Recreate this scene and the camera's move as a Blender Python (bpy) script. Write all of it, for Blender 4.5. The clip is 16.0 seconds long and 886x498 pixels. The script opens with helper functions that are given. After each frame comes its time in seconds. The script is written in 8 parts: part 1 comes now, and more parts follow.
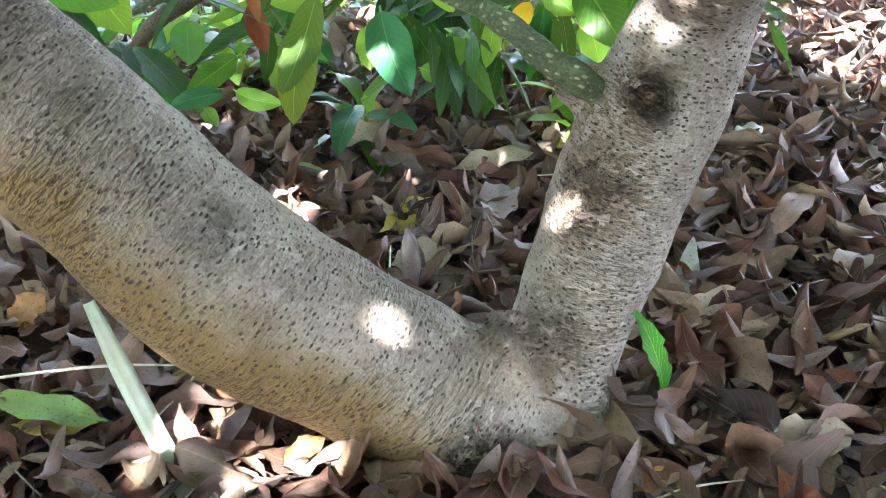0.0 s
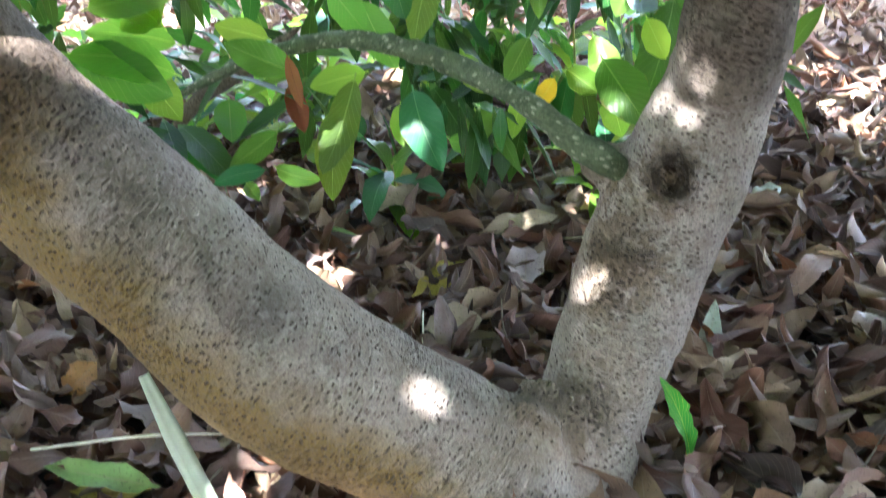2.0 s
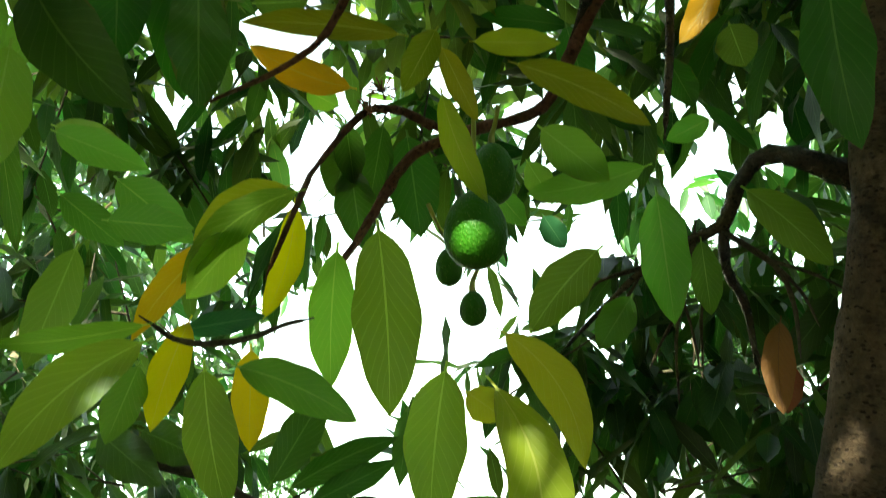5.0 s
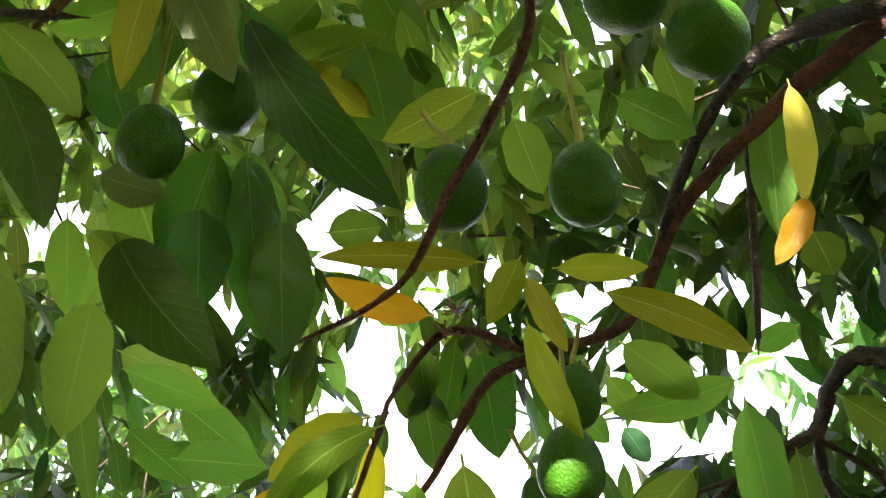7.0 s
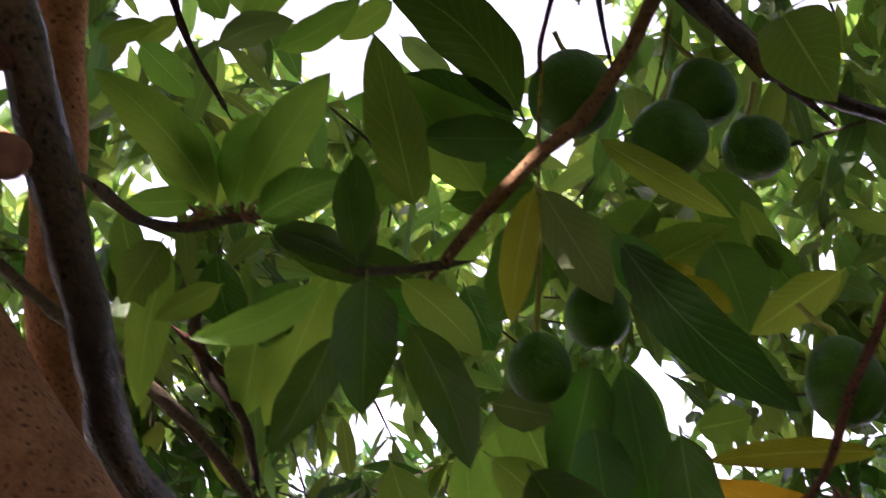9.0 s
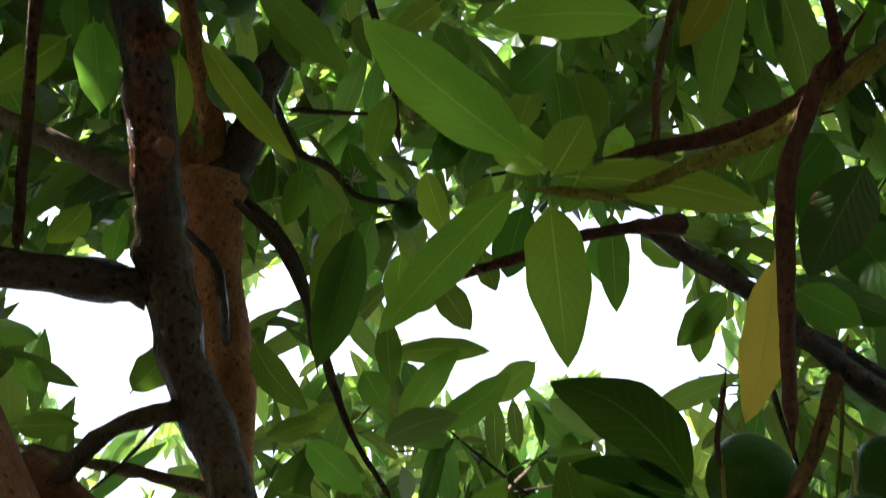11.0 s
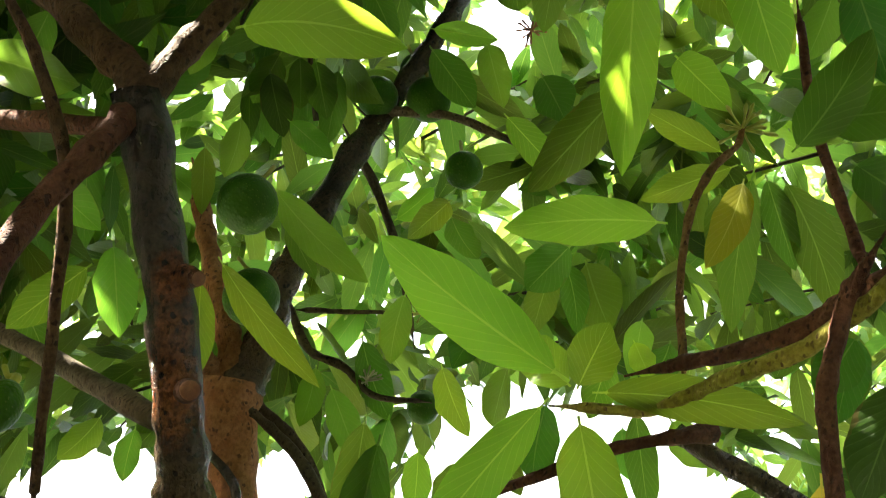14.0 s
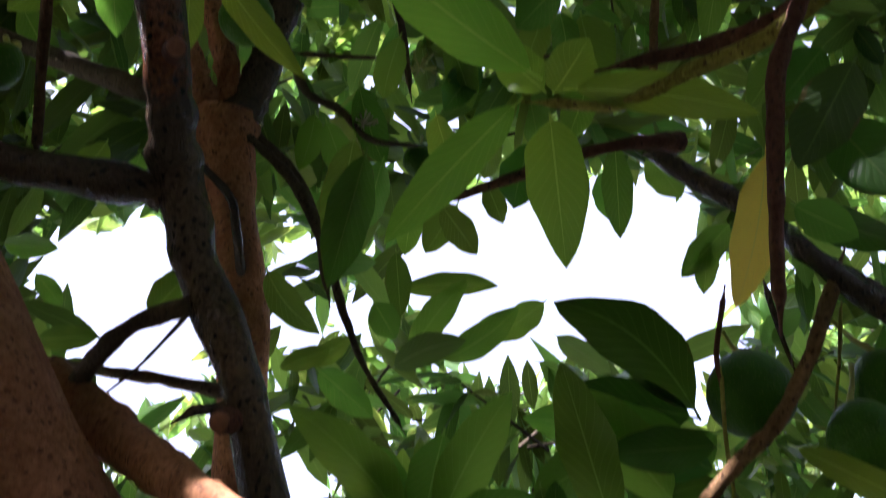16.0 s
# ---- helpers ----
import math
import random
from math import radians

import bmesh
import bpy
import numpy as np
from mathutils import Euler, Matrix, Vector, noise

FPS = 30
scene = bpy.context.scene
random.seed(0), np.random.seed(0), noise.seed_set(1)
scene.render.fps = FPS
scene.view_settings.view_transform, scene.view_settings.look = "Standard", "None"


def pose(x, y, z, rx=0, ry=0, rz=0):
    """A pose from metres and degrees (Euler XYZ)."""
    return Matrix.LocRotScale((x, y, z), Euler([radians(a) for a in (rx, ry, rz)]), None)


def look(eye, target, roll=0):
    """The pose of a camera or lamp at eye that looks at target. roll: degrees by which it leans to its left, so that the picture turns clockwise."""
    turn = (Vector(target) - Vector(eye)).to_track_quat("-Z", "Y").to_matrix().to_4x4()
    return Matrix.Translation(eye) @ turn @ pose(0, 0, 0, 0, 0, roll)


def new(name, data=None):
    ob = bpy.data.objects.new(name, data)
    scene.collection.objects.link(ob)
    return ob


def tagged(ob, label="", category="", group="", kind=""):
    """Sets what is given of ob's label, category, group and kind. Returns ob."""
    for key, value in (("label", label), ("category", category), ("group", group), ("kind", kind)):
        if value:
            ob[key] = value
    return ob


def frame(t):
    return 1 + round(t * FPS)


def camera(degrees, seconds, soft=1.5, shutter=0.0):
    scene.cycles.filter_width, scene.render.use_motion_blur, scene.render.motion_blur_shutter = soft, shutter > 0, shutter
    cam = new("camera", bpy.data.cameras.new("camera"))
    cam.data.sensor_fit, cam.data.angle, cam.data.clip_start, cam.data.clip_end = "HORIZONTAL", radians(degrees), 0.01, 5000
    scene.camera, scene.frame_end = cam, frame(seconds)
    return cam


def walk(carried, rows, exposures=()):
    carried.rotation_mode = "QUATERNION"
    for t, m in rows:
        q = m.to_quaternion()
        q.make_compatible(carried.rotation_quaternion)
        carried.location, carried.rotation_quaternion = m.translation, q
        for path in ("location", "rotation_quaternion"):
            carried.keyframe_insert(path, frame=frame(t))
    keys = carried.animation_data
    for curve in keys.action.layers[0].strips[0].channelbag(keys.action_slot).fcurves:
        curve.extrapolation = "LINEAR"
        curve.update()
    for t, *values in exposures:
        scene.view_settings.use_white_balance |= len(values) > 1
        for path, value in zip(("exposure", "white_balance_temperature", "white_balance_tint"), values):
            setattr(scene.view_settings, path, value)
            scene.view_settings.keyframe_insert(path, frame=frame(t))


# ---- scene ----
cam = camera(50.06, 16.0, 1.0, 0.4)
PATH = [
    (0, -0.000, 0.000, 0.835, -0.000, -27.840, -0.002),
    (0.5, -0.001, -0.007, 0.840, 0.082, -28.032, 0.221),
    (1, -0.002, -0.018, 0.849, 0.343, -28.315, 0.525),
    (1.5, -0.009, -0.029, 0.870, 0.511, -28.448, 0.866),
    (2, -0.019, -0.042, 0.905, 0.819, -25.337, 0.999),
    (2.5, -0.028, -0.056, 0.959, 1.382, -18.829, 1.172),
    (3, -0.023, -0.064, 0.995, 2.598, -9.411, 0.662),
    (3.5, -0.013, -0.049, 1.018, 4.016, -0.345, 0.310),
    (4, -0.020, -0.064, 1.042, 4.633, 8.221, 0.654),
    (4.5, -0.021, -0.082, 1.064, 5.704, 12.929, 1.159),
    (5, -0.021, -0.095, 1.088, 6.698, 16.487, 1.374),
    (5.2, -0.028, -0.096, 1.101, 6.738, 17.597, 1.660),
    (7.3, -0.061, -0.084, 1.147, 11.265, 28.605, 2.796),
    (7.5, -0.066, -0.093, 1.145, 12.872, 29.531, 2.552),
    (8, -0.094, -0.102, 1.154, 18.017, 31.750, 1.766),
    (8.5, -0.122, -0.139, 1.158, 21.947, 33.955, 1.520),
    (9, -0.133, -0.155, 1.179, 26.452, 36.634, -0.148),
    (9.5, -0.153, -0.191, 1.213, 28.985, 38.894, -0.305),
    (10, -0.154, -0.225, 1.239, 31.331, 41.904, -0.493),
    (10.2, -0.155, -0.237, 1.243, 31.812, 43.974, -0.625),
    (12.3, -0.144, -0.305, 1.290, 34.172, 58.256, 0.282),
    (12.5, -0.142, -0.305, 1.290, 34.392, 58.424, 0.157),
    (13, -0.141, -0.307, 1.294, 34.739, 58.745, 0.159),
    (13.5, -0.149, -0.310, 1.295, 34.327, 59.697, 0.392),
    (14, -0.149, -0.318, 1.301, 34.510, 60.785, 0.705),
    (14.5, -0.144, -0.323, 1.300, 34.501, 62.048, 0.624),
    (15, -0.143, -0.297, 1.282, 34.750, 60.892, -0.158),
    (15.5, -0.155, -0.267, 1.245, 33.903, 57.068, -0.849),
    (16, -0.162, -0.237, 1.205, 33.930, 51.457, -1.320),
]
EXPOSURES = [(0, 5.17, 5620, 11), (2, 4.88, 5500, 11), (2.5, 3.65, 5100, 12), (3.2, 3.38, 5300, 24), (4, 2.85, 6300, -2), (5.2, 3.30, 7000, -19), (7.3, 3.92, 6850, 22), (8.2, 3.62, 6900, 36), (9, 3.15, 6400, 42), (10.2, 2.57, 5950, 30), (12.3, 4.22, 6900, 3), (14.5, 4.50, 7100, 12), (16, 2.80, 5700, 30)]
walk(cam, [(t, pose(x, y, z, 90 + pitch, roll, yaw)) for t, x, y, z, yaw, pitch, roll in PATH], EXPOSURES)

# ---- sky, sun, exposure ----
SUN = Vector((-0.08, -0.73, 0.68)).normalized()
world = bpy.data.worlds.new("sky")
scene.world = world
world.use_nodes = True
wn = world.node_tree.nodes
sky = wn.new("ShaderNodeTexSky")
sky.sky_type, sky.sun_disc = "NISHITA", False
sky.sun_elevation = math.asin(SUN.z)
sky.sun_rotation = math.atan2(SUN.x, SUN.y)
sky.air_density, sky.dust_density = 0.6, 2.4
wn["Background"].inputs[1].default_value = 0.18
haze = wn.new("ShaderNodeHueSaturation")
haze.inputs["Saturation"].default_value = 0.45
world.node_tree.links.new(sky.outputs[0], haze.inputs["Color"])
world.node_tree.links.new(haze.outputs[0], wn["Background"].inputs[0])
sun = new("sun", bpy.data.lights.new("sun", "SUN"))
sun.data.energy, sun.data.angle, sun.data.color = 3.8, radians(0.53), (1.0, 0.95, 0.86)
sun.matrix_world = look(SUN * 20, (0, 0, 0))


# ---- materials ----
MAT = {}


def nodes_of(name):
    m = bpy.data.materials.new(name)
    m.use_nodes = True
    MAT[name] = m
    nt = m.node_tree
    b = nt.nodes["Principled BSDF"]

    def add(kind, *wires, **values):
        n = nt.nodes.new(kind)
        for k, val in values.items():
            if k in ("operation", "blend_type", "data_type", "feature", "noise_dimensions", "wave_type", "bands_direction"):
                set_option(n, k, val)
            else:
                n.inputs[k].default_value = val
        for src, dst in wires:
            nt.links.new(src, n.inputs[dst])
        return n
    return m, nt, b, add


def set_option(n, key, val):
    if key == "operation":
        n.operation = val
    elif key == "blend_type":
        n.blend_type = val
    elif key == "data_type":
        n.data_type = val
    elif key == "feature":
        n.feature = val
    elif key == "noise_dimensions":
        n.noise_dimensions = val
    elif key == "wave_type":
        n.wave_type = val
    else:
        n.bands_direction = val


def ramp(add, src, *stops):
    n = add("ShaderNodeValToRGB", (src, 0))
    e = n.color_ramp.elements
    while len(e) > 1:
        e.remove(e[-1])
    e[0].position, e[0].color = stops[0][0], (*stops[0][1], 1)
    for p, c in stops[1:]:
        e.new(p).color = (*c, 1)
    return n.outputs[0]


def math_node(add, op, a, b=None, c=None):
    n = add("ShaderNodeMath", operation=op)
    for i, x in enumerate((a, b, c)):
        if x is None:
            continue
        if isinstance(x, (int, float)):
            n.inputs[i].default_value = x
        else:
            n.id_data.links.new(x, n.inputs[i])
    return n.outputs[0]


def mixed(add, f, a, b):
    n = add("ShaderNodeMixRGB")
    for i, x in enumerate((f, a, b)):
        if isinstance(x, (int, float)):
            n.inputs[i].default_value = x
        elif isinstance(x, tuple):
            n.inputs[i].default_value = (*x, 1)
        else:
            n.id_data.links.new(x, n.inputs[i])
    return n.outputs[0]


def leaf_material(name, colour, glow, vein, shine=0.5, rough=0.38, spots=0.15, spread=0.35, island=False, net=0.3):
    """A living leaf: waxy face, light shining through, midrib and side veins, blotches."""
    m, nt, b, add = nodes_of(name)
    uv = add("ShaderNodeUVMap")
    xyz = add("ShaderNodeSeparateXYZ", (uv.outputs[0], 0))
    u, v = xyz.outputs[1], math_node(add, "ABSOLUTE", math_node(add, "SUBTRACT", xyz.outputs[0], 0.5))
    rib = math_node(add, "LESS_THAN", v, math_node(add, "MULTIPLY_ADD", u, -0.016, 0.024))
    along = math_node(add, "MULTIPLY_ADD", u, 11.0, math_node(add, "MULTIPLY", math_node(add, "POWER", v, 0.8), -6.0))
    quilt = math_node(add, "PINGPONG", along, 0.5)
    side = math_node(add, "MULTIPLY", math_node(add, "LESS_THAN", quilt, 0.05), net)
    stalk = math_node(add, "LESS_THAN", u, 0.075)
    veins = math_node(add, "MAXIMUM", math_node(add, "MULTIPLY", math_node(add, "MAXIMUM", rib, stalk), 0.9), side)
    geo = add("ShaderNodeNewGeometry")
    info = add("ShaderNodeObjectInfo")
    rnd = geo.outputs["Random Per Island"] if island else info.outputs["Random"]
    big = add("ShaderNodeTexNoise", (geo.outputs["Position"], "Vector"), Scale=38.0, Detail=3.0)
    fine = add("ShaderNodeTexNoise", (geo.outputs["Position"], "Vector"), Scale=320.0, Detail=2.0)
    hsv = add("ShaderNodeHueSaturation", Color=(*colour, 1))
    hsv2 = add("ShaderNodeHueSaturation", Color=(*glow, 1))
    for n in (hsv, hsv2):
        nt.links.new(math_node(add, "MULTIPLY_ADD", rnd, 0.05 * spread / 0.35, 0.5 - 0.025 * spread / 0.35), n.inputs["Hue"])
        nt.links.new(math_node(add, "MULTIPLY_ADD", math_node(add, "FRACT", math_node(add, "MULTIPLY", rnd, 7.31)), spread * 2, 1 - spread), n.inputs["Value"])
    patch = math_node(add, "MULTIPLY", math_node(add, "SUBTRACT", big.outputs[0], 0.5), 0.6)
    base = mixed(add, math_node(add, "ADD", patch, 0.25), hsv.outputs[0], (colour[0] * 1.6, colour[1] * 1.35, colour[2] * 1.1))
    base = mixed(add, veins, base, vein)
    speck = math_node(add, "GREATER_THAN", fine.outputs[0], 0.69)
    base = mixed(add, math_node(add, "MULTIPLY", speck, spots), base, (0.09, 0.05, 0.02))
    scorch = math_node(add, "GREATER_THAN", math_node(add, "MULTIPLY_ADD", math_node(add, "SUBTRACT", big.outputs[0], 0.5), 0.5, v), 0.53)
    base = mixed(add, math_node(add, "MULTIPLY", scorch, 0.75), base, (0.13, 0.065, 0.022))
    nt.links.new(base, b.inputs["Base Color"])
    b.inputs["Roughness"].default_value = rough
    b.inputs["Specular IOR Level"].default_value = 0.36
    bump = add("ShaderNodeBump", Strength=0.6, Distance=0.003)
    lift = math_node(add, "MULTIPLY_ADD", quilt, 0.22, math_node(add, "MULTIPLY", veins, -0.5))
    nt.links.new(math_node(add, "ADD", lift, big.outputs[0]), bump.inputs["Height"])
    nt.links.new(bump.outputs[0], b.inputs["Normal"])
    tr = add("ShaderNodeBsdfTranslucent")
    nt.links.new(mixed(add, math_node(add, "MULTIPLY", veins, 0.5), hsv2.outputs[0], (vein[0] * 1.3, vein[1] * 1.3, vein[2])), tr.inputs[0])
    mix = add("ShaderNodeMixShader", (b.outputs[0], 1), (tr.outputs[0], 2))
    mix.inputs[0].default_value = shine
    nt.links.new(mix.outputs[0], nt.nodes["Material Output"].inputs[0])
    return m


# The tones lime, mid and dark also carry how strongly a leaf is lit.
leaf_material("lime", (0.075, 0.160, 0.022), (0.36, 0.58, 0.045), (0.40, 0.54, 0.10), 0.59)
leaf_material("mid", (0.054, 0.116, 0.020), (0.225, 0.42, 0.040), (0.24, 0.36, 0.08), 0.54)
leaf_material("dark", (0.024, 0.070, 0.012), (0.065, 0.185, 0.012), (0.12, 0.20, 0.05), 0.46, 0.4)
leaf_material("teal", (0.030, 0.105, 0.045), (0.05, 0.19, 0.035), (0.12, 0.25, 0.10), 0.40, 0.35)
leaf_material("grey", (0.085, 0.125, 0.055), (0.17, 0.28, 0.04), (0.24, 0.29, 0.13), 0.42, 0.5)
leaf_material("pale", (0.14, 0.20, 0.08), (0.25, 0.36, 0.07), (0.28, 0.34, 0.17), 0.45, 0.5)
# Blue of the sky sheen on waxy leaves, put into the leaf colour.
leaf_material("bluesheen", (0.16, 0.23, 0.26), (0.08, 0.13, 0.09), (0.2, 0.26, 0.24), 0.2, 0.25)
leaf_material("yellowlime", (0.18, 0.21, 0.020), (0.40, 0.43, 0.02), (0.40, 0.40, 0.08), 0.56, 0.42, 0.3)
leaf_material("yellow", (0.50, 0.38, 0.02), (0.78, 0.60, 0.015), (0.52, 0.44, 0.07), 0.74, 0.45, 0.3)
leaf_material("amber", (0.46, 0.29, 0.02), (0.74, 0.44, 0.015), (0.48, 0.36, 0.07), 0.74, 0.45, 0.3)
leaf_material("yellowpale", (0.66, 0.56, 0.10), (0.93, 0.80, 0.08), (0.62, 0.54, 0.14), 0.66, 0.45, 0.3)
leaf_material("brown", (0.16, 0.065, 0.025), (0.26, 0.085, 0.02), (0.12, 0.06, 0.03), 0.4, 0.6, 0.4)
leaf_material("red", (0.20, 0.045, 0.025), (0.30, 0.06, 0.02), (0.16, 0.06, 0.03), 0.35, 0.6, 0.4)
leaf_material("redbrown", (0.22, 0.08, 0.035), (0.34, 0.11, 0.03), (0.16, 0.06, 0.03), 0.35, 0.6, 0.4)
leaf_material("mottled", (0.045, 0.20, 0.025), (0.10, 0.36, 0.03), (0.38, 0.50, 0.07), 0.5, 0.35, 0.0, 0.1, False, 0.75)
for waxy in ("teal", "bluesheen", "dark"):
    MAT[waxy].node_tree.nodes["Principled BSDF"].inputs["Specular IOR Level"].default_value = 0.5
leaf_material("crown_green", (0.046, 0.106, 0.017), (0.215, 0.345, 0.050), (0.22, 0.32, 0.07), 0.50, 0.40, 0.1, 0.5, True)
# Crown green again, darkened: shade of canopy, hanging leaves and far trees in colour.
leaf_material("canopy_shade", (0.030, 0.080, 0.014), (0.14, 0.26, 0.03), (0.16, 0.25, 0.06), 0.44, 0.40, 0.1, 0.4, True)
leaf_material("curtain_shade", (0.021, 0.060, 0.013), (0.065, 0.15, 0.015), (0.11, 0.19, 0.05), 0.47, 0.40, 0.1, 0.5, True)
leaf_material("far_shade", (0.025, 0.070, 0.022), (0.055, 0.14, 0.016), (0.09, 0.15, 0.06), 0.44, 0.36, 0.1, 0.5, True)


def dry_material(name, *tones, island=False, rough=0.55):
    """A dead leaf: mottled browns, darker specks, fine ribs."""
    m, nt, b, add = nodes_of(name)
    uv = add("ShaderNodeUVMap")
    xyz = add("ShaderNodeSeparateXYZ", (uv.outputs[0], 0))
    v = math_node(add, "ABSOLUTE", math_node(add, "SUBTRACT", xyz.outputs[0], 0.5))
    rib = math_node(add, "LESS_THAN", v, 0.02)
    side = math_node(add, "LESS_THAN", math_node(add, "FRACT", math_node(add, "MULTIPLY_ADD", xyz.outputs[1], 9.0, math_node(add, "MULTIPLY", v, -6.0))), 0.12)
    veins = math_node(add, "MAXIMUM", math_node(add, "MULTIPLY", rib, 0.6), math_node(add, "MULTIPLY", side, 0.2))
    geo, info = add("ShaderNodeNewGeometry"), add("ShaderNodeObjectInfo")
    rnd = geo.outputs["Random Per Island"] if island else info.outputs["Random"]
    tone = ramp(add, rnd, *[(i / max(1, len(tones) - 1), c) for i, c in enumerate(tones)])
    big = add("ShaderNodeTexNoise", (geo.outputs["Position"], "Vector"), Scale=30.0, Detail=5.0, Roughness=0.7)
    fine = add("ShaderNodeTexNoise", (geo.outputs["Position"], "Vector"), Scale=240.0, Detail=3.0)
    col = mixed(add, ramp(add, big.outputs[0], (0.35, (0, 0, 0)), (0.7, (0.38, 0.38, 0.38))), tone, (0.07, 0.04, 0.026))
    col = mixed(add, math_node(add, "MULTIPLY", veins, 0.7), col, (0.30, 0.22, 0.15))
    col = mixed(add, math_node(add, "MULTIPLY", math_node(add, "GREATER_THAN", fine.outputs[0], 0.64), 0.5), col, (0.05, 0.03, 0.02))
    nt.links.new(col, b.inputs["Base Color"])
    b.inputs["Roughness"].default_value = rough
    b.inputs["Specular IOR Level"].default_value = 0.35
    bump = add("ShaderNodeBump", Strength=0.5, Distance=0.002)
    nt.links.new(math_node(add, "SUBTRACT", big.outputs[0], math_node(add, "MULTIPLY", veins, 0.5)), bump.inputs["Height"])
    nt.links.new(bump.outputs[0], b.inputs["Normal"])
    tr = add("ShaderNodeBsdfTranslucent", (col, 0))
    mix = add("ShaderNodeMixShader", (b.outputs[0], 1), (tr.outputs[0], 2))
    mix.inputs[0].default_value = 0.08
    nt.links.new(mix.outputs[0], nt.nodes["Material Output"].inputs[0])
    return m


BROWNS = ((0.030, 0.015, 0.010), (0.235, 0.145, 0.088), (0.105, 0.036, 0.018), (0.40, 0.29, 0.19), (0.055, 0.022, 0.013), (0.225, 0.15, 0.12), (0.195, 0.068, 0.018), (0.10, 0.076, 0.068), (0.36, 0.25, 0.14), (0.085, 0.036, 0.024), (0.20, 0.11, 0.07), (0.040, 0.025, 0.018), (0.29, 0.22, 0.20), (0.11, 0.05, 0.028))
dry_material("litter", *BROWNS)
dry_material("litter_mass", *BROWNS, island=True)
dry_material("fallyellow", (0.55, 0.44, 0.08), (0.50, 0.38, 0.07))
dry_material("fallmauve", (0.36, 0.27, 0.26))
dry_material("fallgrey", (0.34, 0.36, 0.29))
dry_material("falltan", (0.40, 0.31, 0.22), (0.46, 0.35, 0.24))
dry_material("fallbrown", (0.22, 0.13, 0.085), (0.28, 0.17, 0.11))
dry_material("fallred", (0.24, 0.10, 0.07), (0.28, 0.12, 0.08))
dry_material("fallorange", (0.42, 0.21, 0.07), (0.36, 0.17, 0.06))
dry_material("fallgreen", (0.32, 0.42, 0.20), (0.20, 0.33, 0.08))


def bark_material(name, pale, mid, crack, ochre=0.0, rows=1.0, bumpy=0.6, under_tint=None, upper_dim=None, patches=()):
    """Thin bark: short dark pores in loose rows, fine wrinkles, paler flakes, tints and rough patches."""
    m, nt, b, add = nodes_of(name)
    geo = add("ShaderNodeNewGeometry")
    pos = geo.outputs["Position"]
    xyz = add("ShaderNodeSeparateXYZ", (pos, 0))
    big = add("ShaderNodeTexNoise", (pos, "Vector"), Scale=7.0, Detail=4.0, Roughness=0.6)
    med = add("ShaderNodeTexNoise", (pos, "Vector"), Scale=42.0, Detail=5.0, Roughness=0.65)
    fine = add("ShaderNodeTexNoise", (pos, "Vector"), Scale=260.0, Detail=3.0, Roughness=0.6)
    # grain runs across the leaning limb on one side of the fork, across the upright leg on the other
    lean = add("ShaderNodeMapping", (pos, "Vector"))
    lean.inputs["Rotation"].default_value = (0, radians(45), 0)
    up = add("ShaderNodeMapping", (pos, "Vector"))
    up.inputs["Rotation"].default_value = (0, radians(-17), 0)
    way = add("ShaderNodeMixRGB", (lean.outputs[0], 1), (up.outputs[0], 2), (math_node(add, "GREATER_THAN", math_node(add, "MULTIPLY_ADD", xyz.outputs[2], 0.12, xyz.outputs[0]), 0.13), 0))
    sc = add("ShaderNodeMapping", (way.outputs[0], "Vector"))
    sc.inputs["Scale"].default_value = (0.55, 0.55, 1.15)
    wob = add("ShaderNodeVectorMath", (med.outputs[1], 0), (sc.outputs[0], 2), operation="MULTIPLY_ADD")
    wob.inputs[1].default_value = (0.008, 0.008, 0.008)
    pores = add("ShaderNodeTexVoronoi", (wob.outputs[0], "Vector"), Scale=145.0 * rows, Randomness=0.85)
    pore = ramp(add, math_node(add, "MULTIPLY_ADD", fine.outputs[0], 0.35, pores.outputs["Distance"]), (0.385, (1, 1, 1)), (0.47, (0, 0, 0)))
    pore = math_node(add, "MULTIPLY", pore, ramp(add, med.outputs[0], (0.34, (0.25, 0.25, 0.25)), (0.52, (1, 1, 1))))
    wr = add("ShaderNodeMapping", (wob.outputs[0], "Vector"))
    wr.inputs["Scale"].default_value = (0.5, 0.5, 2.2)
    wrinkle = add("ShaderNodeTexNoise", (wr.outputs[0], "Vector"), Scale=120.0, Detail=3.0, Roughness=0.6)
    cr = ramp(add, math_node(add, "ABSOLUTE", math_node(add, "SUBTRACT", wrinkle.outputs[0], 0.5)), (0.0, (1, 1, 1)), (0.03, (0, 0, 0)))
    cr = math_node(add, "MULTIPLY", cr, ramp(add, big.outputs[0], (0.42, (0.1, 0.1, 0.1)), (0.62, (1, 1, 1))))
    col = mixed(add, ramp(add, med.outputs[0], (0.36, (0, 0, 0)), (0.62, (1, 1, 1))), mid, pale)
    col = mixed(add, ramp(add, wrinkle.outputs[0], (0.42, (0.2, 0.2, 0.2)), (0.58, (0, 0, 0))), col, tuple(0.66 * c for c in mid))
    col = mixed(add, ramp(add, big.outputs[0], (0.45, (0, 0, 0)), (0.72, (0.5, 0.5, 0.5))), col, (mid[0] * 0.66, mid[1] * 0.70, mid[2] * 0.68))
    # Ochre-brown patches scattered by noise.
    if ochre:
        green = add("ShaderNodeTexNoise", (pos, "Vector"), Scale=5.0, Detail=3.0)
        col = mixed(add, ramp(add, green.outputs[0], (0.46, (0, 0, 0)), (0.66, (ochre, ochre, ochre))), col, (0.20, 0.13, 0.05))
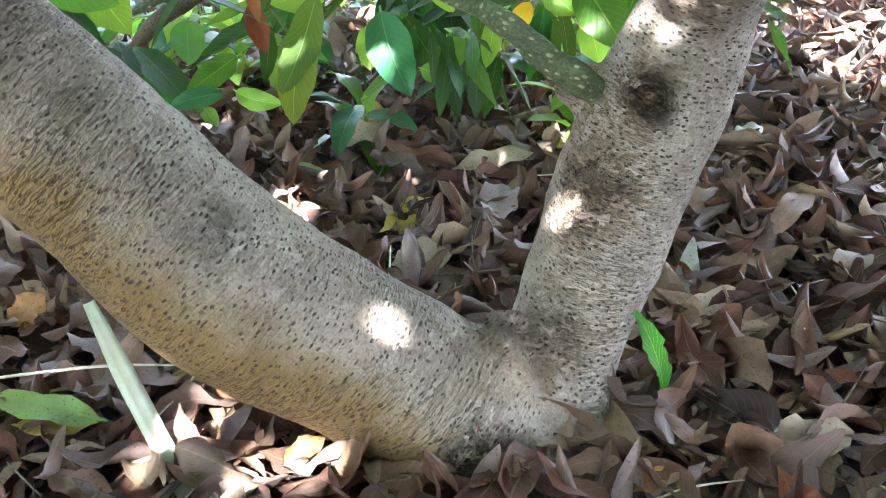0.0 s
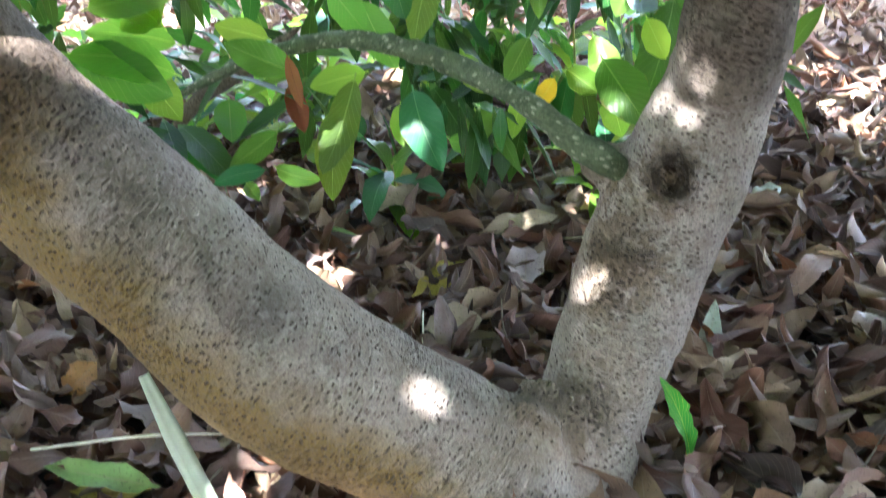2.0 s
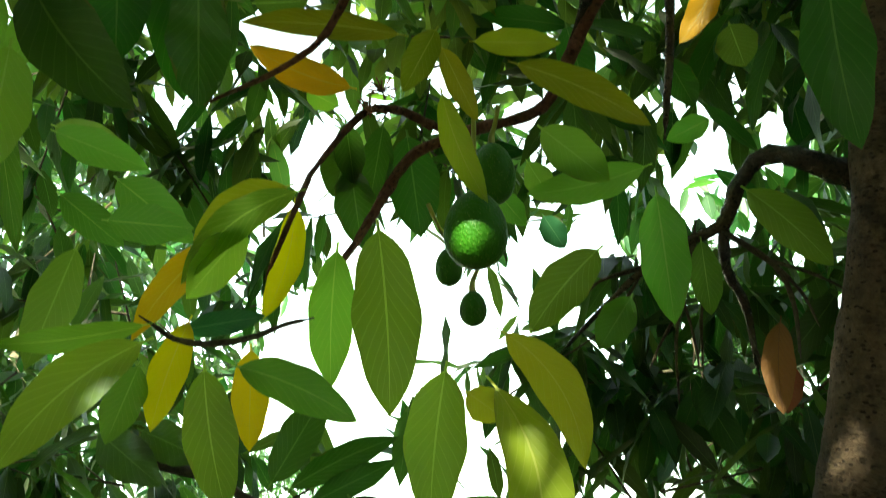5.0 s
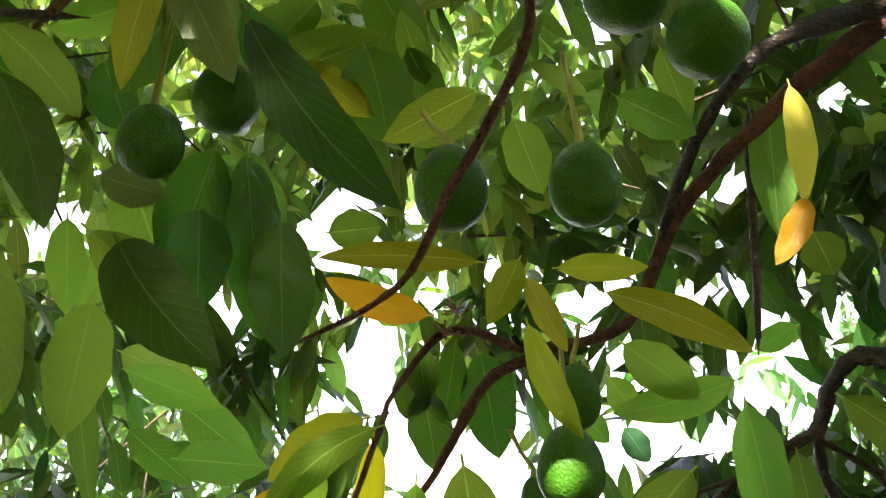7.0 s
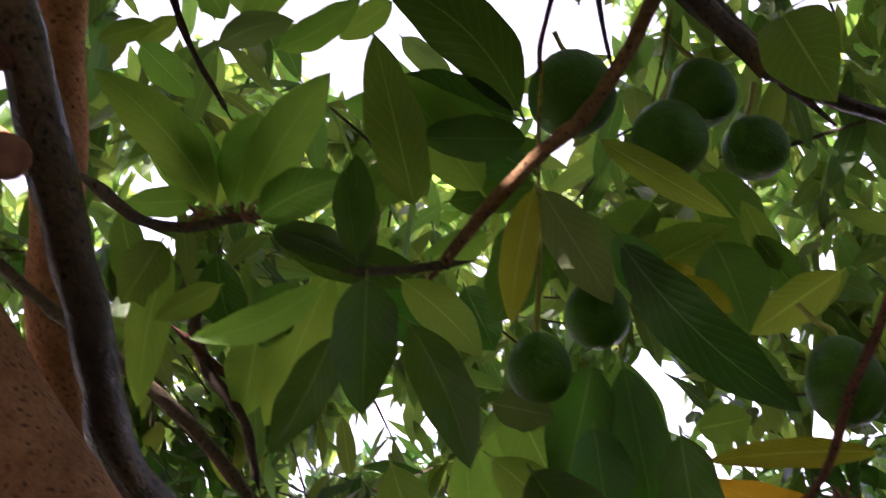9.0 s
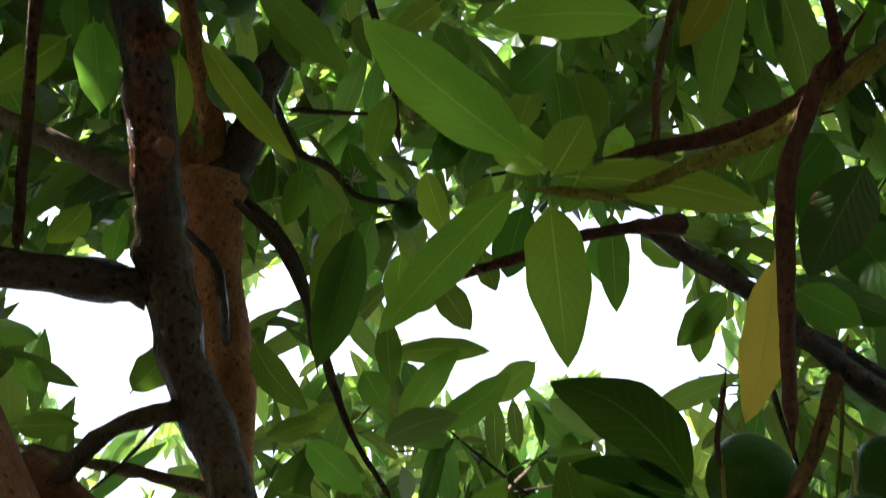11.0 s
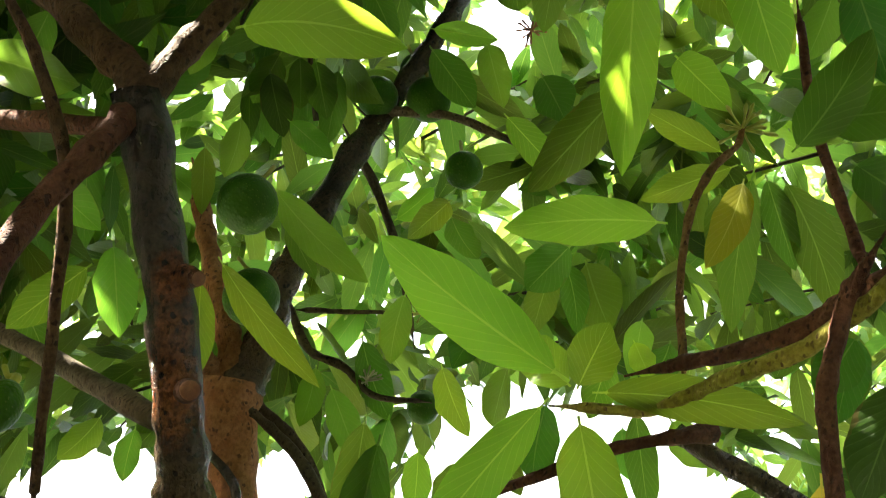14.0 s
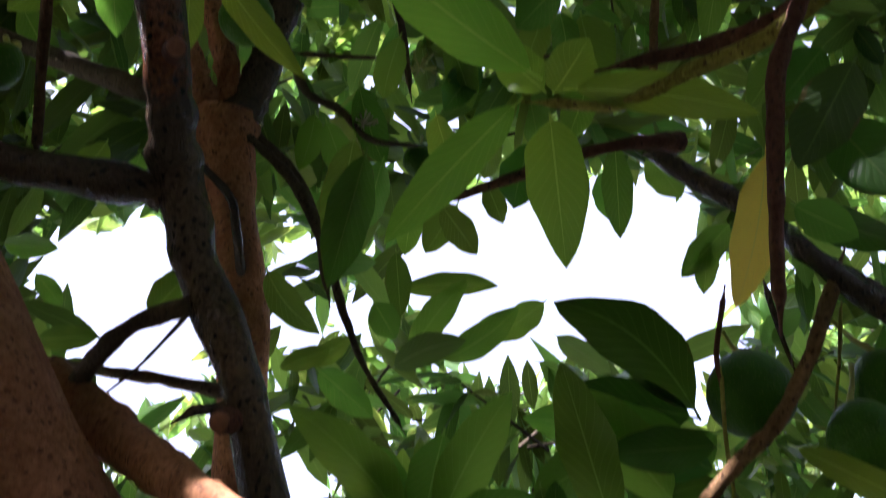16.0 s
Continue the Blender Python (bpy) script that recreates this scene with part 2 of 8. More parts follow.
    # Golden-brown tint that darkens downward-facing bark in the colour itself.
    if under_tint:
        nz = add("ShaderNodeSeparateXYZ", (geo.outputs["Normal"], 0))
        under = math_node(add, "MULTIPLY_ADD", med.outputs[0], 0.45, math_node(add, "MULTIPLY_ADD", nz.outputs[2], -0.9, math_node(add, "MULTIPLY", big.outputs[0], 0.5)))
        col = mixed(add, math_node(add, "MULTIPLY", ramp(add, under, (0.20, (0, 0, 0)), (0.52, (0.92, 0.92, 0.92))), ramp(add, xyz.outputs[0], (0.0, (1, 1, 1)), (0.10, (0, 0, 0)))), col, under_tint)
    rough_part = None
    for place, reach, tint, most in patches:
        off = add("ShaderNodeVectorMath", (pos, 0), operation="DISTANCE")
        off.inputs[1].default_value = place
        away = math_node(add, "MULTIPLY_ADD", med.outputs[0], 0.9, math_node(add, "DIVIDE", off.outputs["Value"], reach))
        f = ramp(add, away, (0.75, (most, most, most)), (1.25, (0, 0, 0)))
        col = mixed(add, f, col, tint)
        rough_part = f if rough_part is None else math_node(add, "MAXIMUM", rough_part, f)
    col = mixed(add, math_node(add, "MULTIPLY", pore, 0.9), col, crack)
    col = mixed(add, math_node(add, "MULTIPLY", cr, 0.38), col, crack)
    col = mixed(add, ramp(add, fine.outputs[0], (0.38, (0.5, 0.5, 0.5)), (0.56, (0, 0, 0))), col, tuple(0.5 * c for c in mid))
    # Bark browns with height; the dimness of the upper trunk is painted in.
    if upper_dim:
        skin = mixed(add, ramp(add, med.outputs[0], (0.40, (0, 0, 0)), (0.66, (1, 1, 1))), upper_dim, tuple(2.3 * c for c in upper_dim))
        skin = mixed(add, math_node(add, "MULTIPLY", math_node(add, "MAXIMUM", pore, cr), 0.8), skin, tuple(0.35 * c for c in upper_dim))
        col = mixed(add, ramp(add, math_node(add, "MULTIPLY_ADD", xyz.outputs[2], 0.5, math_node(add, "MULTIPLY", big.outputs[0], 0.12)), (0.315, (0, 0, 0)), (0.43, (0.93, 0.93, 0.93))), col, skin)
    if rough_part is not None:
        gash = ramp(add, math_node(add, "ABSOLUTE", math_node(add, "SUBTRACT", med.outputs[0], 0.5)), (0.0, (1, 1, 1)), (0.05, (0, 0, 0)))
        col = mixed(add, math_node(add, "MULTIPLY", math_node(add, "MULTIPLY", gash, rough_part), 0.55), col, crack)
    nt.links.new(col, b.inputs["Base Color"])
    b.inputs["Roughness"].default_value = 0.75
    b.inputs["Specular IOR Level"].default_value = 0.16
    h = math_node(add, "MULTIPLY_ADD", med.outputs[0], 0.7, math_node(add, "MULTIPLY_ADD", fine.outputs[0], 0.35, math_node(add, "MULTIPLY", wrinkle.outputs[0], 0.35)))
    h = math_node(add, "SUBTRACT", h, math_node(add, "MULTIPLY", math_node(add, "MAXIMUM", pore, cr), 0.5))
    if rough_part is not None:
        h = math_node(add, "SUBTRACT", h, math_node(add, "MULTIPLY", math_node(add, "MULTIPLY", gash, rough_part), 0.8))
    bump = add("ShaderNodeBump", (h, "Height"), Strength=bumpy, Distance=0.006)
    nt.links.new(bump.outputs[0], b.inputs["Normal"])
    return m


# First two patches: rough brown bark, with the fork crease's darkness painted in.
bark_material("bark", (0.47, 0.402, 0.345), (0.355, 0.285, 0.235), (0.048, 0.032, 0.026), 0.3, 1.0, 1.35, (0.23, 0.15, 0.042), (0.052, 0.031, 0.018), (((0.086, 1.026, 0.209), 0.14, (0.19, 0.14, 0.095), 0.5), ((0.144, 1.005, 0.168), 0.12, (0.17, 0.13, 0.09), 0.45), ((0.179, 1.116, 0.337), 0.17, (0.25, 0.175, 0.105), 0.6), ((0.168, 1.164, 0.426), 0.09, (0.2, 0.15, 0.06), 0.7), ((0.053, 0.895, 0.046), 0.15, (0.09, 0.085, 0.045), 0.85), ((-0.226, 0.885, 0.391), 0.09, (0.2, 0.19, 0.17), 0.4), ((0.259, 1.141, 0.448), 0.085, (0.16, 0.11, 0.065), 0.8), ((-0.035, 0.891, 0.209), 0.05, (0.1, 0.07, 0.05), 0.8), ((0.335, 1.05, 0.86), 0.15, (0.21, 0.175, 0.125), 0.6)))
bark_material("barkknot", (0.26, 0.19, 0.12), (0.15, 0.10, 0.06), (0.03, 0.02, 0.015), 0.0, 1.2, 1.0)
bark_material("barkpink", (0.54, 0.265, 0.125), (0.36, 0.155, 0.068), (0.08, 0.04, 0.03), 0.2, 1.4)
# Ochre patches strengthened to paint sunlit spots on the dark branch.
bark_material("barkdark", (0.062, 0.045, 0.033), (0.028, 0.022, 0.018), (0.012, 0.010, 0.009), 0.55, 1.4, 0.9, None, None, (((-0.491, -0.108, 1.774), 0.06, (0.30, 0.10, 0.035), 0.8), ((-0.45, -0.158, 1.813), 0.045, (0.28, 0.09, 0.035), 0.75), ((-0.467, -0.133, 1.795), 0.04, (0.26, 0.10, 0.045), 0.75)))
MAT["barkdark"].node_tree.nodes["Principled BSDF"].inputs["Roughness"].default_value = 0.27
MAT["barkdark"].node_tree.nodes["Principled BSDF"].inputs["Specular IOR Level"].default_value = 0.35
# Browner, paler copy of the dark bark: sun on the upper boughs in colour.
bark_material("barkbrown", (0.15, 0.088, 0.05), (0.085, 0.05, 0.03), (0.03, 0.02, 0.016), 0.25, 1.4, 0.85)
bark_material("barkochre", (0.30, 0.175, 0.075), (0.19, 0.105, 0.045), (0.06, 0.035, 0.022), 0.2, 1.6, 0.8)
bark_material("barkred", (0.20, 0.09, 0.055), (0.115, 0.050, 0.034), (0.05, 0.03, 0.025), 0.0, 1.6, 0.8)
bark_material("bark2", (0.20, 0.165, 0.11), (0.13, 0.105, 0.07), (0.045, 0.035, 0.025), 0.5, 1.6, 0.8)
bark_material("twigdark", (0.11, 0.09, 0.055), (0.065, 0.05, 0.035), (0.03, 0.02, 0.02), 0.2, 2.0)
bark_material("twiggreen", (0.13, 0.16, 0.085), (0.075, 0.095, 0.05), (0.40, 0.40, 0.28), 0.0, 0.7, 0.4)
bark_material("twigyellow", (0.42, 0.41, 0.08), (0.30, 0.27, 0.05), (0.10, 0.06, 0.03), 0.3, 1.4, 0.7)


def fruit_material():
    m, nt, b, add = nodes_of("fruit_skin")
    geo, info = add("ShaderNodeNewGeometry"), add("ShaderNodeObjectInfo")
    big = add("ShaderNodeTexNoise", (geo.outputs["Position"], "Vector"), Scale=45.0, Detail=3.0)
    peb = add("ShaderNodeTexVoronoi", (geo.outputs["Position"], "Vector"), Scale=330.0)
    col = mixed(add, big.outputs[0], (0.022, 0.092, 0.006), (0.050, 0.165, 0.010))
    # Pale skin specks, brightened to paint the glints of the pebbled skin too.
    col = mixed(add, math_node(add, "MULTIPLY", math_node(add, "LESS_THAN", peb.outputs["Distance"], 0.2), 0.6), col, (0.14, 0.23, 0.04))
    nt.links.new(col, b.inputs["Base Color"])
    b.inputs["Roughness"].default_value = 0.42
    b.inputs["Specular IOR Level"].default_value = 0.17
    bump = add("ShaderNodeBump", (peb.outputs["Distance"], "Height"), Strength=0.35, Distance=0.0016)
    bump.invert = True
    nt.links.new(bump.outputs[0], b.inputs["Normal"])


def plain_material(name, a, c, rough, scale=40.0, glow=0.0):
    m, nt, b, add = nodes_of(name)
    geo = add("ShaderNodeNewGeometry")
    n = add("ShaderNodeTexNoise", (geo.outputs["Position"], "Vector"), Scale=scale, Detail=5.0, Roughness=0.7)
    nt.links.new(mixed(add, ramp(add, n.outputs[0], (0.35, (0, 0, 0)), (0.65, (1, 1, 1))), a, c), b.inputs["Base Color"])
    b.inputs["Roughness"].default_value = rough
    bump = add("ShaderNodeBump", (n.outputs[0], "Height"), Strength=0.5, Distance=0.004)
    nt.links.new(bump.outputs[0], b.inputs["Normal"])
    if glow:
        tr = add("ShaderNodeBsdfTranslucent")
        tr.inputs[0].default_value = (*c, 1)
        mix = add("ShaderNodeMixShader", (b.outputs[0], 1), (tr.outputs[0], 2))
        mix.inputs[0].default_value = glow
        nt.links.new(mix.outputs[0], nt.nodes["Material Output"].inputs[0])


fruit_material()
plain_material("stem_green", (0.30, 0.33, 0.05), (0.42, 0.40, 0.08), 0.5, 60)
plain_material("bud_red", (0.30, 0.07, 0.03), (0.18, 0.09, 0.035), 0.5, 90)
plain_material("blade", (0.50, 0.56, 0.40), (0.66, 0.70, 0.58), 0.45, 25, 0.35)
plain_material("straw", (0.42, 0.38, 0.27), (0.55, 0.50, 0.38), 0.6, 60)
plain_material("cut_wood", (0.36, 0.16, 0.08), (0.22, 0.09, 0.05), 0.7, 120)


def soil_material():
    m, nt, b, add = nodes_of("soil")
    geo = add("ShaderNodeNewGeometry")
    a = add("ShaderNodeTexNoise", (geo.outputs["Position"], "Vector"), Scale=14.0, Detail=8.0, Roughness=0.75)
    g = add("ShaderNodeTexNoise", (geo.outputs["Position"], "Vector"), Scale=1.1, Detail=4.0)
    far = add("ShaderNodeTexNoise", (geo.outputs["Position"], "Vector"), Scale=0.25, Detail=4.0)
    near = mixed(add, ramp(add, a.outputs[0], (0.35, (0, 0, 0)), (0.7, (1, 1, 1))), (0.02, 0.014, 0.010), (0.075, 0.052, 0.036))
    # Dry earth further out, paled so its colour carries the sunlit brightness.
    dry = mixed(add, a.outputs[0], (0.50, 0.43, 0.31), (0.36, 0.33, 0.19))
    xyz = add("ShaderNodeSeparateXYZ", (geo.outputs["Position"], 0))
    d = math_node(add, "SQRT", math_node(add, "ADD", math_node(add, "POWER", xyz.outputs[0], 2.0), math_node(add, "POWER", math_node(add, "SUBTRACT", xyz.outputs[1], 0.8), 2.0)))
    # Paleness starts later on the right, where the ground lies in shade.
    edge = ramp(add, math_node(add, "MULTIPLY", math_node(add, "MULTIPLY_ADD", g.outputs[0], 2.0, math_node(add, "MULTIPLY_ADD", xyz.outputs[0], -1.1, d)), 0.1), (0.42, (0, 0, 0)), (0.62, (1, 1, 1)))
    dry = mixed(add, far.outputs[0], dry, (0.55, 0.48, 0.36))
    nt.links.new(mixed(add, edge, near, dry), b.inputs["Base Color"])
    b.inputs["Roughness"].default_value = 0.9
    bump = add("ShaderNodeBump", (a.outputs[0], "Height"), Strength=0.8, Distance=0.03)
    nt.links.new(bump.outputs[0], b.inputs["Normal"])


soil_material()


# ---- building helpers ----
def fill_mesh(me, verts, faces):
    me.vertices.add(len(verts))
    me.vertices.foreach_set("co", np.asarray(verts, dtype=np.float32).ravel())
    me.loops.add(faces.size)
    me.loops.foreach_set("vertex_index", faces.astype(np.int32).ravel())
    me.polygons.add(len(faces))
    me.polygons.foreach_set("loop_start", np.arange(0, faces.size, 4, dtype=np.int32))
    me.update(calc_edges=True)


def mesh_object(name, verts, faces, material, parent=None, uvs=None, smooth=True):
    me = bpy.data.meshes.new(name)
    if isinstance(faces, np.ndarray):
        fill_mesh(me, verts, faces)
    else:
        me.from_pydata([tuple(p) for p in verts], [], [tuple(int(i) for i in f) for f in faces])
    if uvs is not None:
        layer = me.uv_layers.new(name="UVMap")
        loops = np.empty(len(me.loops), dtype=np.int32)
        me.loops.foreach_get("vertex_index", loops)
        layer.data.foreach_set("uv", np.asarray(uvs, dtype=np.float32)[loops].ravel())
    me.materials.append(material)
    if smooth:
        me.polygons.foreach_set("use_smooth", np.ones(len(me.polygons), dtype=bool))
    ob = new(name, me)
    ob.parent = parent
    return ob


def smooth_path(points, steps):
    """Catmull-Rom through rows of x, y, z, r."""
    p = np.array(points, dtype=float)
    p = np.vstack([2 * p[0] - p[1], p, 2 * p[-1] - p[-2]])
    p[:, 3] = np.maximum(p[:, 3], 0.0008)
    out = []
    for i in range(1, len(p) - 2):
        for k in range(steps):
            t = k / steps
            a, b, c, d = p[i - 1], p[i], p[i + 1], p[i + 2]
            out.append(0.5 * (2 * b + (c - a) * t + (2 * a - 5 * b + 4 * c - d) * t * t + (3 * b - a - 3 * c + d) * t ** 3))
    out.append(p[-2])
    return np.array(out)


def tube(points, sides=10, steps=5, lumpy=0.06, seed=0):
    """Vertices and faces of a knobbly rounded tube, closed at both ends."""
    q = smooth_path(points, steps)
    verts, faces = [], []
    side = None
    for i, row in enumerate(q):
        ahead = q[min(i + 1, len(q) - 1), :3] - q[max(i - 1, 0), :3]
        ahead = Vector(ahead).normalized()
        if side is None:
            side = ahead.orthogonal().normalized()
        side = (side - ahead * side.dot(ahead)).normalized()
        up = ahead.cross(side)
        for k in range(sides):
            a = 2 * math.pi * k / sides
            d = side * math.cos(a) + up * math.sin(a)
            c = Vector(row[:3])
            n = noise.noise((c + d * row[3]) * (0.35 / max(row[3], 0.004)) + Vector((seed, 0, 0)))
            verts.append(c + d * row[3] * (1 + lumpy * 2 * n))
    for i in range(len(q) - 1):
        for k in range(sides):
            a, b = i * sides + k, i * sides + (k + 1) % sides
            faces.append((a, b, b + sides, a + sides))
    for i, ring in ((0, list(range(sides))[::-1]), (len(q) - 1, [(len(q) - 1) * sides + k for k in range(sides)])):
        verts.append(Vector(q[i, :3]))
        c = len(verts) - 1
        faces += [(ring[k], ring[(k + 1) % sides], c) for k in range(sides)]
    return verts, faces


def blade_shape(u):
    """Half-width of an avocado leaf along its length, 1 at the widest."""
    if u < 0.07:
        return 0.05
    w = (u - 0.07) / 0.93
    return max(0.012, 2.52 * w ** 0.62 * (1 - w) ** 0.72 * (1 - 0.2 * w ** 6))


def leaf_grid(base, tip, normal, width, bend, arch, fold, wave, rng, nu=11, nv=2, twist=0.0, ragged=0.0):
    base, tip, n = Vector(base), Vector(tip), Vector(normal)
    a = tip - base
    length = a.length
    s = a.cross(n).normalized()
    n = s.cross(a).normalized()
    phase = rng.uniform(0, 6.28)
    verts, uvs, faces = [], [], []
    row = 2 * nv + 1
    for i in range(nu + 1):
        u = i / nu
        arc = 4 * u * (1 - u)
        mid = base + a * u + s * (bend * arc) + n * (arch * length * arc)
        h = blade_shape(u) * width / 2 * (1 + ragged * math.sin(u * 37 + phase) + 0.04 * math.sin(u * 19 + 2 * phase))
        ang = twist * (u - 0.5)
        across, up = s * math.cos(ang) + n * math.sin(ang), n * math.cos(ang) - s * math.sin(ang)
        for j in range(-nv, nv + 1):
            f = j / nv
            lift = fold * abs(f) * h + wave * h * abs(f) ** 2 * math.sin(phase + u * 13 + (1.7 if j > 0 else 0))
            verts.append(mid + across * (f * h) + up * lift)
            uvs.append((0.5 + 0.5 * f, u))
    for i in range(nu):
        for j in range(row - 1):
            k = i * row + j
            faces.append((k, k + 1, k + row + 1, k + row))
    return verts, uvs, faces


rng = random.Random(11)

# ---- ground ----
def make_ground():
    r = np.concatenate([np.linspace(0, 4, 60), 4 * 1.28 ** np.arange(1, 30)])
    verts, faces, m = [], [], 72
    for x in r:
        for k in range(m):
            a = 2 * math.pi * k / m
            p = Vector((x * math.cos(a), 0.8 + x * math.sin(a), 0))
            p.z = 0.05 * noise.noise(p * 1.3) + 0.015 * noise.noise(p * 7) - 0.02 + min(x / 60, 1.0) * 0.9 * noise.noise(p * 0.04)
            verts.append(p)
    for i in range(len(r) - 1):
        for k in range(m):
            a, b = i * m + k, i * m + (k + 1) % m
            faces.append((a, b, b + m, a + m))
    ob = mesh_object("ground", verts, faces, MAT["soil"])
    tagged(ob, "dark soil under the trees, running out to dry earth paled as if sunlit", "ground", kind="structure")


make_ground()

# ---- the avocado tree ----
tree = tagged(new("avocado_tree"), "forked avocado tree with grey-tan speckled bark and drooping green leaves", "tree")
tree.location = (0.13, 1.1, 0)
tree_back = Matrix.Translation(tree.location).inverted()


def grown(ob):
    ob.parent = tree
    ob.matrix_parent_inverse = tree_back
    return ob


def rounded(points):
    """The same branch drawn out to a thin end."""
    a, b = Vector(points[-2][:3]), Vector(points[-1][:3])
    d, r = (b - a).normalized(), points[-1][3]
    return (*points, (*(b + d * 1.5 * r), r * 0.8), (*(b + d * 4.5 * r), r * 0.3), (*(b + d * 7 * r), r * 0.1))


def branch(material, *points):
    thick = max(p[3] for p in points)
    points = rounded(points) if points[-1][3] < 0.014 else points
    points = rounded(points[::-1])[::-1] if points[0][3] < 0.0075 else points
    v, f = tube(points, 18 if thick > 0.03 else 12 if thick > 0.012 else 8, 7 if thick > 0.012 else 5, 0.08 if thick > 0.03 else 0.17, rng.random() * 50)
    name = "limb" if thick > 0.03 else "branch" if thick > 0.009 else "twig"
    return grown(mesh_object(name, v, f, material))


def sawn_stub(material, *points):
    """A side shoot cut off square: the stump, and the sawn face at its end."""
    v, f = tube(points, 14, 6, 0.12, rng.random() * 50)
    ob = grown(mesh_object("stub", v, f, material))
    a, b = Vector(points[-2][:3]), Vector(points[-1][:3])
    n, r = (b - a).normalized(), points[-1][3]
    e = n.orthogonal().normalized()
    g = n.cross(e)
    verts, faces = [], []
    for q, h in ((1.02, -0.003), (0.98, 0.0012), (0.55, 0.0008), (0.0, 0.0004)):
        for k in range(14):
            t = 2 * math.pi * k / 14
            w = 1 + 0.07 * noise.noise(Vector((math.cos(t), math.sin(t), r * 900)))
            verts.append(b + (e * math.cos(t) + g * math.sin(t)) * r * q * w + n * h)
    for i in range(3):
        for k in range(14):
            faces.append((i * 14 + k, i * 14 + (k + 1) % 14, (i + 1) * 14 + (k + 1) % 14, (i + 1) * 14 + k))
    cut = mesh_object("sawn_face", verts, faces, MAT["cut_wood"], ob)
    cut["label"] = "weathered orange-brown sawn face"
    return ob


TRUNK_LIMB = ((0.104, 0.909, -0.099, 0.1108), (0.091, 0.966, -0.035, 0.1036), (0.034, 0.994, 0.040, 0.1117), (-0.050, 1.000, 0.117, 0.1090), (-0.141, 0.991, 0.184, 0.1068), (-0.260, 0.958, 0.293, 0.1101), (-0.362, 0.953, 0.413, 0.1041), (-0.455, 0.960, 0.511, 0.1013), (-.515, .93, .61, .095), (-.555, .86, .74, .086), (-.575, .73, .94, .078), (-.60, .60, 1.06, .070))
TRUNK_LEG = ((0.133, 0.964, -0.058, 0.0946), (0.140, 1.018, 0.022, 0.0854), (0.158, 1.078, 0.092, 0.0836), (0.183, 1.122, 0.155, 0.0858), (0.218, 1.171, 0.226, 0.0930), (0.252, 1.210, 0.320, 0.0920), (0.287, 1.221, 0.406, 0.0905), (0.312, 1.222, 0.484, 0.0845), (0.330, 1.213, 0.552, 0.0762), (0.322, 1.143, 0.628, 0.0705), (0.330, 1.131, 0.777, 0.0645), (0.331, 1.109, 0.895, 0.0620), (0.324, 1.067, 1.068, 0.0605), (0.342, 1.045, 1.181, 0.0570), (0.364, 1.032, 1.285, 0.0560), (0.386, 0.985, 1.402, 0.0565), (0.399, 0.955, 1.598, 0.0560), (0.434, 0.935, 1.816, 0.0500))
COLLAR, KNOT, SWELL = (0.183, 1.245, 0.43), (0.272, 1.203, 0.425), (0.077, 1.011, 0.137)
FOLDS = (((0.056, 1.050, 0.189, 0.0073), (0.083, 1.027, 0.199, 0.0122), (0.115, 1.015, 0.187, 0.0129), (0.140, 0.994, 0.158, 0.0114), (0.147, 0.975, 0.111, 0.0071)), ((0.040, 1.003, 0.186, 0.0057), (0.070, 0.983, 0.191, 0.0111), (0.098, 0.967, 0.172, 0.0111), (0.112, 0.950, 0.129, 0.0070)), ((0.159, 1.137, 0.343, 0.0059), (0.193, 1.116, 0.346, 0.0109), (0.226, 1.098, 0.345, 0.0100), (0.254, 1.100, 0.348, 0.0043)), ((0.151, 1.139, 0.294, 0.0060), (0.181, 1.111, 0.295, 0.0103), (0.215, 1.095, 0.297, 0.0051)))
KNOT_FACE, KNOT_WAY = (0.257, 1.13, 0.452), (-0.26, -1.15, 0.39)


def make_trunk():
    verts, faces = [], []
    for pts, sd in ((TRUNK_LIMB, 3), (TRUNK_LEG, 9)):
        v, f = tube(pts, 28, 8, 0.035, sd)
        faces += [tuple(i + len(verts) for i in q) for q in f]
        verts += v
    for fold in FOLDS:
        v, f = tube(fold, 8, 5, 0.2, 7)
        faces += [tuple(i + len(verts) for i in q) for q in f]
        verts += v
    # root flare and the swollen collars of old side shoots
    for c, r in ((COLLAR, 0.036), (KNOT, 0.034), (SWELL, 0.05)):
        bm = bmesh.new()
        bmesh.ops.create_icosphere(bm, subdivisions=2, radius=r)
        bm.verts.index_update()
        faces += [tuple(len(verts) + q.index for q in f.verts) for f in bm.faces]
        verts += [q.co + Vector(c) for q in bm.verts]
        bm.free()
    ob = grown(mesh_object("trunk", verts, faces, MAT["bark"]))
    ob["label"] = "grey-tan forked trunk with fine cracks and pores"
    mod = ob.modifiers.new("fuse", "REMESH")
    mod.mode, mod.voxel_size, mod.use_smooth_shade = "VOXEL", 0.009, True
    sm = ob.modifiers.new("soften", "SMOOTH")
    sm.factor, sm.iterations = 0.5, 13
    tex = bpy.data.textures.new("bark_relief", "CLOUDS")
    tex.noise_scale, tex.noise_depth = 0.05, 3
    dp = ob.modifiers.new("relief", "DISPLACE")
    dp.texture, dp.strength, dp.mid_level, dp.texture_coords = tex, 0.008, 0.5, "LOCAL"
    return ob


make_trunk()


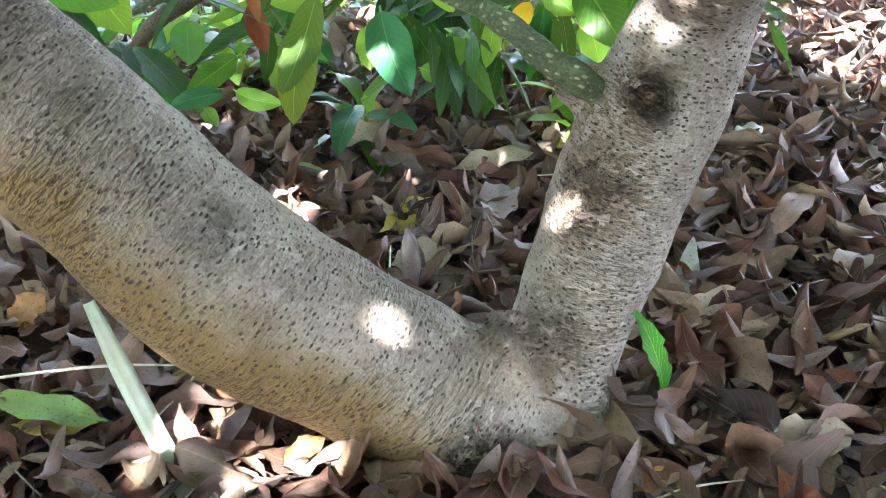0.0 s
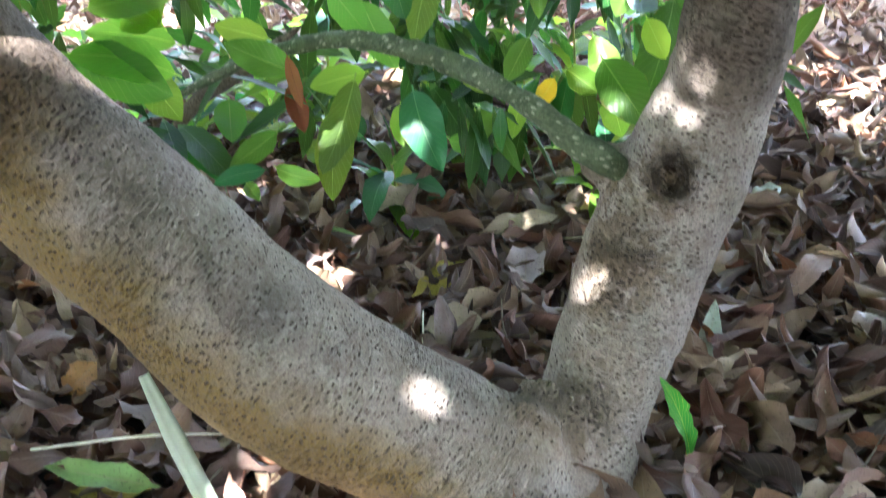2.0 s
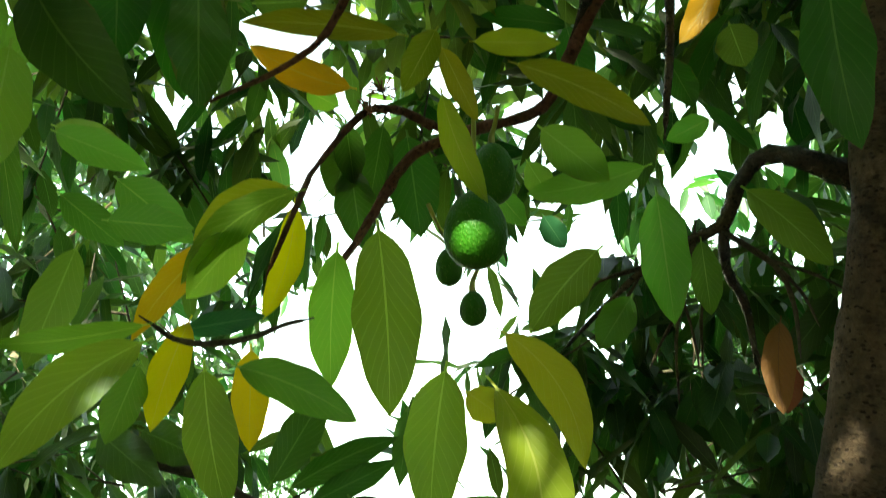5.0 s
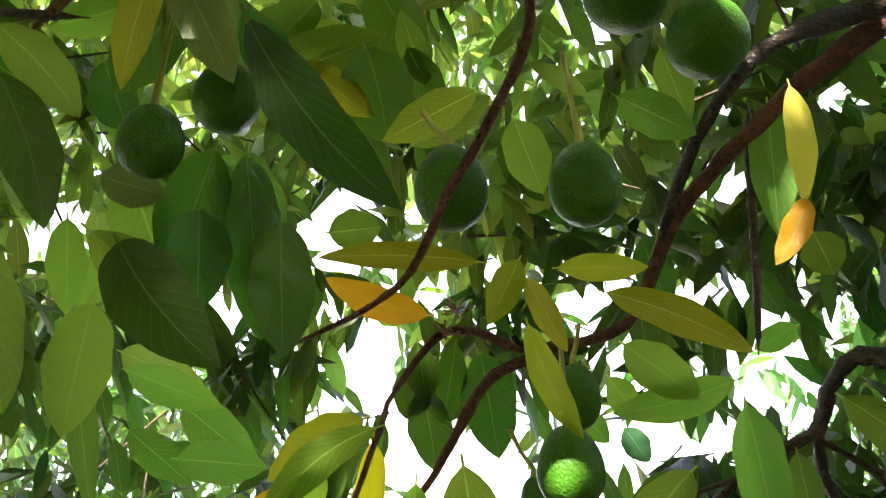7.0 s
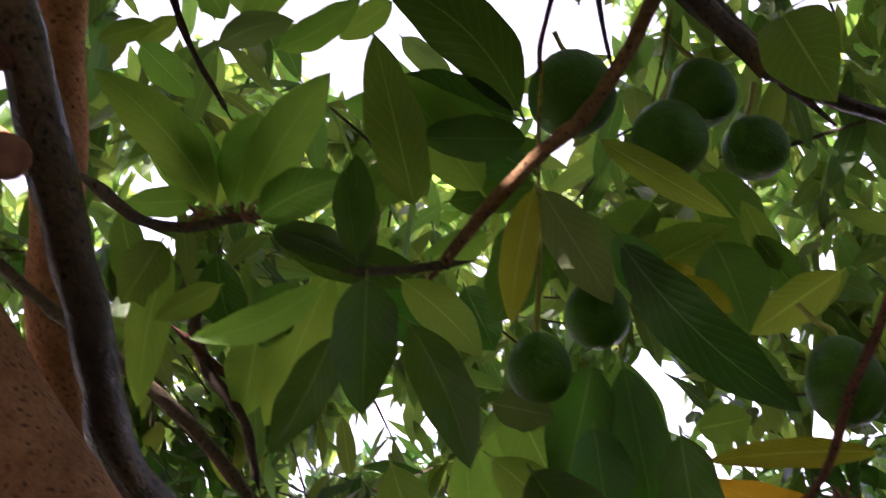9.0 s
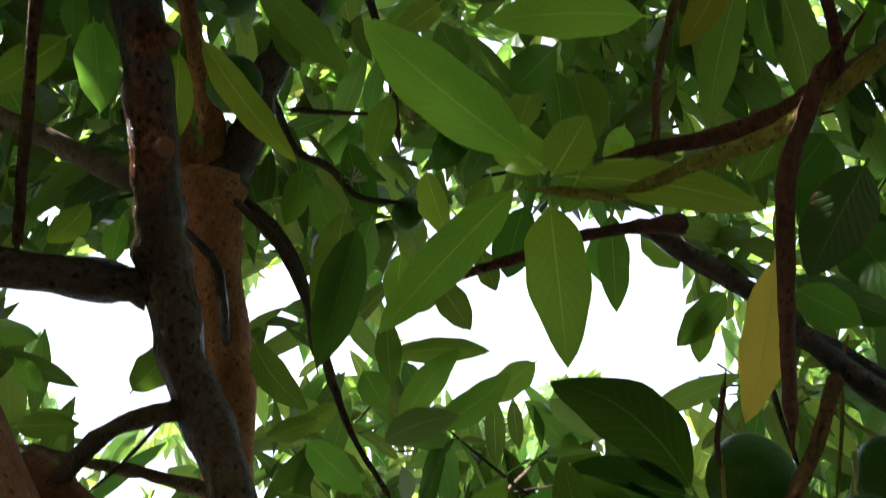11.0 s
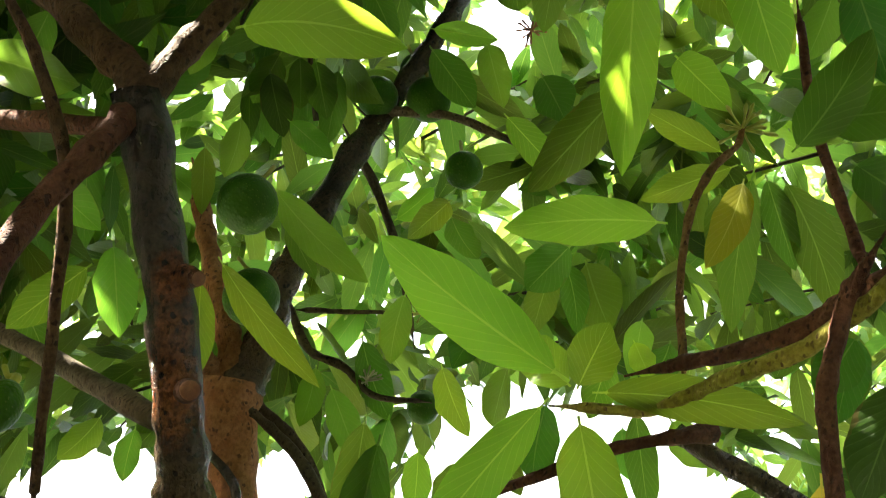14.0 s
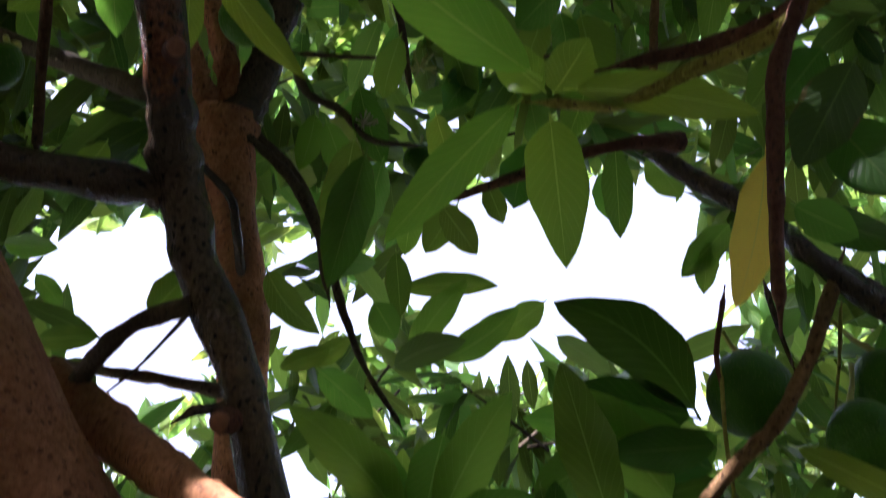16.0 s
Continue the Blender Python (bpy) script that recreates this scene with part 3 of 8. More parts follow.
def knot(c, face, r):
    """The scar of a lost shoot: a rough ring round a dark hollow."""
    c, n = Vector(c), Vector(face).normalized()
    s = n.orthogonal().normalized()
    t = n.cross(s)
    verts, faces, m = [], [], 22
    prof = ((1.3, -0.016), (1.12, -0.006), (0.98, 0.002), (0.84, -0.004), (0.72, 0.002), (0.60, -0.007), (0.5, -0.02), (0.36, -0.03), (0.0, -0.03))
    for k, (q, h) in enumerate(prof):
        for i in range(m):
            a = 2 * math.pi * i / m
            w = 1 + 0.22 * noise.noise(Vector((math.cos(a) * 1.5, math.sin(a) * 1.5, k * 0.35)))
            verts.append(c + (s * math.cos(a) + t * math.sin(a) * 1.15) * r * q * w + n * (h + 0.0015 * noise.noise(Vector((a * 2, k, r * 90)))))
    for k in range(len(prof) - 1):
        for i in range(m):
            p, q = k * m + i, k * m + (i + 1) % m
            faces.append((p, q, q + m, p + m))
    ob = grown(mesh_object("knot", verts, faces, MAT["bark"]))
    ob["label"] = "ringed brown knot in the bark"
    v, f = tube(((*(c - n * 0.03), r * 0.34), (*(c - n * 0.012), r * 0.3), (*(c - n * 0.004), r * 0.26), (*(c - n * 0.001), r * 0.12)), 12, 3, 0.3, 4)
    mesh_object("stub", v, f, MAT["barkknot"], ob)["label"] = "brown dead stub inside the knot"


knot(KNOT_FACE, KNOT_WAY, 0.027)
knot((0.279, 1.046, 0.948), (-0.80, -0.57, -0.18), 0.013)
knot((0.276, 1.028, 1.060), (-0.80, -0.60, -0.10), 0.012)

# ---- boughs and twigs ----
branch(MAT["barkpink"], (-.575, .74, .925, .076), (-.60, .55, 1.12, .073), (-0.661, 0.284, 1.388, 0.0694), (-0.683, 0.039, 1.552, 0.0679), (-0.681, -0.034, 1.600, 0.0679), (-0.694, -0.098, 1.661, 0.0683), (-0.742, -0.208, 1.787, 0.0689))
sawn_stub(MAT["barkpink"], (-0.739, 0.038, 1.717, 0.0240), (-0.660, 0.060, 1.647, 0.0205), (-0.596, 0.065, 1.591, 0.0150), (-0.527, 0.063, 1.532, 0.0125), (-0.475, 0.057, 1.488, 0.0118))
sawn_stub(MAT["barkpink"], (-0.529, 0.069, 1.533, 0.0090), (-0.524, 0.063, 1.523, 0.0086), (-0.514, 0.054, 1.511, 0.0084))
sawn_stub(MAT["barkred"], (-0.488, -0.102, 1.782, 0.0080), (-0.480, -0.105, 1.773, 0.0070), (-0.475, -0.107, 1.767, 0.0062))
sawn_stub(MAT["barkdark"], (-0.462, -0.152, 1.829, 0.0085), (-0.453, -0.149, 1.823, 0.0075), (-0.447, -0.147, 1.818, 0.0050))
sawn_stub(MAT["barkred"], (-0.567, 0.089, 1.639, 0.0090), (-0.566, 0.082, 1.631, 0.0088), (-0.564, 0.076, 1.624, 0.0072))
branch(MAT["barkdark"], (-0.572, 0.083, 1.650, 0.0036), (-0.577, 0.075, 1.641, 0.0034), (-0.581, 0.067, 1.636, 0.0038), (-0.585, 0.064, 1.631, 0.0030))
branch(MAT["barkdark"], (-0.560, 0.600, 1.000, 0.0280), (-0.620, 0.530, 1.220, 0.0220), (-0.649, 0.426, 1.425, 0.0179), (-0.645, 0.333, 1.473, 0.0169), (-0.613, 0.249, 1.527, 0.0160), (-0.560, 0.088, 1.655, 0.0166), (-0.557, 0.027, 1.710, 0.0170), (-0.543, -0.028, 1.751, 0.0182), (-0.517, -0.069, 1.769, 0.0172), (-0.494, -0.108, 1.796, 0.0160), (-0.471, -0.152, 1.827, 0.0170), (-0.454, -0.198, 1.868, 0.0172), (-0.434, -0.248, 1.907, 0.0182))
branch(MAT["barkbrown"], (-0.432, -0.243, 1.905, 0.0130), (-0.438, -0.268, 1.926, 0.0124), (-0.457, -0.308, 1.960, 0.0120), (-0.482, -0.350, 2.006, 0.0117), (-0.522, -0.432, 2.099, 0.0109))
branch(MAT["barkbrown"], (-0.431, -0.245, 1.906, 0.0114), (-0.401, -0.251, 1.941, 0.0102), (-0.367, -0.253, 1.974, 0.0097), (-0.339, -0.260, 2.008, 0.0083), (-0.298, -0.276, 2.083, 0.0071))
branch(MAT["barkred"], (-0.439, -0.244, 1.904, 0.0107), (-0.452, -0.244, 1.854, 0.0096), (-0.485, -0.243, 1.799, 0.0090), (-0.508, -0.232, 1.753, 0.0088), (-0.541, -0.197, 1.694, 0.0083))
branch(MAT["barkred"], (-0.455, -0.230, 1.904, 0.0077), (-0.503, -0.256, 1.936, 0.0073), (-0.567, -0.287, 1.976, 0.0077), (-0.657, -0.327, 2.035, 0.0074))
branch(MAT["barkbrown"], (-0.453, -0.337, 1.895, 0.0036), (-0.458, -0.302, 1.878, 0.0043), (-0.473, -0.255, 1.853, 0.0046), (-0.492, -0.226, 1.835, 0.0046), (-0.533, -0.181, 1.803, 0.0043), (-0.594, -0.115, 1.756, 0.0036))
branch(MAT["barkdark"], (-0.553, -0.034, 1.750, 0.0135), (-0.576, -0.064, 1.746, 0.0140), (-0.595, -0.099, 1.734, 0.0136), (-0.622, -0.142, 1.722, 0.0138))
branch(MAT["bark2"], (-0.542, -0.079, 1.812, 0.0086), (-0.598, -0.095, 1.871, 0.0090), (-0.661, -0.118, 1.932, 0.0084), (-0.741, -0.156, 2.005, 0.0071))
branch(MAT["barkpink"], (-.50, .80, .78, .045), (-.68, .78, 1.05, .040), (-.84, .72, 1.32, .036), (-0.911, 0.622, 1.552, 0.0328), (-0.907, 0.479, 1.660, 0.0304), (-0.850, 0.368, 1.794, 0.0292), (-0.757, 0.239, 1.904, 0.0280), (-0.718, 0.169, 1.972, 0.0289), (-0.700, 0.119, 2.021, 0.0289), (-0.678, 0.075, 2.062, 0.0327), (-0.660, 0.056, 2.090, 0.0354))
branch(MAT["barkpink"], (-0.677, 0.053, 2.085, 0.0212), (-0.672, 0.025, 2.090, 0.0175), (-0.661, 0.008, 2.091, 0.0127))
branch(MAT["barkpink"], (-0.659, 0.059, 2.088, 0.0189), (-0.644, 0.022, 2.125, 0.0143), (-0.636, -0.022, 2.173, 0.0122), (-0.630, -0.072, 2.247, 0.0101))
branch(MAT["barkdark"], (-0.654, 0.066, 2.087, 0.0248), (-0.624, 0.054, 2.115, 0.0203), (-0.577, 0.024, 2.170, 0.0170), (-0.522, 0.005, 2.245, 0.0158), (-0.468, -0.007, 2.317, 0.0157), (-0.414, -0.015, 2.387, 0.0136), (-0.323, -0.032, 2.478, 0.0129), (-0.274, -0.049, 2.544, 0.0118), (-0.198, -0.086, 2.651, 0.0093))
branch(MAT["bark2"], (-0.416, -0.010, 2.360, 0.0067), (-0.360, 0.026, 2.338, 0.0059), (-0.323, 0.076, 2.325, 0.0052), (-0.293, 0.129, 2.332, 0.0033))
branch(MAT["barkred"], (-0.020, 0.118, 1.845, 0.0081), (-0.073, 0.126, 1.846, 0.0084), (-0.114, 0.134, 1.851, 0.0086), (-0.148, 0.136, 1.850, 0.0080), (-0.189, 0.129, 1.851, 0.0069), (-0.236, 0.115, 1.854, 0.0053))
branch(MAT["twigyellow"], (-0.024, 0.104, 1.827, 0.0064), (-0.078, 0.108, 1.818, 0.0062), (-0.116, 0.122, 1.822, 0.0064), (-0.159, 0.131, 1.825, 0.0062), (-0.203, 0.131, 1.834, 0.0060), (-0.239, 0.135, 1.842, 0.0058), (-0.270, 0.133, 1.845, 0.0050), (-0.309, 0.111, 1.854, 0.0038))
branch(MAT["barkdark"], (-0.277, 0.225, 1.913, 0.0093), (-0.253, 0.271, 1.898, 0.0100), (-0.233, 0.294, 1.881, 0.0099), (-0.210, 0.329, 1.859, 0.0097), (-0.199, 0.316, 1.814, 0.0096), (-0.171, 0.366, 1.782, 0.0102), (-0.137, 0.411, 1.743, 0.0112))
branch(MAT["barkred"], (-0.249, 0.220, 1.892, 0.0095), (-0.274, 0.191, 1.873, 0.0060), (-0.323, 0.174, 1.875, 0.0052), (-0.372, 0.164, 1.871, 0.0048), (-0.424, 0.152, 1.867, 0.0039))
branch(MAT["barkred"], (-0.106, 0.100, 1.822, 0.0060), (-0.113, 0.103, 1.819, 0.0060), (-0.129, 0.110, 1.801, 0.0060), (-0.156, 0.122, 1.768, 0.0066), (-0.178, 0.149, 1.728, 0.0055), (-0.196, 0.171, 1.692, 0.0048), (-0.213, 0.189, 1.647, 0.0042))
branch(MAT["barkred"], (-0.036, 0.008, 2.000, 0.0035), (-0.062, 0.055, 1.960, 0.0039), (-0.076, 0.089, 1.918, 0.0043), (-0.087, 0.118, 1.880, 0.0050))
branch(MAT["barkochre"], (-0.233, 0.135, 1.880, 0.0036), (-0.212, 0.111, 1.923, 0.0034), (-0.179, 0.086, 1.971, 0.0035), (-0.145, 0.079, 2.009, 0.0035), (-0.116, 0.087, 2.039, 0.0032), (-0.105, 0.080, 2.046, 0.0026))
branch(MAT["twigdark"], (-0.664, 0.242, 2.006, 0.0054), (-0.643, 0.195, 2.037, 0.0054), (-0.639, 0.142, 2.065, 0.0060), (-0.653, 0.093, 2.086, 0.0066))
branch(MAT["twigdark"], (-0.549, 0.214, 2.295, 0.0043), (-0.523, 0.157, 2.332, 0.0050), (-0.503, 0.083, 2.377, 0.0057), (-0.499, 0.027, 2.407, 0.0064))
branch(MAT["twigdark"], (-0.603, 0.091, 2.221, 0.0033), (-0.572, 0.114, 2.220, 0.0033), (-0.537, 0.139, 2.219, 0.0026))
branch(MAT["twigdark"], (-0.619, 0.072, 2.225, 0.0046), (-0.625, 0.122, 2.197, 0.0052), (-0.602, 0.158, 2.187, 0.0052), (-0.591, 0.200, 2.170, 0.0039), (-0.556, 0.230, 2.166, 0.0033))
branch(MAT["twigdark"], (-0.642, 0.085, 2.053, 0.0048), (-0.627, 0.128, 2.031, 0.0060), (-0.625, 0.180, 1.999, 0.0066), (-0.638, 0.244, 1.951, 0.0048), (-0.646, 0.300, 1.911, 0.0036), (-0.642, 0.359, 1.875, 0.0030))
branch(MAT["twigdark"], (-0.563, 0.026, 1.693, 0.0079), (-0.614, 0.020, 1.699, 0.0073), (-0.662, 0.027, 1.697, 0.0075), (-0.722, 0.050, 1.693, 0.0078))
branch(MAT["bark2"], (-0.612, 0.102, 1.697, 0.0060), (-0.664, 0.085, 1.722, 0.0054), (-0.720, 0.068, 1.746, 0.0051), (-0.763, 0.049, 1.764, 0.0043))
branch(MAT["barkdark"], (-0.689, 0.052, 2.019, 0.0038), (-0.671, 0.095, 1.992, 0.0049), (-0.678, 0.124, 1.962, 0.0049), (-0.708, 0.169, 1.949, 0.0051))
branch(MAT["barkochre"], (-0.197, 0.343, 1.780, 0.0066), (-0.234, 0.353, 1.730, 0.0061), (-0.272, 0.362, 1.695, 0.0061), (-0.304, 0.363, 1.676, 0.0065), (-0.355, 0.374, 1.649, 0.0053), (-0.410, 0.396, 1.622, 0.0041))
branch(MAT["barkdark"], (-0.232, 0.351, 1.918, 0.0035), (-0.200, 0.377, 1.873, 0.0060), (-0.171, 0.396, 1.833, 0.0080), (-0.147, 0.433, 1.802, 0.0088), (-0.112, 0.472, 1.761, 0.0078), (-0.061, 0.506, 1.733, 0.0062), (0.012, 0.543, 1.699, 0.0042))
branch(MAT["barkred"], (-0.064, 0.444, 1.654, 0.0042), (-0.071, 0.472, 1.602, 0.0042), (-0.108, 0.497, 1.545, 0.0038), (-0.144, 0.516, 1.499, 0.0038), (-0.175, 0.536, 1.453, 0.0033), (-0.212, 0.543, 1.429, 0.0025), (-0.267, 0.554, 1.413, 0.0017))
branch(MAT["barkred"], (0.233, 0.618, 1.683, 0.0127), (0.161, 0.638, 1.645, 0.0089), (0.119, 0.657, 1.618, 0.0080), (0.076, 0.678, 1.588, 0.0076), (0.039, 0.701, 1.556, 0.0077), (0.009, 0.743, 1.512, 0.0063), (-0.020, 0.784, 1.488, 0.0057), (-0.090, 0.801, 1.479, 0.0058), (-0.151, 0.811, 1.459, 0.0058), (-0.189, 0.822, 1.410, 0.0053), (-0.219, 0.823, 1.364, 0.0040), (-0.243, 0.828, 1.340, 0.0029))
branch(MAT["barkdark"], (0.227, 0.594, 1.682, 0.0114), (0.139, 0.592, 1.659, 0.0081), (0.097, 0.601, 1.630, 0.0067), (0.060, 0.636, 1.596, 0.0063), (0.032, 0.679, 1.551, 0.0060))
branch(MAT["barkdark"], (0.115, 0.676, 1.625, 0.0041), (0.110, 0.707, 1.566, 0.0046), (0.108, 0.735, 1.517, 0.0046), (0.103, 0.764, 1.463, 0.0031))
branch(MAT["barkred"], (-0.131, 0.801, 1.490, 0.0053), (-0.165, 0.793, 1.505, 0.0047), (-0.200, 0.791, 1.501, 0.0041), (-0.242, 0.773, 1.440, 0.0028), (-0.242, 0.731, 1.404, 0.0032), (-0.255, 0.705, 1.346, 0.0026), (-0.264, 0.701, 1.319, 0.0020))
branch(MAT["twigdark"], (-0.242, 0.718, 1.270, 0.0020), (-0.257, 0.718, 1.267, 0.0025), (-0.285, 0.708, 1.255, 0.0030), (-0.313, 0.686, 1.247, 0.0034), (-0.334, 0.662, 1.248, 0.0029), (-0.348, 0.647, 1.258, 0.0019))
branch(MAT["barkdark"], (0.415, 1.039, 1.472, 0.0204), (0.344, 1.015, 1.483, 0.0176), (0.297, 1.001, 1.499, 0.0137), (0.252, 1.018, 1.515, 0.0109), (0.224, 1.046, 1.490, 0.0099), (0.207, 1.084, 1.453, 0.0093), (0.163, 1.098, 1.434, 0.0063), (0.113, 1.112, 1.409, 0.0056), (0.065, 1.136, 1.373, 0.0041), (0.007, 1.161, 1.322, 0.0026))
branch(MAT["barkdark"], (0.207, 1.084, 1.453, 0.0082), (0.212, 1.120, 1.402, 0.0072), (0.238, 1.157, 1.361, 0.0058), (0.250, 1.189, 1.295, 0.0039))
branch(MAT["twigdark"], (0.170, 1.097, 1.434, 0.0041), (0.161, 1.112, 1.387, 0.0034), (0.149, 1.132, 1.355, 0.0030), (0.125, 1.154, 1.316, 0.0019), (0.114, 1.160, 1.295, 0.0015))
branch(MAT["twigdark"], (0.218, 1.088, 1.433, 0.0045), (0.268, 1.098, 1.396, 0.0038), (0.293, 1.134, 1.356, 0.0031), (0.301, 1.165, 1.302, 0.0020))
branch(MAT["twigdark"], (0.116, 1.111, 1.410, 0.0034), (0.076, 1.108, 1.399, 0.0030), (0.046, 1.103, 1.388, 0.0022), (0.024, 1.099, 1.367, 0.0015))
branch(MAT["twigdark"], (0.155, 1.117, 1.370, 0.0026), (0.146, 1.149, 1.329, 0.0023), (0.144, 1.166, 1.295, 0.0023), (0.145, 1.184, 1.249, 0.0015))
branch(MAT["twigdark"], (0.153, 1.119, 1.363, 0.0022), (0.162, 1.135, 1.333, 0.0019), (0.169, 1.151, 1.302, 0.0015))
branch(MAT["twigdark"], (0.206, 1.110, 1.403, 0.0030), (0.184, 1.122, 1.373, 0.0023), (0.177, 1.142, 1.341, 0.0023), (0.177, 1.162, 1.292, 0.0015))
branch(MAT["twigdark"], (0.278, 1.108, 1.391, 0.0026), (0.300, 1.110, 1.361, 0.0023), (0.316, 1.124, 1.329, 0.0015))
branch(MAT["twigdark"], (0.262, 1.098, 1.404, 0.0026), (0.301, 1.083, 1.383, 0.0022), (0.323, 1.070, 1.366, 0.0018), (0.345, 1.058, 1.346, 0.0011))
branch(MAT["twigdark"], (0.105, 1.115, 1.402, 0.0022), (0.069, 1.151, 1.355, 0.0019), (0.039, 1.169, 1.330, 0.0015), (0.004, 1.184, 1.311, 0.0012))
branch(MAT["twigdark"], (0.245, 1.176, 1.315, 0.0027), (0.259, 1.190, 1.279, 0.0020), (0.274, 1.201, 1.250, 0.0012))
branch(MAT["bark2"], (0.274, 1.074, 1.089, 0.0157), (0.230, 1.111, 1.083, 0.0122), (0.182, 1.147, 1.047, 0.0119), (0.131, 1.184, 1.028, 0.0109), (0.075, 1.210, 1.024, 0.0104), (0.051, 1.238, 1.018, 0.0107), (0.009, 1.255, 0.983, 0.0085), (-0.046, 1.271, 0.952, 0.0071), (-0.102, 1.287, 0.899, 0.0056), (-0.119, 1.295, 0.834, 0.0048))
branch(MAT["twigdark"], (0.024, 1.256, 0.979, 0.0062), (0.039, 1.257, 0.910, 0.0062), (0.031, 1.256, 0.855, 0.0054), (0.054, 1.257, 0.809, 0.0039))
branch(MAT["twiggreen"], (.262, 1.222, .405, .016), (0.169, 1.200, 0.454, 0.0208), (0.110, 1.216, 0.498, 0.0177), (0.048, 1.256, 0.532, 0.0164), (-0.026, 1.304, 0.559, 0.0169), (-0.112, 1.348, 0.578, 0.0148), (-0.204, 1.387, 0.580, 0.0134), (-0.311, 1.428, 0.554, 0.0111), (-0.397, 1.466, 0.515, 0.0095), (-0.478, 1.502, 0.471, 0.0069))
branch(MAT["bark2"], (-0.561, 1.665, 0.346, 0.0122), (-0.510, 1.695, 0.405, 0.0142), (-0.450, 1.712, 0.436, 0.0142), (-0.369, 1.740, 0.490, 0.0122))
branch(MAT["bark2"], (-0.626, 0.231, 1.657, 0.0053), (-0.622, 0.276, 1.656, 0.0050), (-0.608, 0.313, 1.670, 0.0052), (-0.585, 0.329, 1.681, 0.0048), (-0.566, 0.346, 1.690, 0.0039))
branch(MAT["twigdark"], (-0.408, 0.397, 1.622, 0.0041), (-0.432, 0.370, 1.607, 0.0035), (-0.442, 0.329, 1.583, 0.0033))
branch(MAT["twigdark"], (-0.537, 0.967, 1.171, 0.0075), (-0.506, 1.040, 1.174, 0.0073), (-0.463, 1.123, 1.157, 0.0071), (-0.419, 1.166, 1.128, 0.0066), (-0.378, 1.179, 1.110, 0.0060))
branch(MAT["twigdark"], (-0.692, 0.440, 1.718, 0.0068), (-0.710, 0.451, 1.677, 0.0067), (-0.704, 0.475, 1.636, 0.0066), (-0.680, 0.506, 1.596, 0.0055), (-0.683, 0.538, 1.556, 0.0044))
branch(MAT["bark2"], (-0.843, 0.301, 1.711, 0.0054), (-0.792, 0.340, 1.661, 0.0058), (-0.749, 0.363, 1.626, 0.0061), (-0.707, 0.418, 1.585, 0.0067), (-0.681, 0.458, 1.552, 0.0067), (-0.658, 0.504, 1.511, 0.0061))
branch(MAT["barkred"], (-0.623, 0.491, 1.698, 0.0045), (-0.662, 0.508, 1.655, 0.0051), (-0.695, 0.489, 1.641, 0.0050), (-0.708, 0.441, 1.657, 0.0044))
branch(MAT["twigdark"], (-0.623, 0.063, 1.749, 0.0018), (-0.656, 0.062, 1.717, 0.0016), (-0.678, 0.057, 1.695, 0.0013), (-0.693, 0.053, 1.680, 0.0011))
branch(MAT["barkred"], (-0.276, 0.328, 1.804, 0.0024), (-0.297, 0.350, 1.777, 0.0024), (-0.304, 0.366, 1.758, 0.0021))
branch(MAT["twigyellow"], (-0.303, 0.365, 1.758, 0.0019), (-0.320, 0.394, 1.718, 0.0019), (-0.333, 0.422, 1.673, 0.0017), (-0.346, 0.445, 1.631, 0.0012))
branch(MAT["barkdark"], (-0.238, 0.323, 1.787, 0.0028), (-0.242, 0.343, 1.766, 0.0023), (-0.244, 0.360, 1.747, 0.0016))
branch(MAT["twigyellow"], (-0.198, 0.401, 1.812, 0.0018), (-0.217, 0.425, 1.783, 0.0015), (-0.237, 0.446, 1.754, 0.0010))


# ---- leaves that hang in clear view ----
def leaf(tone, base, tip, normal, width, bend):
    length = (Vector(tip) - Vector(base)).length
    v, uv, f = leaf_grid(base, tip, normal, width, bend, rng.uniform(-0.10, 0.06), rng.uniform(0.1, 0.55), rng.uniform(0.06, 0.24), rng, 16, 2, rng.uniform(-0.55, 0.55))
    return grown(mesh_object("leaf", v, f, MAT[tone], uvs=uv))


def bud(c, r, material):
    """A cluster of pointed buds at a twig's end."""
    c = Vector(c)
    verts, faces = [], []
    for k in range(17):
        d = Vector((rng.uniform(-1, 1), rng.uniform(-1, 1), rng.uniform(-0.4, 1))).normalized() * rng.uniform(0.5, 1.0)
        m = c + d * r * 0.55 + Vector((0, 0, rng.uniform(-0.1, 0.15) * r))
        v, f = tube(((*c, r * 0.045), (*m, r * 0.03), (*(c + d * r * 0.88), r * 0.06), (*(c + d * r), r * 0.06), (*(c + d * r * 1.1), r * 0.015)), 6, 3, 0.1, k)
        faces += [tuple(i + len(verts) for i in q) for q in f]
        verts += v
    ob = grown(mesh_object("bud", verts, faces, MAT[material]))
    ob["label"] = "cluster of small reddish buds"


leaf("lime", (-0.311, 0.097, 1.872), (-0.399, -0.031, 2.001), (0.28, -0.45, -0.85), 0.055, -0.004)
leaf("lime", (-0.332, 0.103, 1.874), (-0.468, 0.111, 1.788), (0.35, -0.57, -0.74), 0.039, 0.002)
leaf("lime", (-0.318, 0.119, 1.859), (-0.342, 0.168, 1.732), (0.27, -0.64, -0.72), 0.046, 0.000)
leaf("lime", (-0.299, 0.107, 1.86), (-0.179, 0.175, 1.808), (0.14, -0.63, -0.77), 0.033, -0.006)
leaf("lime", (-0.196, 0.099, 2.005), (-0.324, 0.049, 2.057), (0.14, -0.45, -0.88), 0.044, 0.005)
leaf("lime", (-0.318, 0.128, 1.901), (-0.277, 0.129, 1.962), (0.2, -0.55, -0.81), 0.043, 0.000)
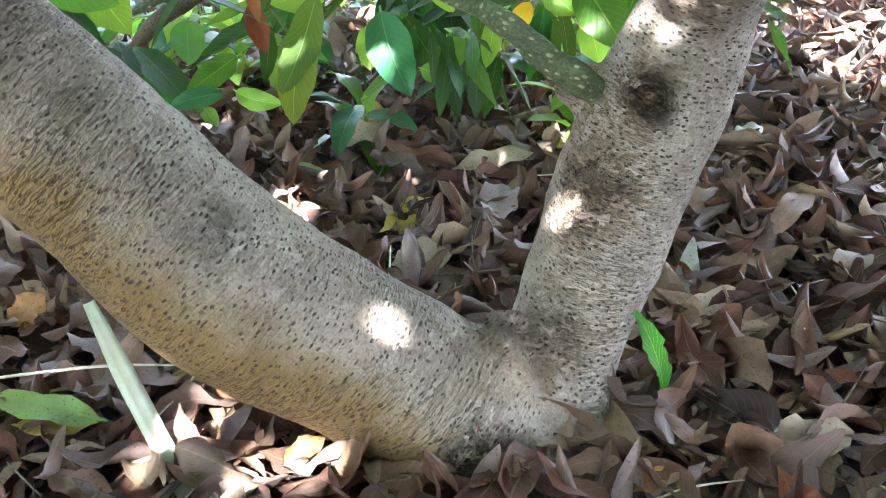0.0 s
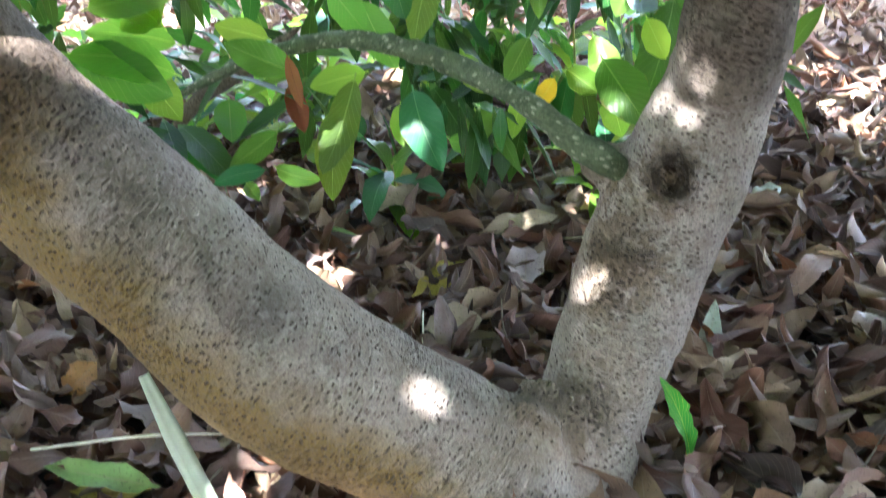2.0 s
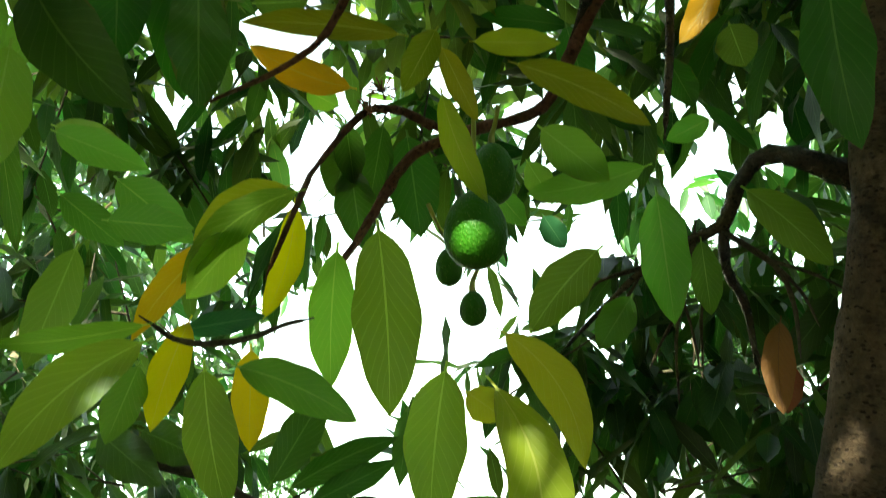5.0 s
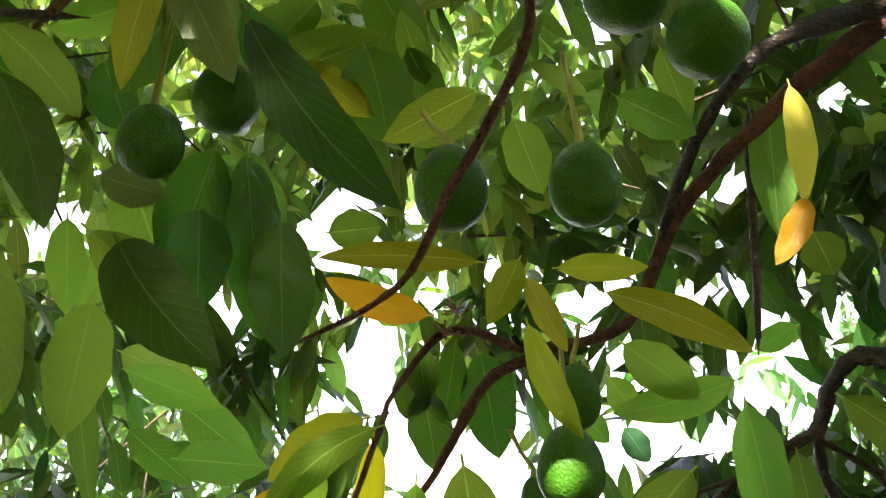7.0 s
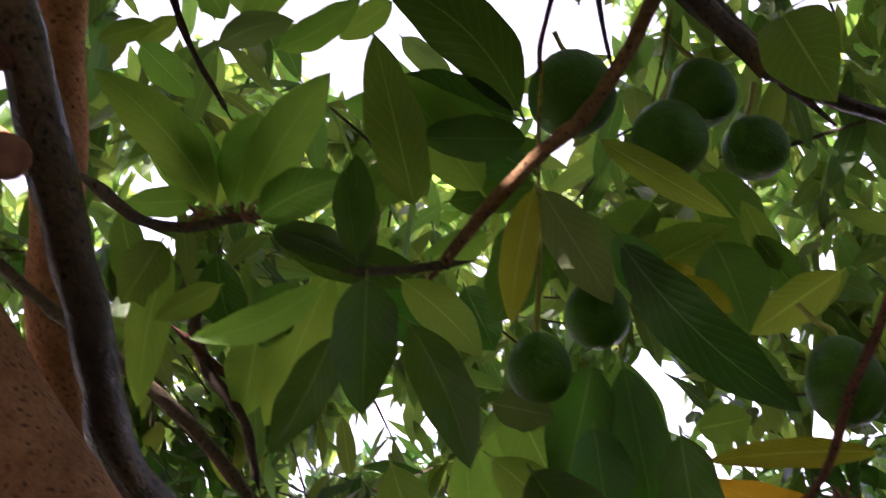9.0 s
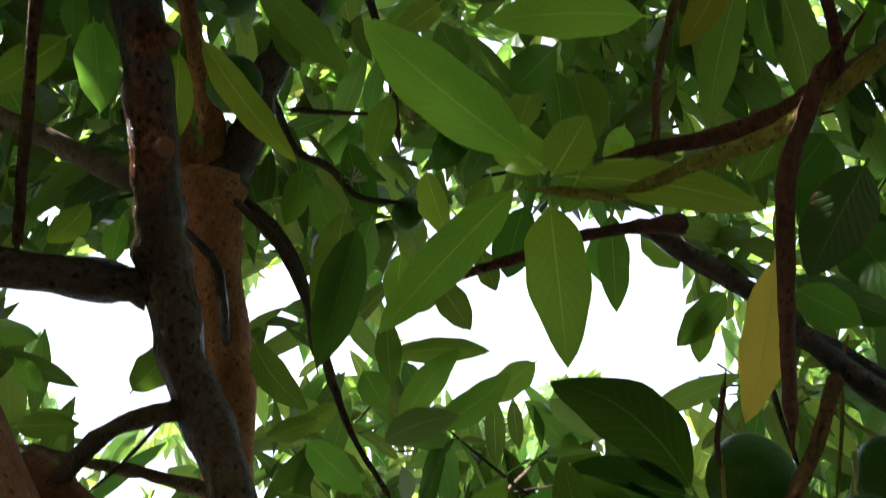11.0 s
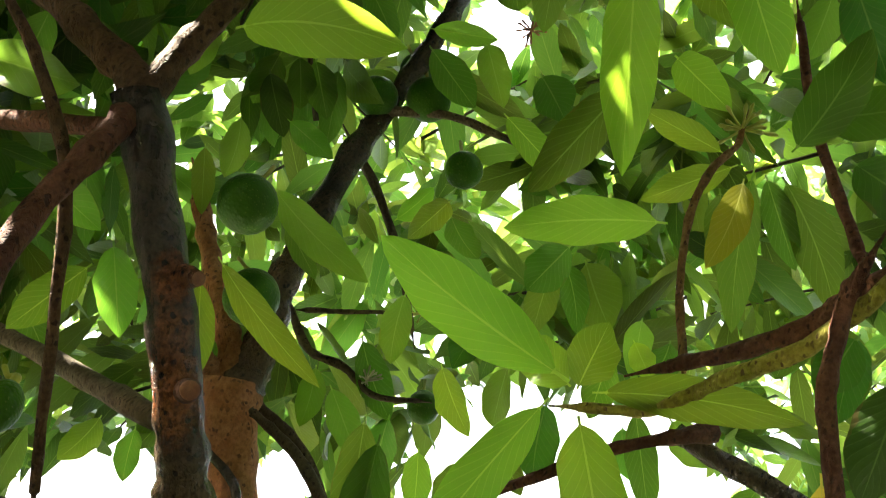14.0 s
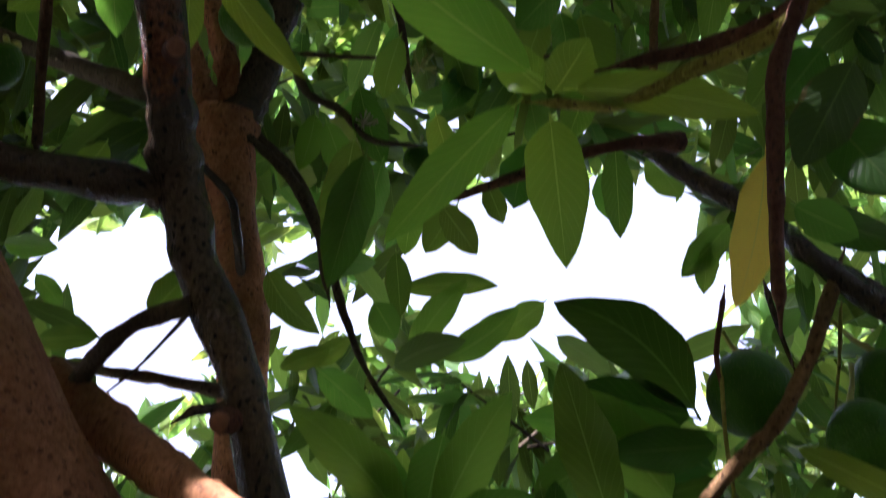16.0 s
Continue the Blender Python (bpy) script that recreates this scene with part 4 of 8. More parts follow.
leaf("lime", (-0.321, 0.124, 1.902), (-0.347, 0.096, 1.955), (0.24, -0.53, -0.81), 0.039, 0.000)
leaf("yellowlime", (-0.129, 0.029, 1.888), (-0.18, 0.039, 1.83), (0.02, -0.51, -0.86), 0.025, -0.003)
leaf("yellowpale", (-0.183, 0.157, 1.746), (-0.242, 0.195, 1.655), (0.08, -0.64, -0.77), 0.031, -0.004)
leaf("lime", (-0.107, -0.114, 2.011), (-0.199, -0.007, 1.914), (0.01, -0.37, -0.93), 0.041, 0.000)
leaf("mid", (-0.163, -0.01, 2.048), (-0.28, 0.014, 2.019), (0.1, -0.38, -0.92), 0.042, 0.000)
leaf("mid", (-0.095, 0.022, 1.875), (-0.022, -0.032, 1.863), (-0.13, -0.48, -0.87), 0.035, 0.004)
leaf("dark", (-0.073, 0.013, 1.88), (-0.019, 0.023, 1.846), (-0.14, -0.49, -0.86), 0.035, 0.000)
leaf("dark", (-0.067, 0.044, 1.866), (-0.048, 0.066, 1.791), (-0.13, -0.55, -0.82), 0.036, 0.000)
leaf("dark", (-0.108, 0.146, 1.777), (-0.172, 0.167, 1.721), (0, -0.71, -0.7), 0.042, 0.000)
leaf("mid", (-0.113, 0.106, 2.024), (-0.197, 0.183, 1.943), (0.01, -0.56, -0.83), 0.033, 0.004)
leaf("mid", (-0.108, 0.115, 2.022), (-0.128, 0.176, 1.967), (-0.03, -0.56, -0.83), 0.027, 0.000)
leaf("lime", (-0.123, 0.096, 2.026), (-0.208, 0.091, 2.049), (0.03, -0.49, -0.87), 0.027, 0.000)
leaf("lime", (-0.127, 0.084, 2.03), (-0.166, 0.043, 2.105), (0, -0.45, -0.89), 0.025, 0.000)
leaf("mid", (-0.097, 0.124, 2.021), (-0.12, 0.207, 1.932), (-0.04, -0.58, -0.81), 0.037, -0.005)
leaf("lime", (-0.117, 0.04, 2.166), (-0.104, 0.071, 2.065), (-0.04, -0.42, -0.91), 0.038, 0.000)
leaf("lime", (-0.075, -0.077, 2.049), (-0.074, -0.025, 1.981), (-0.09, -0.35, -0.93), 0.036, 0.000)
leaf("lime", (-0.045, -0.072, 2.01), (-0.07, 0.005, 1.946), (-0.12, -0.39, -0.91), 0.042, 0.000)
leaf("dark", (-0.007, -0.043, 1.918), (-0.026, 0.011, 1.866), (-0.19, -0.45, -0.87), 0.034, 0.000)
leaf("lime", (-0.501, -0.107, 1.958), (-0.467, -0.006, 1.871), (0.45, -0.33, -0.83), 0.025, 0.004)
leaf("mid", (-0.5, -0.083, 2.134), (-0.462, 0.03, 2.066), (0.37, -0.3, -0.88), 0.036, 0.005)
leaf("mid", (-0.517, -0.042, 2.142), (-0.521, 0.017, 2.111), (0.39, -0.3, -0.87), 0.022, 0.000)
leaf("lime", (-0.49, -0.121, 1.898), (-0.506, -0.085, 1.828), (0.51, -0.29, -0.81), 0.023, 0.000)
leaf("mid", (-0.515, 0.105, 1.986), (-0.579, 0.163, 1.887), (0.46, -0.5, -0.73), 0.039, 0.000)
leaf("mid", (-0.581, 0.12, 2.096), (-0.595, 0.19, 2.056), (0.44, -0.45, -0.77), 0.034, 0.000)
leaf("mid", (-0.483, -0.169, 2.043), (-0.514, -0.129, 2.011), (0.43, -0.19, -0.88), 0.020, 0.000)
leaf("mid", (-0.585, -0.155, 2), (-0.608, -0.101, 1.941), (0.54, -0.21, -0.81), 0.035, 0.000)
leaf("lime", (-0.58, -0.162, 1.947), (-0.625, -0.175, 1.879), (0.59, -0.17, -0.79), 0.032, 0.000)
leaf("mid", (-0.511, -0.16, 2.004), (-0.534, -0.204, 1.996), (0.47, -0.15, -0.87), 0.038, 0.000)
leaf("lime", (-0.385, -0.234, 2.005), (-0.275, -0.164, 1.939), (0.26, -0.17, -0.95), 0.048, -0.010)
leaf("lime", (-0.19, -0.145, 2.091), (-0.21, -0.101, 2.088), (0.07, -0.24, -0.97), 0.042, 0.000)
leaf("mid", (-0.149, -0.115, 2.169), (-0.205, -0.061, 2.128), (0.04, -0.27, -0.96), 0.035, 0.000)
leaf("mid", (-0.337, -0.049, 2.367), (-0.322, 0.017, 2.286), (0.17, -0.28, -0.94), 0.042, 0.000)
leaf("mid", (-0.28, -0.016, 2.37), (-0.296, 0.035, 2.286), (0.13, -0.3, -0.94), 0.036, 0.000)
leaf("lime", (-0.327, -0.063, 2.377), (-0.263, -0.023, 2.321), (0.14, -0.26, -0.96), 0.027, 0.000)
leaf("lime", (-0.284, 0.005, 2.189), (-0.261, 0.068, 2.112), (0.14, -0.39, -0.91), 0.031, 0.000)
leaf("lime", (-0.405, 0.094, 2.284), (-0.441, 0.06, 2.176), (0.27, -0.38, -0.89), 0.032, 0.000)
leaf("mid", (-0.481, -0.102, 2.236), (-0.463, -0.045, 2.216), (0.32, -0.25, -0.91), 0.028, 0.000)
leaf("mid", (-0.452, -0.113, 2.363), (-0.477, -0.054, 2.329), (0.29, -0.21, -0.93), 0.037, 0.000)
leaf("mid", (-0.481, -0.14, 2.366), (-0.538, -0.116, 2.339), (0.32, -0.17, -0.93), 0.037, 0.000)
leaf("mid", (-0.294, 0.138, 2.128), (-0.361, 0.16, 2.132), (0.19, -0.49, -0.85), 0.045, 0.000)
leaf("lime", (-0.298, 0.179, 1.995), (-0.345, 0.212, 1.967), (0.2, -0.59, -0.78), 0.033, 0.000)
leaf("lime", (-0.284, 0.213, 2.041), (-0.289, 0.249, 2.023), (0.15, -0.6, -0.79), 0.025, 0.000)
leaf("mid", (-0.317, 0.268, 2.021), (-0.349, 0.319, 1.935), (0.18, -0.56, -0.81), 0.031, 0.000)
leaf("dark", (-0.355, 0.463, 1.813), (-0.411, 0.286, 1.85), (0.24, -0.68, -0.69), 0.064, 0.022)
leaf("dark", (-0.356, 0.46, 1.814), (-0.443, 0.358, 1.814), (0.26, -0.7, -0.66), 0.049, 0.000)
leaf("mid", (-0.605, 0.296, 1.997), (-0.509, 0.357, 2.002), (0.38, -0.54, -0.76), 0.028, -0.004)
leaf("grey", (-0.602, 0.295, 1.871), (-0.514, 0.3, 1.87), (0.42, -0.57, -0.71), 0.032, -0.006)
leaf("mid", (-0.601, 0.374, 1.948), (-0.5, 0.384, 1.988), (0.37, -0.58, -0.72), 0.036, 0.006)
leaf("mid", (-0.607, 0.327, 1.912), (-0.517, 0.306, 1.967), (0.4, -0.55, -0.73), 0.033, -0.005)
leaf("mid", (-0.26, 0.421, 2.012), (-0.329, 0.43, 1.974), (0.13, -0.64, -0.76), 0.034, 0.000)
leaf("mid", (-0.287, 0.419, 2.001), (-0.317, 0.455, 1.964), (0.13, -0.65, -0.75), 0.025, 0.000)
leaf("mid", (-0.295, 0.294, 2.014), (-0.287, 0.344, 1.985), (0.13, -0.57, -0.81), 0.037, 0.000)
leaf("mid", (-0.749, 0.105, 1.862), (-0.69, 0.099, 1.893), (0.59, -0.36, -0.72), 0.035, 0.000)
leaf("mid", (-0.661, 0.157, 1.933), (-0.63, 0.217, 1.87), (0.51, -0.45, -0.74), 0.031, 0.007)
leaf("mid", (-0.665, 0.274, 1.919), (-0.721, 0.256, 1.905), (0.52, -0.49, -0.7), 0.025, 0.000)
leaf("dark", (-0.499, 0.108, 1.95), (-0.576, 0.164, 1.853), (0.43, -0.43, -0.8), 0.043, 0.000)
leaf("mid", (-0.479, 0.199, 1.952), (-0.464, 0.241, 1.906), (0.34, -0.5, -0.8), 0.030, 0.000)
leaf("mid", (-0.457, 0.248, 2.033), (-0.461, 0.288, 2.005), (0.3, -0.5, -0.81), 0.025, 0.000)
leaf("mid", (-0.566, 0.242, 1.986), (-0.592, 0.292, 1.941), (0.42, -0.5, -0.76), 0.028, 0.000)
leaf("mid", (-0.609, 0.264, 1.952), (-0.607, 0.305, 1.927), (0.44, -0.52, -0.73), 0.033, 0.000)
leaf("mid", (-0.678, 0.267, 1.892), (-0.637, 0.317, 1.841), (0.5, -0.54, -0.67), 0.035, 0.000)
leaf("pale", (-0.496, 0.457, 2.007), (-0.461, 0.524, 1.98), (0.28, -0.65, -0.71), 0.030, 0.000)
leaf("mid", (-0.76, -0.043, 1.825), (-0.686, -0.026, 1.784), (0.66, -0.24, -0.71), 0.021, 0.000)
leaf("mid", (-0.746, -0.011, 1.811), (-0.739, 0.021, 1.793), (0.67, -0.28, -0.69), 0.018, 0.000)
leaf("mid", (-0.771, 0.026, 1.775), (-0.724, 0.055, 1.778), (0.68, -0.32, -0.66), 0.022, 0.000)
leaf("mid", (-0.252, 0.395, 1.7), (-0.212, 0.421, 1.651), (0.09, -0.8, -0.59), 0.028, 0.000)
leaf("dark", (-0.139, 0.189, 1.784), (-0.124, 0.219, 1.72), (-0.04, -0.63, -0.78), 0.043, 0.000)
leaf("mid", (-0.193, 0.307, 1.861), (-0.157, 0.343, 1.829), (0.01, -0.66, -0.75), 0.035, 0.000)
leaf("dark", (-0.115, 0.206, 1.899), (-0.164, 0.216, 1.87), (-0.03, -0.55, -0.83), 0.037, 0.000)
leaf("mid", (-0.591, 0.331, 1.69), (-0.637, 0.202, 1.77), (0.56, -0.55, -0.62), 0.047, 0.011)
leaf("mid", (-0.59, 0.347, 1.705), (-0.573, 0.312, 1.785), (0.5, -0.61, -0.62), 0.020, 0.000)
leaf("mid", (-0.572, 0.34, 1.692), (-0.464, 0.295, 1.773), (0.45, -0.62, -0.64), 0.047, -0.005)
leaf("mid", (-0.566, 0.347, 1.687), (-0.477, 0.351, 1.705), (0.45, -0.66, -0.59), 0.043, -0.005)
leaf("mid", (-0.611, 0.328, 1.712), (-0.662, 0.286, 1.695), (0.57, -0.59, -0.58), 0.028, 0.000)
leaf("mid", (-0.62, 0.347, 1.719), (-0.647, 0.297, 1.788), (0.54, -0.58, -0.61), 0.041, 0.000)
leaf("mid", (-0.632, 0.322, 1.674), (-0.674, 0.364, 1.54), (0.6, -0.64, -0.47), 0.036, 0.005)
leaf("dark", (-0.56, 0.355, 1.682), (-0.476, 0.39, 1.631), (0.45, -0.7, -0.55), 0.033, -0.006)
leaf("mid", (-0.419, 0.37, 1.656), (-0.387, 0.238, 1.722), (0.34, -0.68, -0.65), 0.045, 0.000)
leaf("dark", (-0.324, 0.393, 1.72), (-0.402, 0.334, 1.705), (0.27, -0.71, -0.64), 0.038, 0.000)
leaf("dark", (-0.451, 0.334, 1.612), (-0.423, 0.282, 1.653), (0.4, -0.7, -0.59), 0.028, 0.000)
leaf("dark", (-0.438, 0.33, 1.584), (-0.441, 0.34, 1.471), (0.45, -0.73, -0.52), 0.048, 0.000)
leaf("dark", (-0.431, 0.376, 1.567), (-0.393, 0.409, 1.45), (0.4, -0.78, -0.47), 0.042, -0.006)
leaf("dark", (-0.491, 0.372, 1.569), (-0.538, 0.371, 1.474), (0.52, -0.72, -0.47), 0.037, -0.003)
leaf("mid", (-0.485, 0.348, 1.601), (-0.581, 0.312, 1.553), (0.54, -0.65, -0.53), 0.029, -0.010)
leaf("mid", (-0.437, 0.371, 1.603), (-0.386, 0.418, 1.543), (0.38, -0.75, -0.54), 0.036, -0.004)
leaf("dark", (-0.434, 0.31, 1.577), (-0.417, 0.258, 1.617), (0.44, -0.65, -0.62), 0.024, 0.000)
leaf("dark", (-0.274, 0.419, 1.626), (-0.178, 0.519, 1.496), (0.13, -0.85, -0.52), 0.049, 0.011)
leaf("dark", (-0.279, 0.433, 1.639), (-0.25, 0.485, 1.579), (0.17, -0.81, -0.57), 0.037, 0.000)
leaf("grey", (-0.324, 0.396, 1.675), (-0.291, 0.458, 1.586), (0.23, -0.77, -0.6), 0.042, 0.000)
leaf("yellowlime", (-0.324, 0.394, 1.676), (-0.366, 0.431, 1.573), (0.28, -0.75, -0.59), 0.030, 0.004)
leaf("lime", (-0.268, 0.365, 1.678), (-0.185, 0.413, 1.603), (0.13, -0.76, -0.64), 0.024, 0.000)
leaf("yellowlime", (-0.26, 0.56, 1.667), (-0.22, 0.591, 1.636), (0.12, -0.83, -0.54), 0.026, 0.000)
leaf("mid", (-0.321, 0.564, 1.608), (-0.316, 0.619, 1.477), (0.22, -0.88, -0.43), 0.055, 0.000)
leaf("mid", (-0.415, 0.54, 1.58), (-0.385, 0.582, 1.481), (0.32, -0.85, -0.42), 0.059, 0.000)
leaf("mid", (-0.345, 0.62, 1.71), (-0.209, 0.616, 1.746), (0.15, -0.81, -0.57), 0.057, 0.000)
leaf("mid", (-0.189, 0.612, 1.73), (-0.163, 0.668, 1.678), (0.05, -0.83, -0.55), 0.035, 0.000)
leaf("mid", (-0.209, 0.714, 1.679), (-0.117, 0.673, 1.7), (0.03, -0.86, -0.52), 0.036, 0.000)
leaf("mid", (-0.628, 0.309, 1.663), (-0.648, 0.299, 1.596), (0.62, -0.56, -0.55), 0.039, 0.000)
leaf("mid", (-0.655, 0.481, 1.691), (-0.68, 0.506, 1.596), (0.56, -0.68, -0.48), 0.052, 0.000)
leaf("mid", (-0.5, 0.455, 2.067), (-0.571, 0.45, 2.03), (0.36, -0.54, -0.77), 0.037, 0.000)
leaf("mid", (-0.618, 0.353, 1.716), (-0.612, 0.337, 1.806), (0.53, -0.55, -0.64), 0.029, 0.000)
leaf("mid", (-0.382, 0.426, 1.704), (-0.416, 0.322, 1.775), (0.33, -0.65, -0.69), 0.054, 0.000)
leaf("mid", (-0.116, 0.334, 1.706), (-0.101, 0.336, 1.612), (-0.04, -0.71, -0.7), 0.052, 0.000)
leaf("mid", (-0.725, 0.303, 1.947), (-0.674, 0.308, 1.971), (0.53, -0.43, -0.73), 0.025, 0.000)
leaf("mid", (-0.287, 0.689, 1.579), (-0.236, 0.707, 1.588), (0.13, -0.9, -0.42), 0.040, 0.000)
leaf("mid", (-0.474, 0.434, 1.488), (-0.433, 0.457, 1.344), (0.49, -0.79, -0.37), 0.050, 0.000)
leaf("mid", (-0.42, 0.492, 1.503), (-0.333, 0.528, 1.401), (0.36, -0.84, -0.4), 0.046, -0.004)
leaf("mid", (-0.443, 0.508, 1.524), (-0.457, 0.549, 1.455), (0.43, -0.8, -0.42), 0.032, 0.000)
leaf("dark", (-0.331, 0.528, 1.587), (-0.38, 0.561, 1.477), (0.31, -0.82, -0.47), 0.055, 0.000)
leaf("dark", (-0.31, 0.536, 1.586), (-0.315, 0.607, 1.44), (0.26, -0.86, -0.45), 0.050, 0.000)
leaf("grey", (-0.418, 0.499, 1.549), (-0.363, 0.508, 1.528), (0.36, -0.79, -0.49), 0.035, 0.000)
leaf("mid", (-0.596, 0.356, 1.636), (-0.634, 0.324, 1.591), (0.61, -0.56, -0.56), 0.025, 0.000)
leaf("mid", (-0.559, 0.465, 1.717), (-0.649, 0.502, 1.578), (0.54, -0.65, -0.54), 0.054, 0.000)
leaf("dark", (-0.553, 0.584, 1.449), (-0.592, 0.547, 1.485), (0.53, -0.77, -0.36), 0.028, 0.000)
leaf("mid", (-0.647, 0.461, 1.492), (-0.683, 0.444, 1.461), (0.65, -0.66, -0.38), 0.026, 0.000)
leaf("mid", (-0.342, 0.396, 1.741), (-0.474, 0.33, 1.774), (0.36, -0.58, -0.73), 0.049, 0.000)
leaf("mid", (-0.605, 0.285, 1.774), (-0.603, 0.33, 1.709), (0.56, -0.49, -0.67), 0.035, 0.000)
leaf("mid", (-0.541, 0.306, 1.776), (-0.586, 0.339, 1.705), (0.53, -0.51, -0.68), 0.049, 0.000)
leaf("amber", (-0.186, 0.701, 1.486), (-0.274, 0.649, 1.511), (0.2, -0.89, -0.41), 0.031, -0.006)
leaf("yellowlime", (-0.129, 0.652, 1.509), (-0.268, 0.605, 1.509), (0.17, -0.88, -0.45), 0.025, 0.004)
leaf("yellowlime", (-0.041, 0.596, 1.448), (0.069, 0.613, 1.391), (-0.1, -0.92, -0.37), 0.029, -0.005)
leaf("yellowlime", (-0.074, 0.628, 1.486), (0.003, 0.624, 1.476), (-0.03, -0.9, -0.43), 0.024, 0.000)
leaf("yellowlime", (-0.097, 0.6, 1.487), (-0.128, 0.603, 1.431), (0.07, -0.91, -0.41), 0.027, 0.000)
leaf("yellowlime", (-0.097, 0.607, 1.475), (-0.069, 0.624, 1.41), (0.03, -0.92, -0.39), 0.021, 0.000)
leaf("yellowlime", (-0.099, 0.624, 1.443), (-0.064, 0.639, 1.344), (0.03, -0.94, -0.33), 0.025, 0.005)
leaf("yellowpale", (0.13, 0.574, 1.605), (0.128, 0.605, 1.506), (-0.23, -0.83, -0.5), 0.023, -0.004)
leaf("amber", (0.131, 0.602, 1.513), (0.096, 0.604, 1.456), (-0.22, -0.87, -0.43), 0.023, -0.003)
leaf("mid", (0.132, 0.656, 1.645), (0.123, 0.689, 1.52), (-0.21, -0.85, -0.49), 0.040, 0.000)
leaf("lime", (-0.21, 0.668, 1.727), (-0.306, 0.632, 1.783), (0.2, -0.75, -0.63), 0.061, 0.000)
leaf("mid", (-0.008, 0.587, 1.622), (0.056, 0.599, 1.579), (-0.1, -0.83, -0.55), 0.038, 0.000)
leaf("lime", (-0.119, 0.613, 1.666), (-0.21, 0.602, 1.616), (0.12, -0.81, -0.58), 0.038, 0.000)
leaf("yellowlime", (-0.291, 0.6, 1.72), (-0.22, 0.607, 1.646), (0.22, -0.77, -0.6), 0.034, 0.000)
leaf("mid", (-0.174, 0.636, 1.69), (-0.19, 0.597, 1.757), (0.13, -0.76, -0.63), 0.030, 0.000)
leaf("mid", (-0.098, 0.662, 1.668), (-0.077, 0.685, 1.59), (0.03, -0.84, -0.54), 0.044, 0.000)
leaf("mid", (0.041, 0.616, 1.69), (0.06, 0.646, 1.621), (-0.13, -0.81, -0.58), 0.031, 0.000)
leaf("mid", (-0.02, 0.83, 1.493), (0.051, 0.842, 1.43), (-0.08, -0.94, -0.32), 0.047, 0.000)
leaf("mid", (-0.035, 0.892, 1.48), (-0.006, 0.921, 1.436), (-0.04, -0.95, -0.3), 0.033, 0.000)
leaf("mid", (-0.445, 0.679, 1.634), (-0.524, 0.671, 1.518), (0.44, -0.78, -0.44), 0.051, 0.000)
leaf("mid", (-0.636, 0.956, 1.596), (-0.491, 0.911, 1.513), (0.42, -0.84, -0.34), 0.048, 0.000)
leaf("mid", (-0.546, 0.956, 1.519), (-0.44, 0.966, 1.429), (0.37, -0.89, -0.28), 0.056, 0.000)
leaf("yellowlime", (-0.259, 0.751, 1.414), (-0.347, 0.724, 1.354), (0.27, -0.92, -0.27), 0.043, 0.005)
leaf("dark", (-0.194, 0.891, 1.538), (-0.22, 0.934, 1.451), (0.14, -0.94, -0.33), 0.038, 0.000)
leaf("mid", (-0.237, 0.882, 1.54), (-0.234, 0.919, 1.473), (0.16, -0.93, -0.34), 0.035, 0.000)
leaf("lime", (-0.171, 0.72, 1.363), (-0.161, 0.722, 1.183), (0.17, -0.96, -0.22), 0.061, -0.003)
leaf("lime", (-0.227, 0.806, 1.37), (-0.238, 0.827, 1.225), (0.22, -0.95, -0.22), 0.047, 0.003)
leaf("lime", (-0.111, 0.734, 1.231), (-0.129, 0.731, 1.092), (0.12, -0.99, -0.09), 0.054, 0.003)
leaf("lime", (-0.232, 0.695, 1.387), (-0.334, 0.669, 1.297), (0.3, -0.91, -0.3), 0.033, 0.015)
leaf("yellow", (-0.247, 0.714, 1.387), (-0.277, 0.723, 1.275), (0.27, -0.92, -0.28), 0.029, -0.008)
leaf("yellow", (-0.296, 0.699, 1.352), (-0.388, 0.696, 1.255), (0.36, -0.9, -0.24), 0.031, 0.010)
leaf("yellow", (-0.326, 0.678, 1.271), (-0.359, 0.682, 1.173), (0.38, -0.91, -0.16), 0.032, 0.003)
leaf("lime", (-0.279, 0.68, 1.351), (-0.33, 0.673, 1.285), (0.33, -0.9, -0.27), 0.039, 0.000)
leaf("lime", (-0.335, 0.622, 1.241), (-0.433, 0.579, 1.137), (0.46, -0.88, -0.13), 0.045, 0.013)
leaf("mid", (-0.363, 0.664, 1.231), (-0.388, 0.661, 1.162), (0.42, -0.9, -0.13), 0.033, 0.000)
leaf("lime", (-0.307, 0.661, 1.228), (-0.285, 0.669, 1.105), (0.34, -0.94, -0.1), 0.044, 0.004)
leaf("mid", (-0.295, 0.693, 1.229), (-0.185, 0.7, 1.177), (0.26, -0.95, -0.14), 0.038, -0.006)
leaf("yellow", (-0.289, 0.729, 1.254), (-0.29, 0.736, 1.159), (0.31, -0.94, -0.13), 0.033, 0.000)
leaf("lime", (-0.343, 0.638, 1.257), (-0.455, 0.59, 1.235), (0.46, -0.87, -0.19), 0.022, -0.004)
leaf("teal", (-0.344, 0.699, 1.263), (-0.263, 0.685, 1.269), (0.33, -0.92, -0.21), 0.023, 0.000)
leaf("mid", (-0.419, 0.648, 1.335), (-0.461, 0.655, 1.226), (0.48, -0.85, -0.22), 0.041, 0.000)
leaf("mid", (-0.419, 0.492, 1.435), (-0.407, 0.537, 1.291), (0.51, -0.79, -0.35), 0.023, 0.000)
leaf("dark", (-0.366, 0.448, 1.464), (-0.281, 0.447, 1.356), (0.43, -0.78, -0.46), 0.053, 0.007)
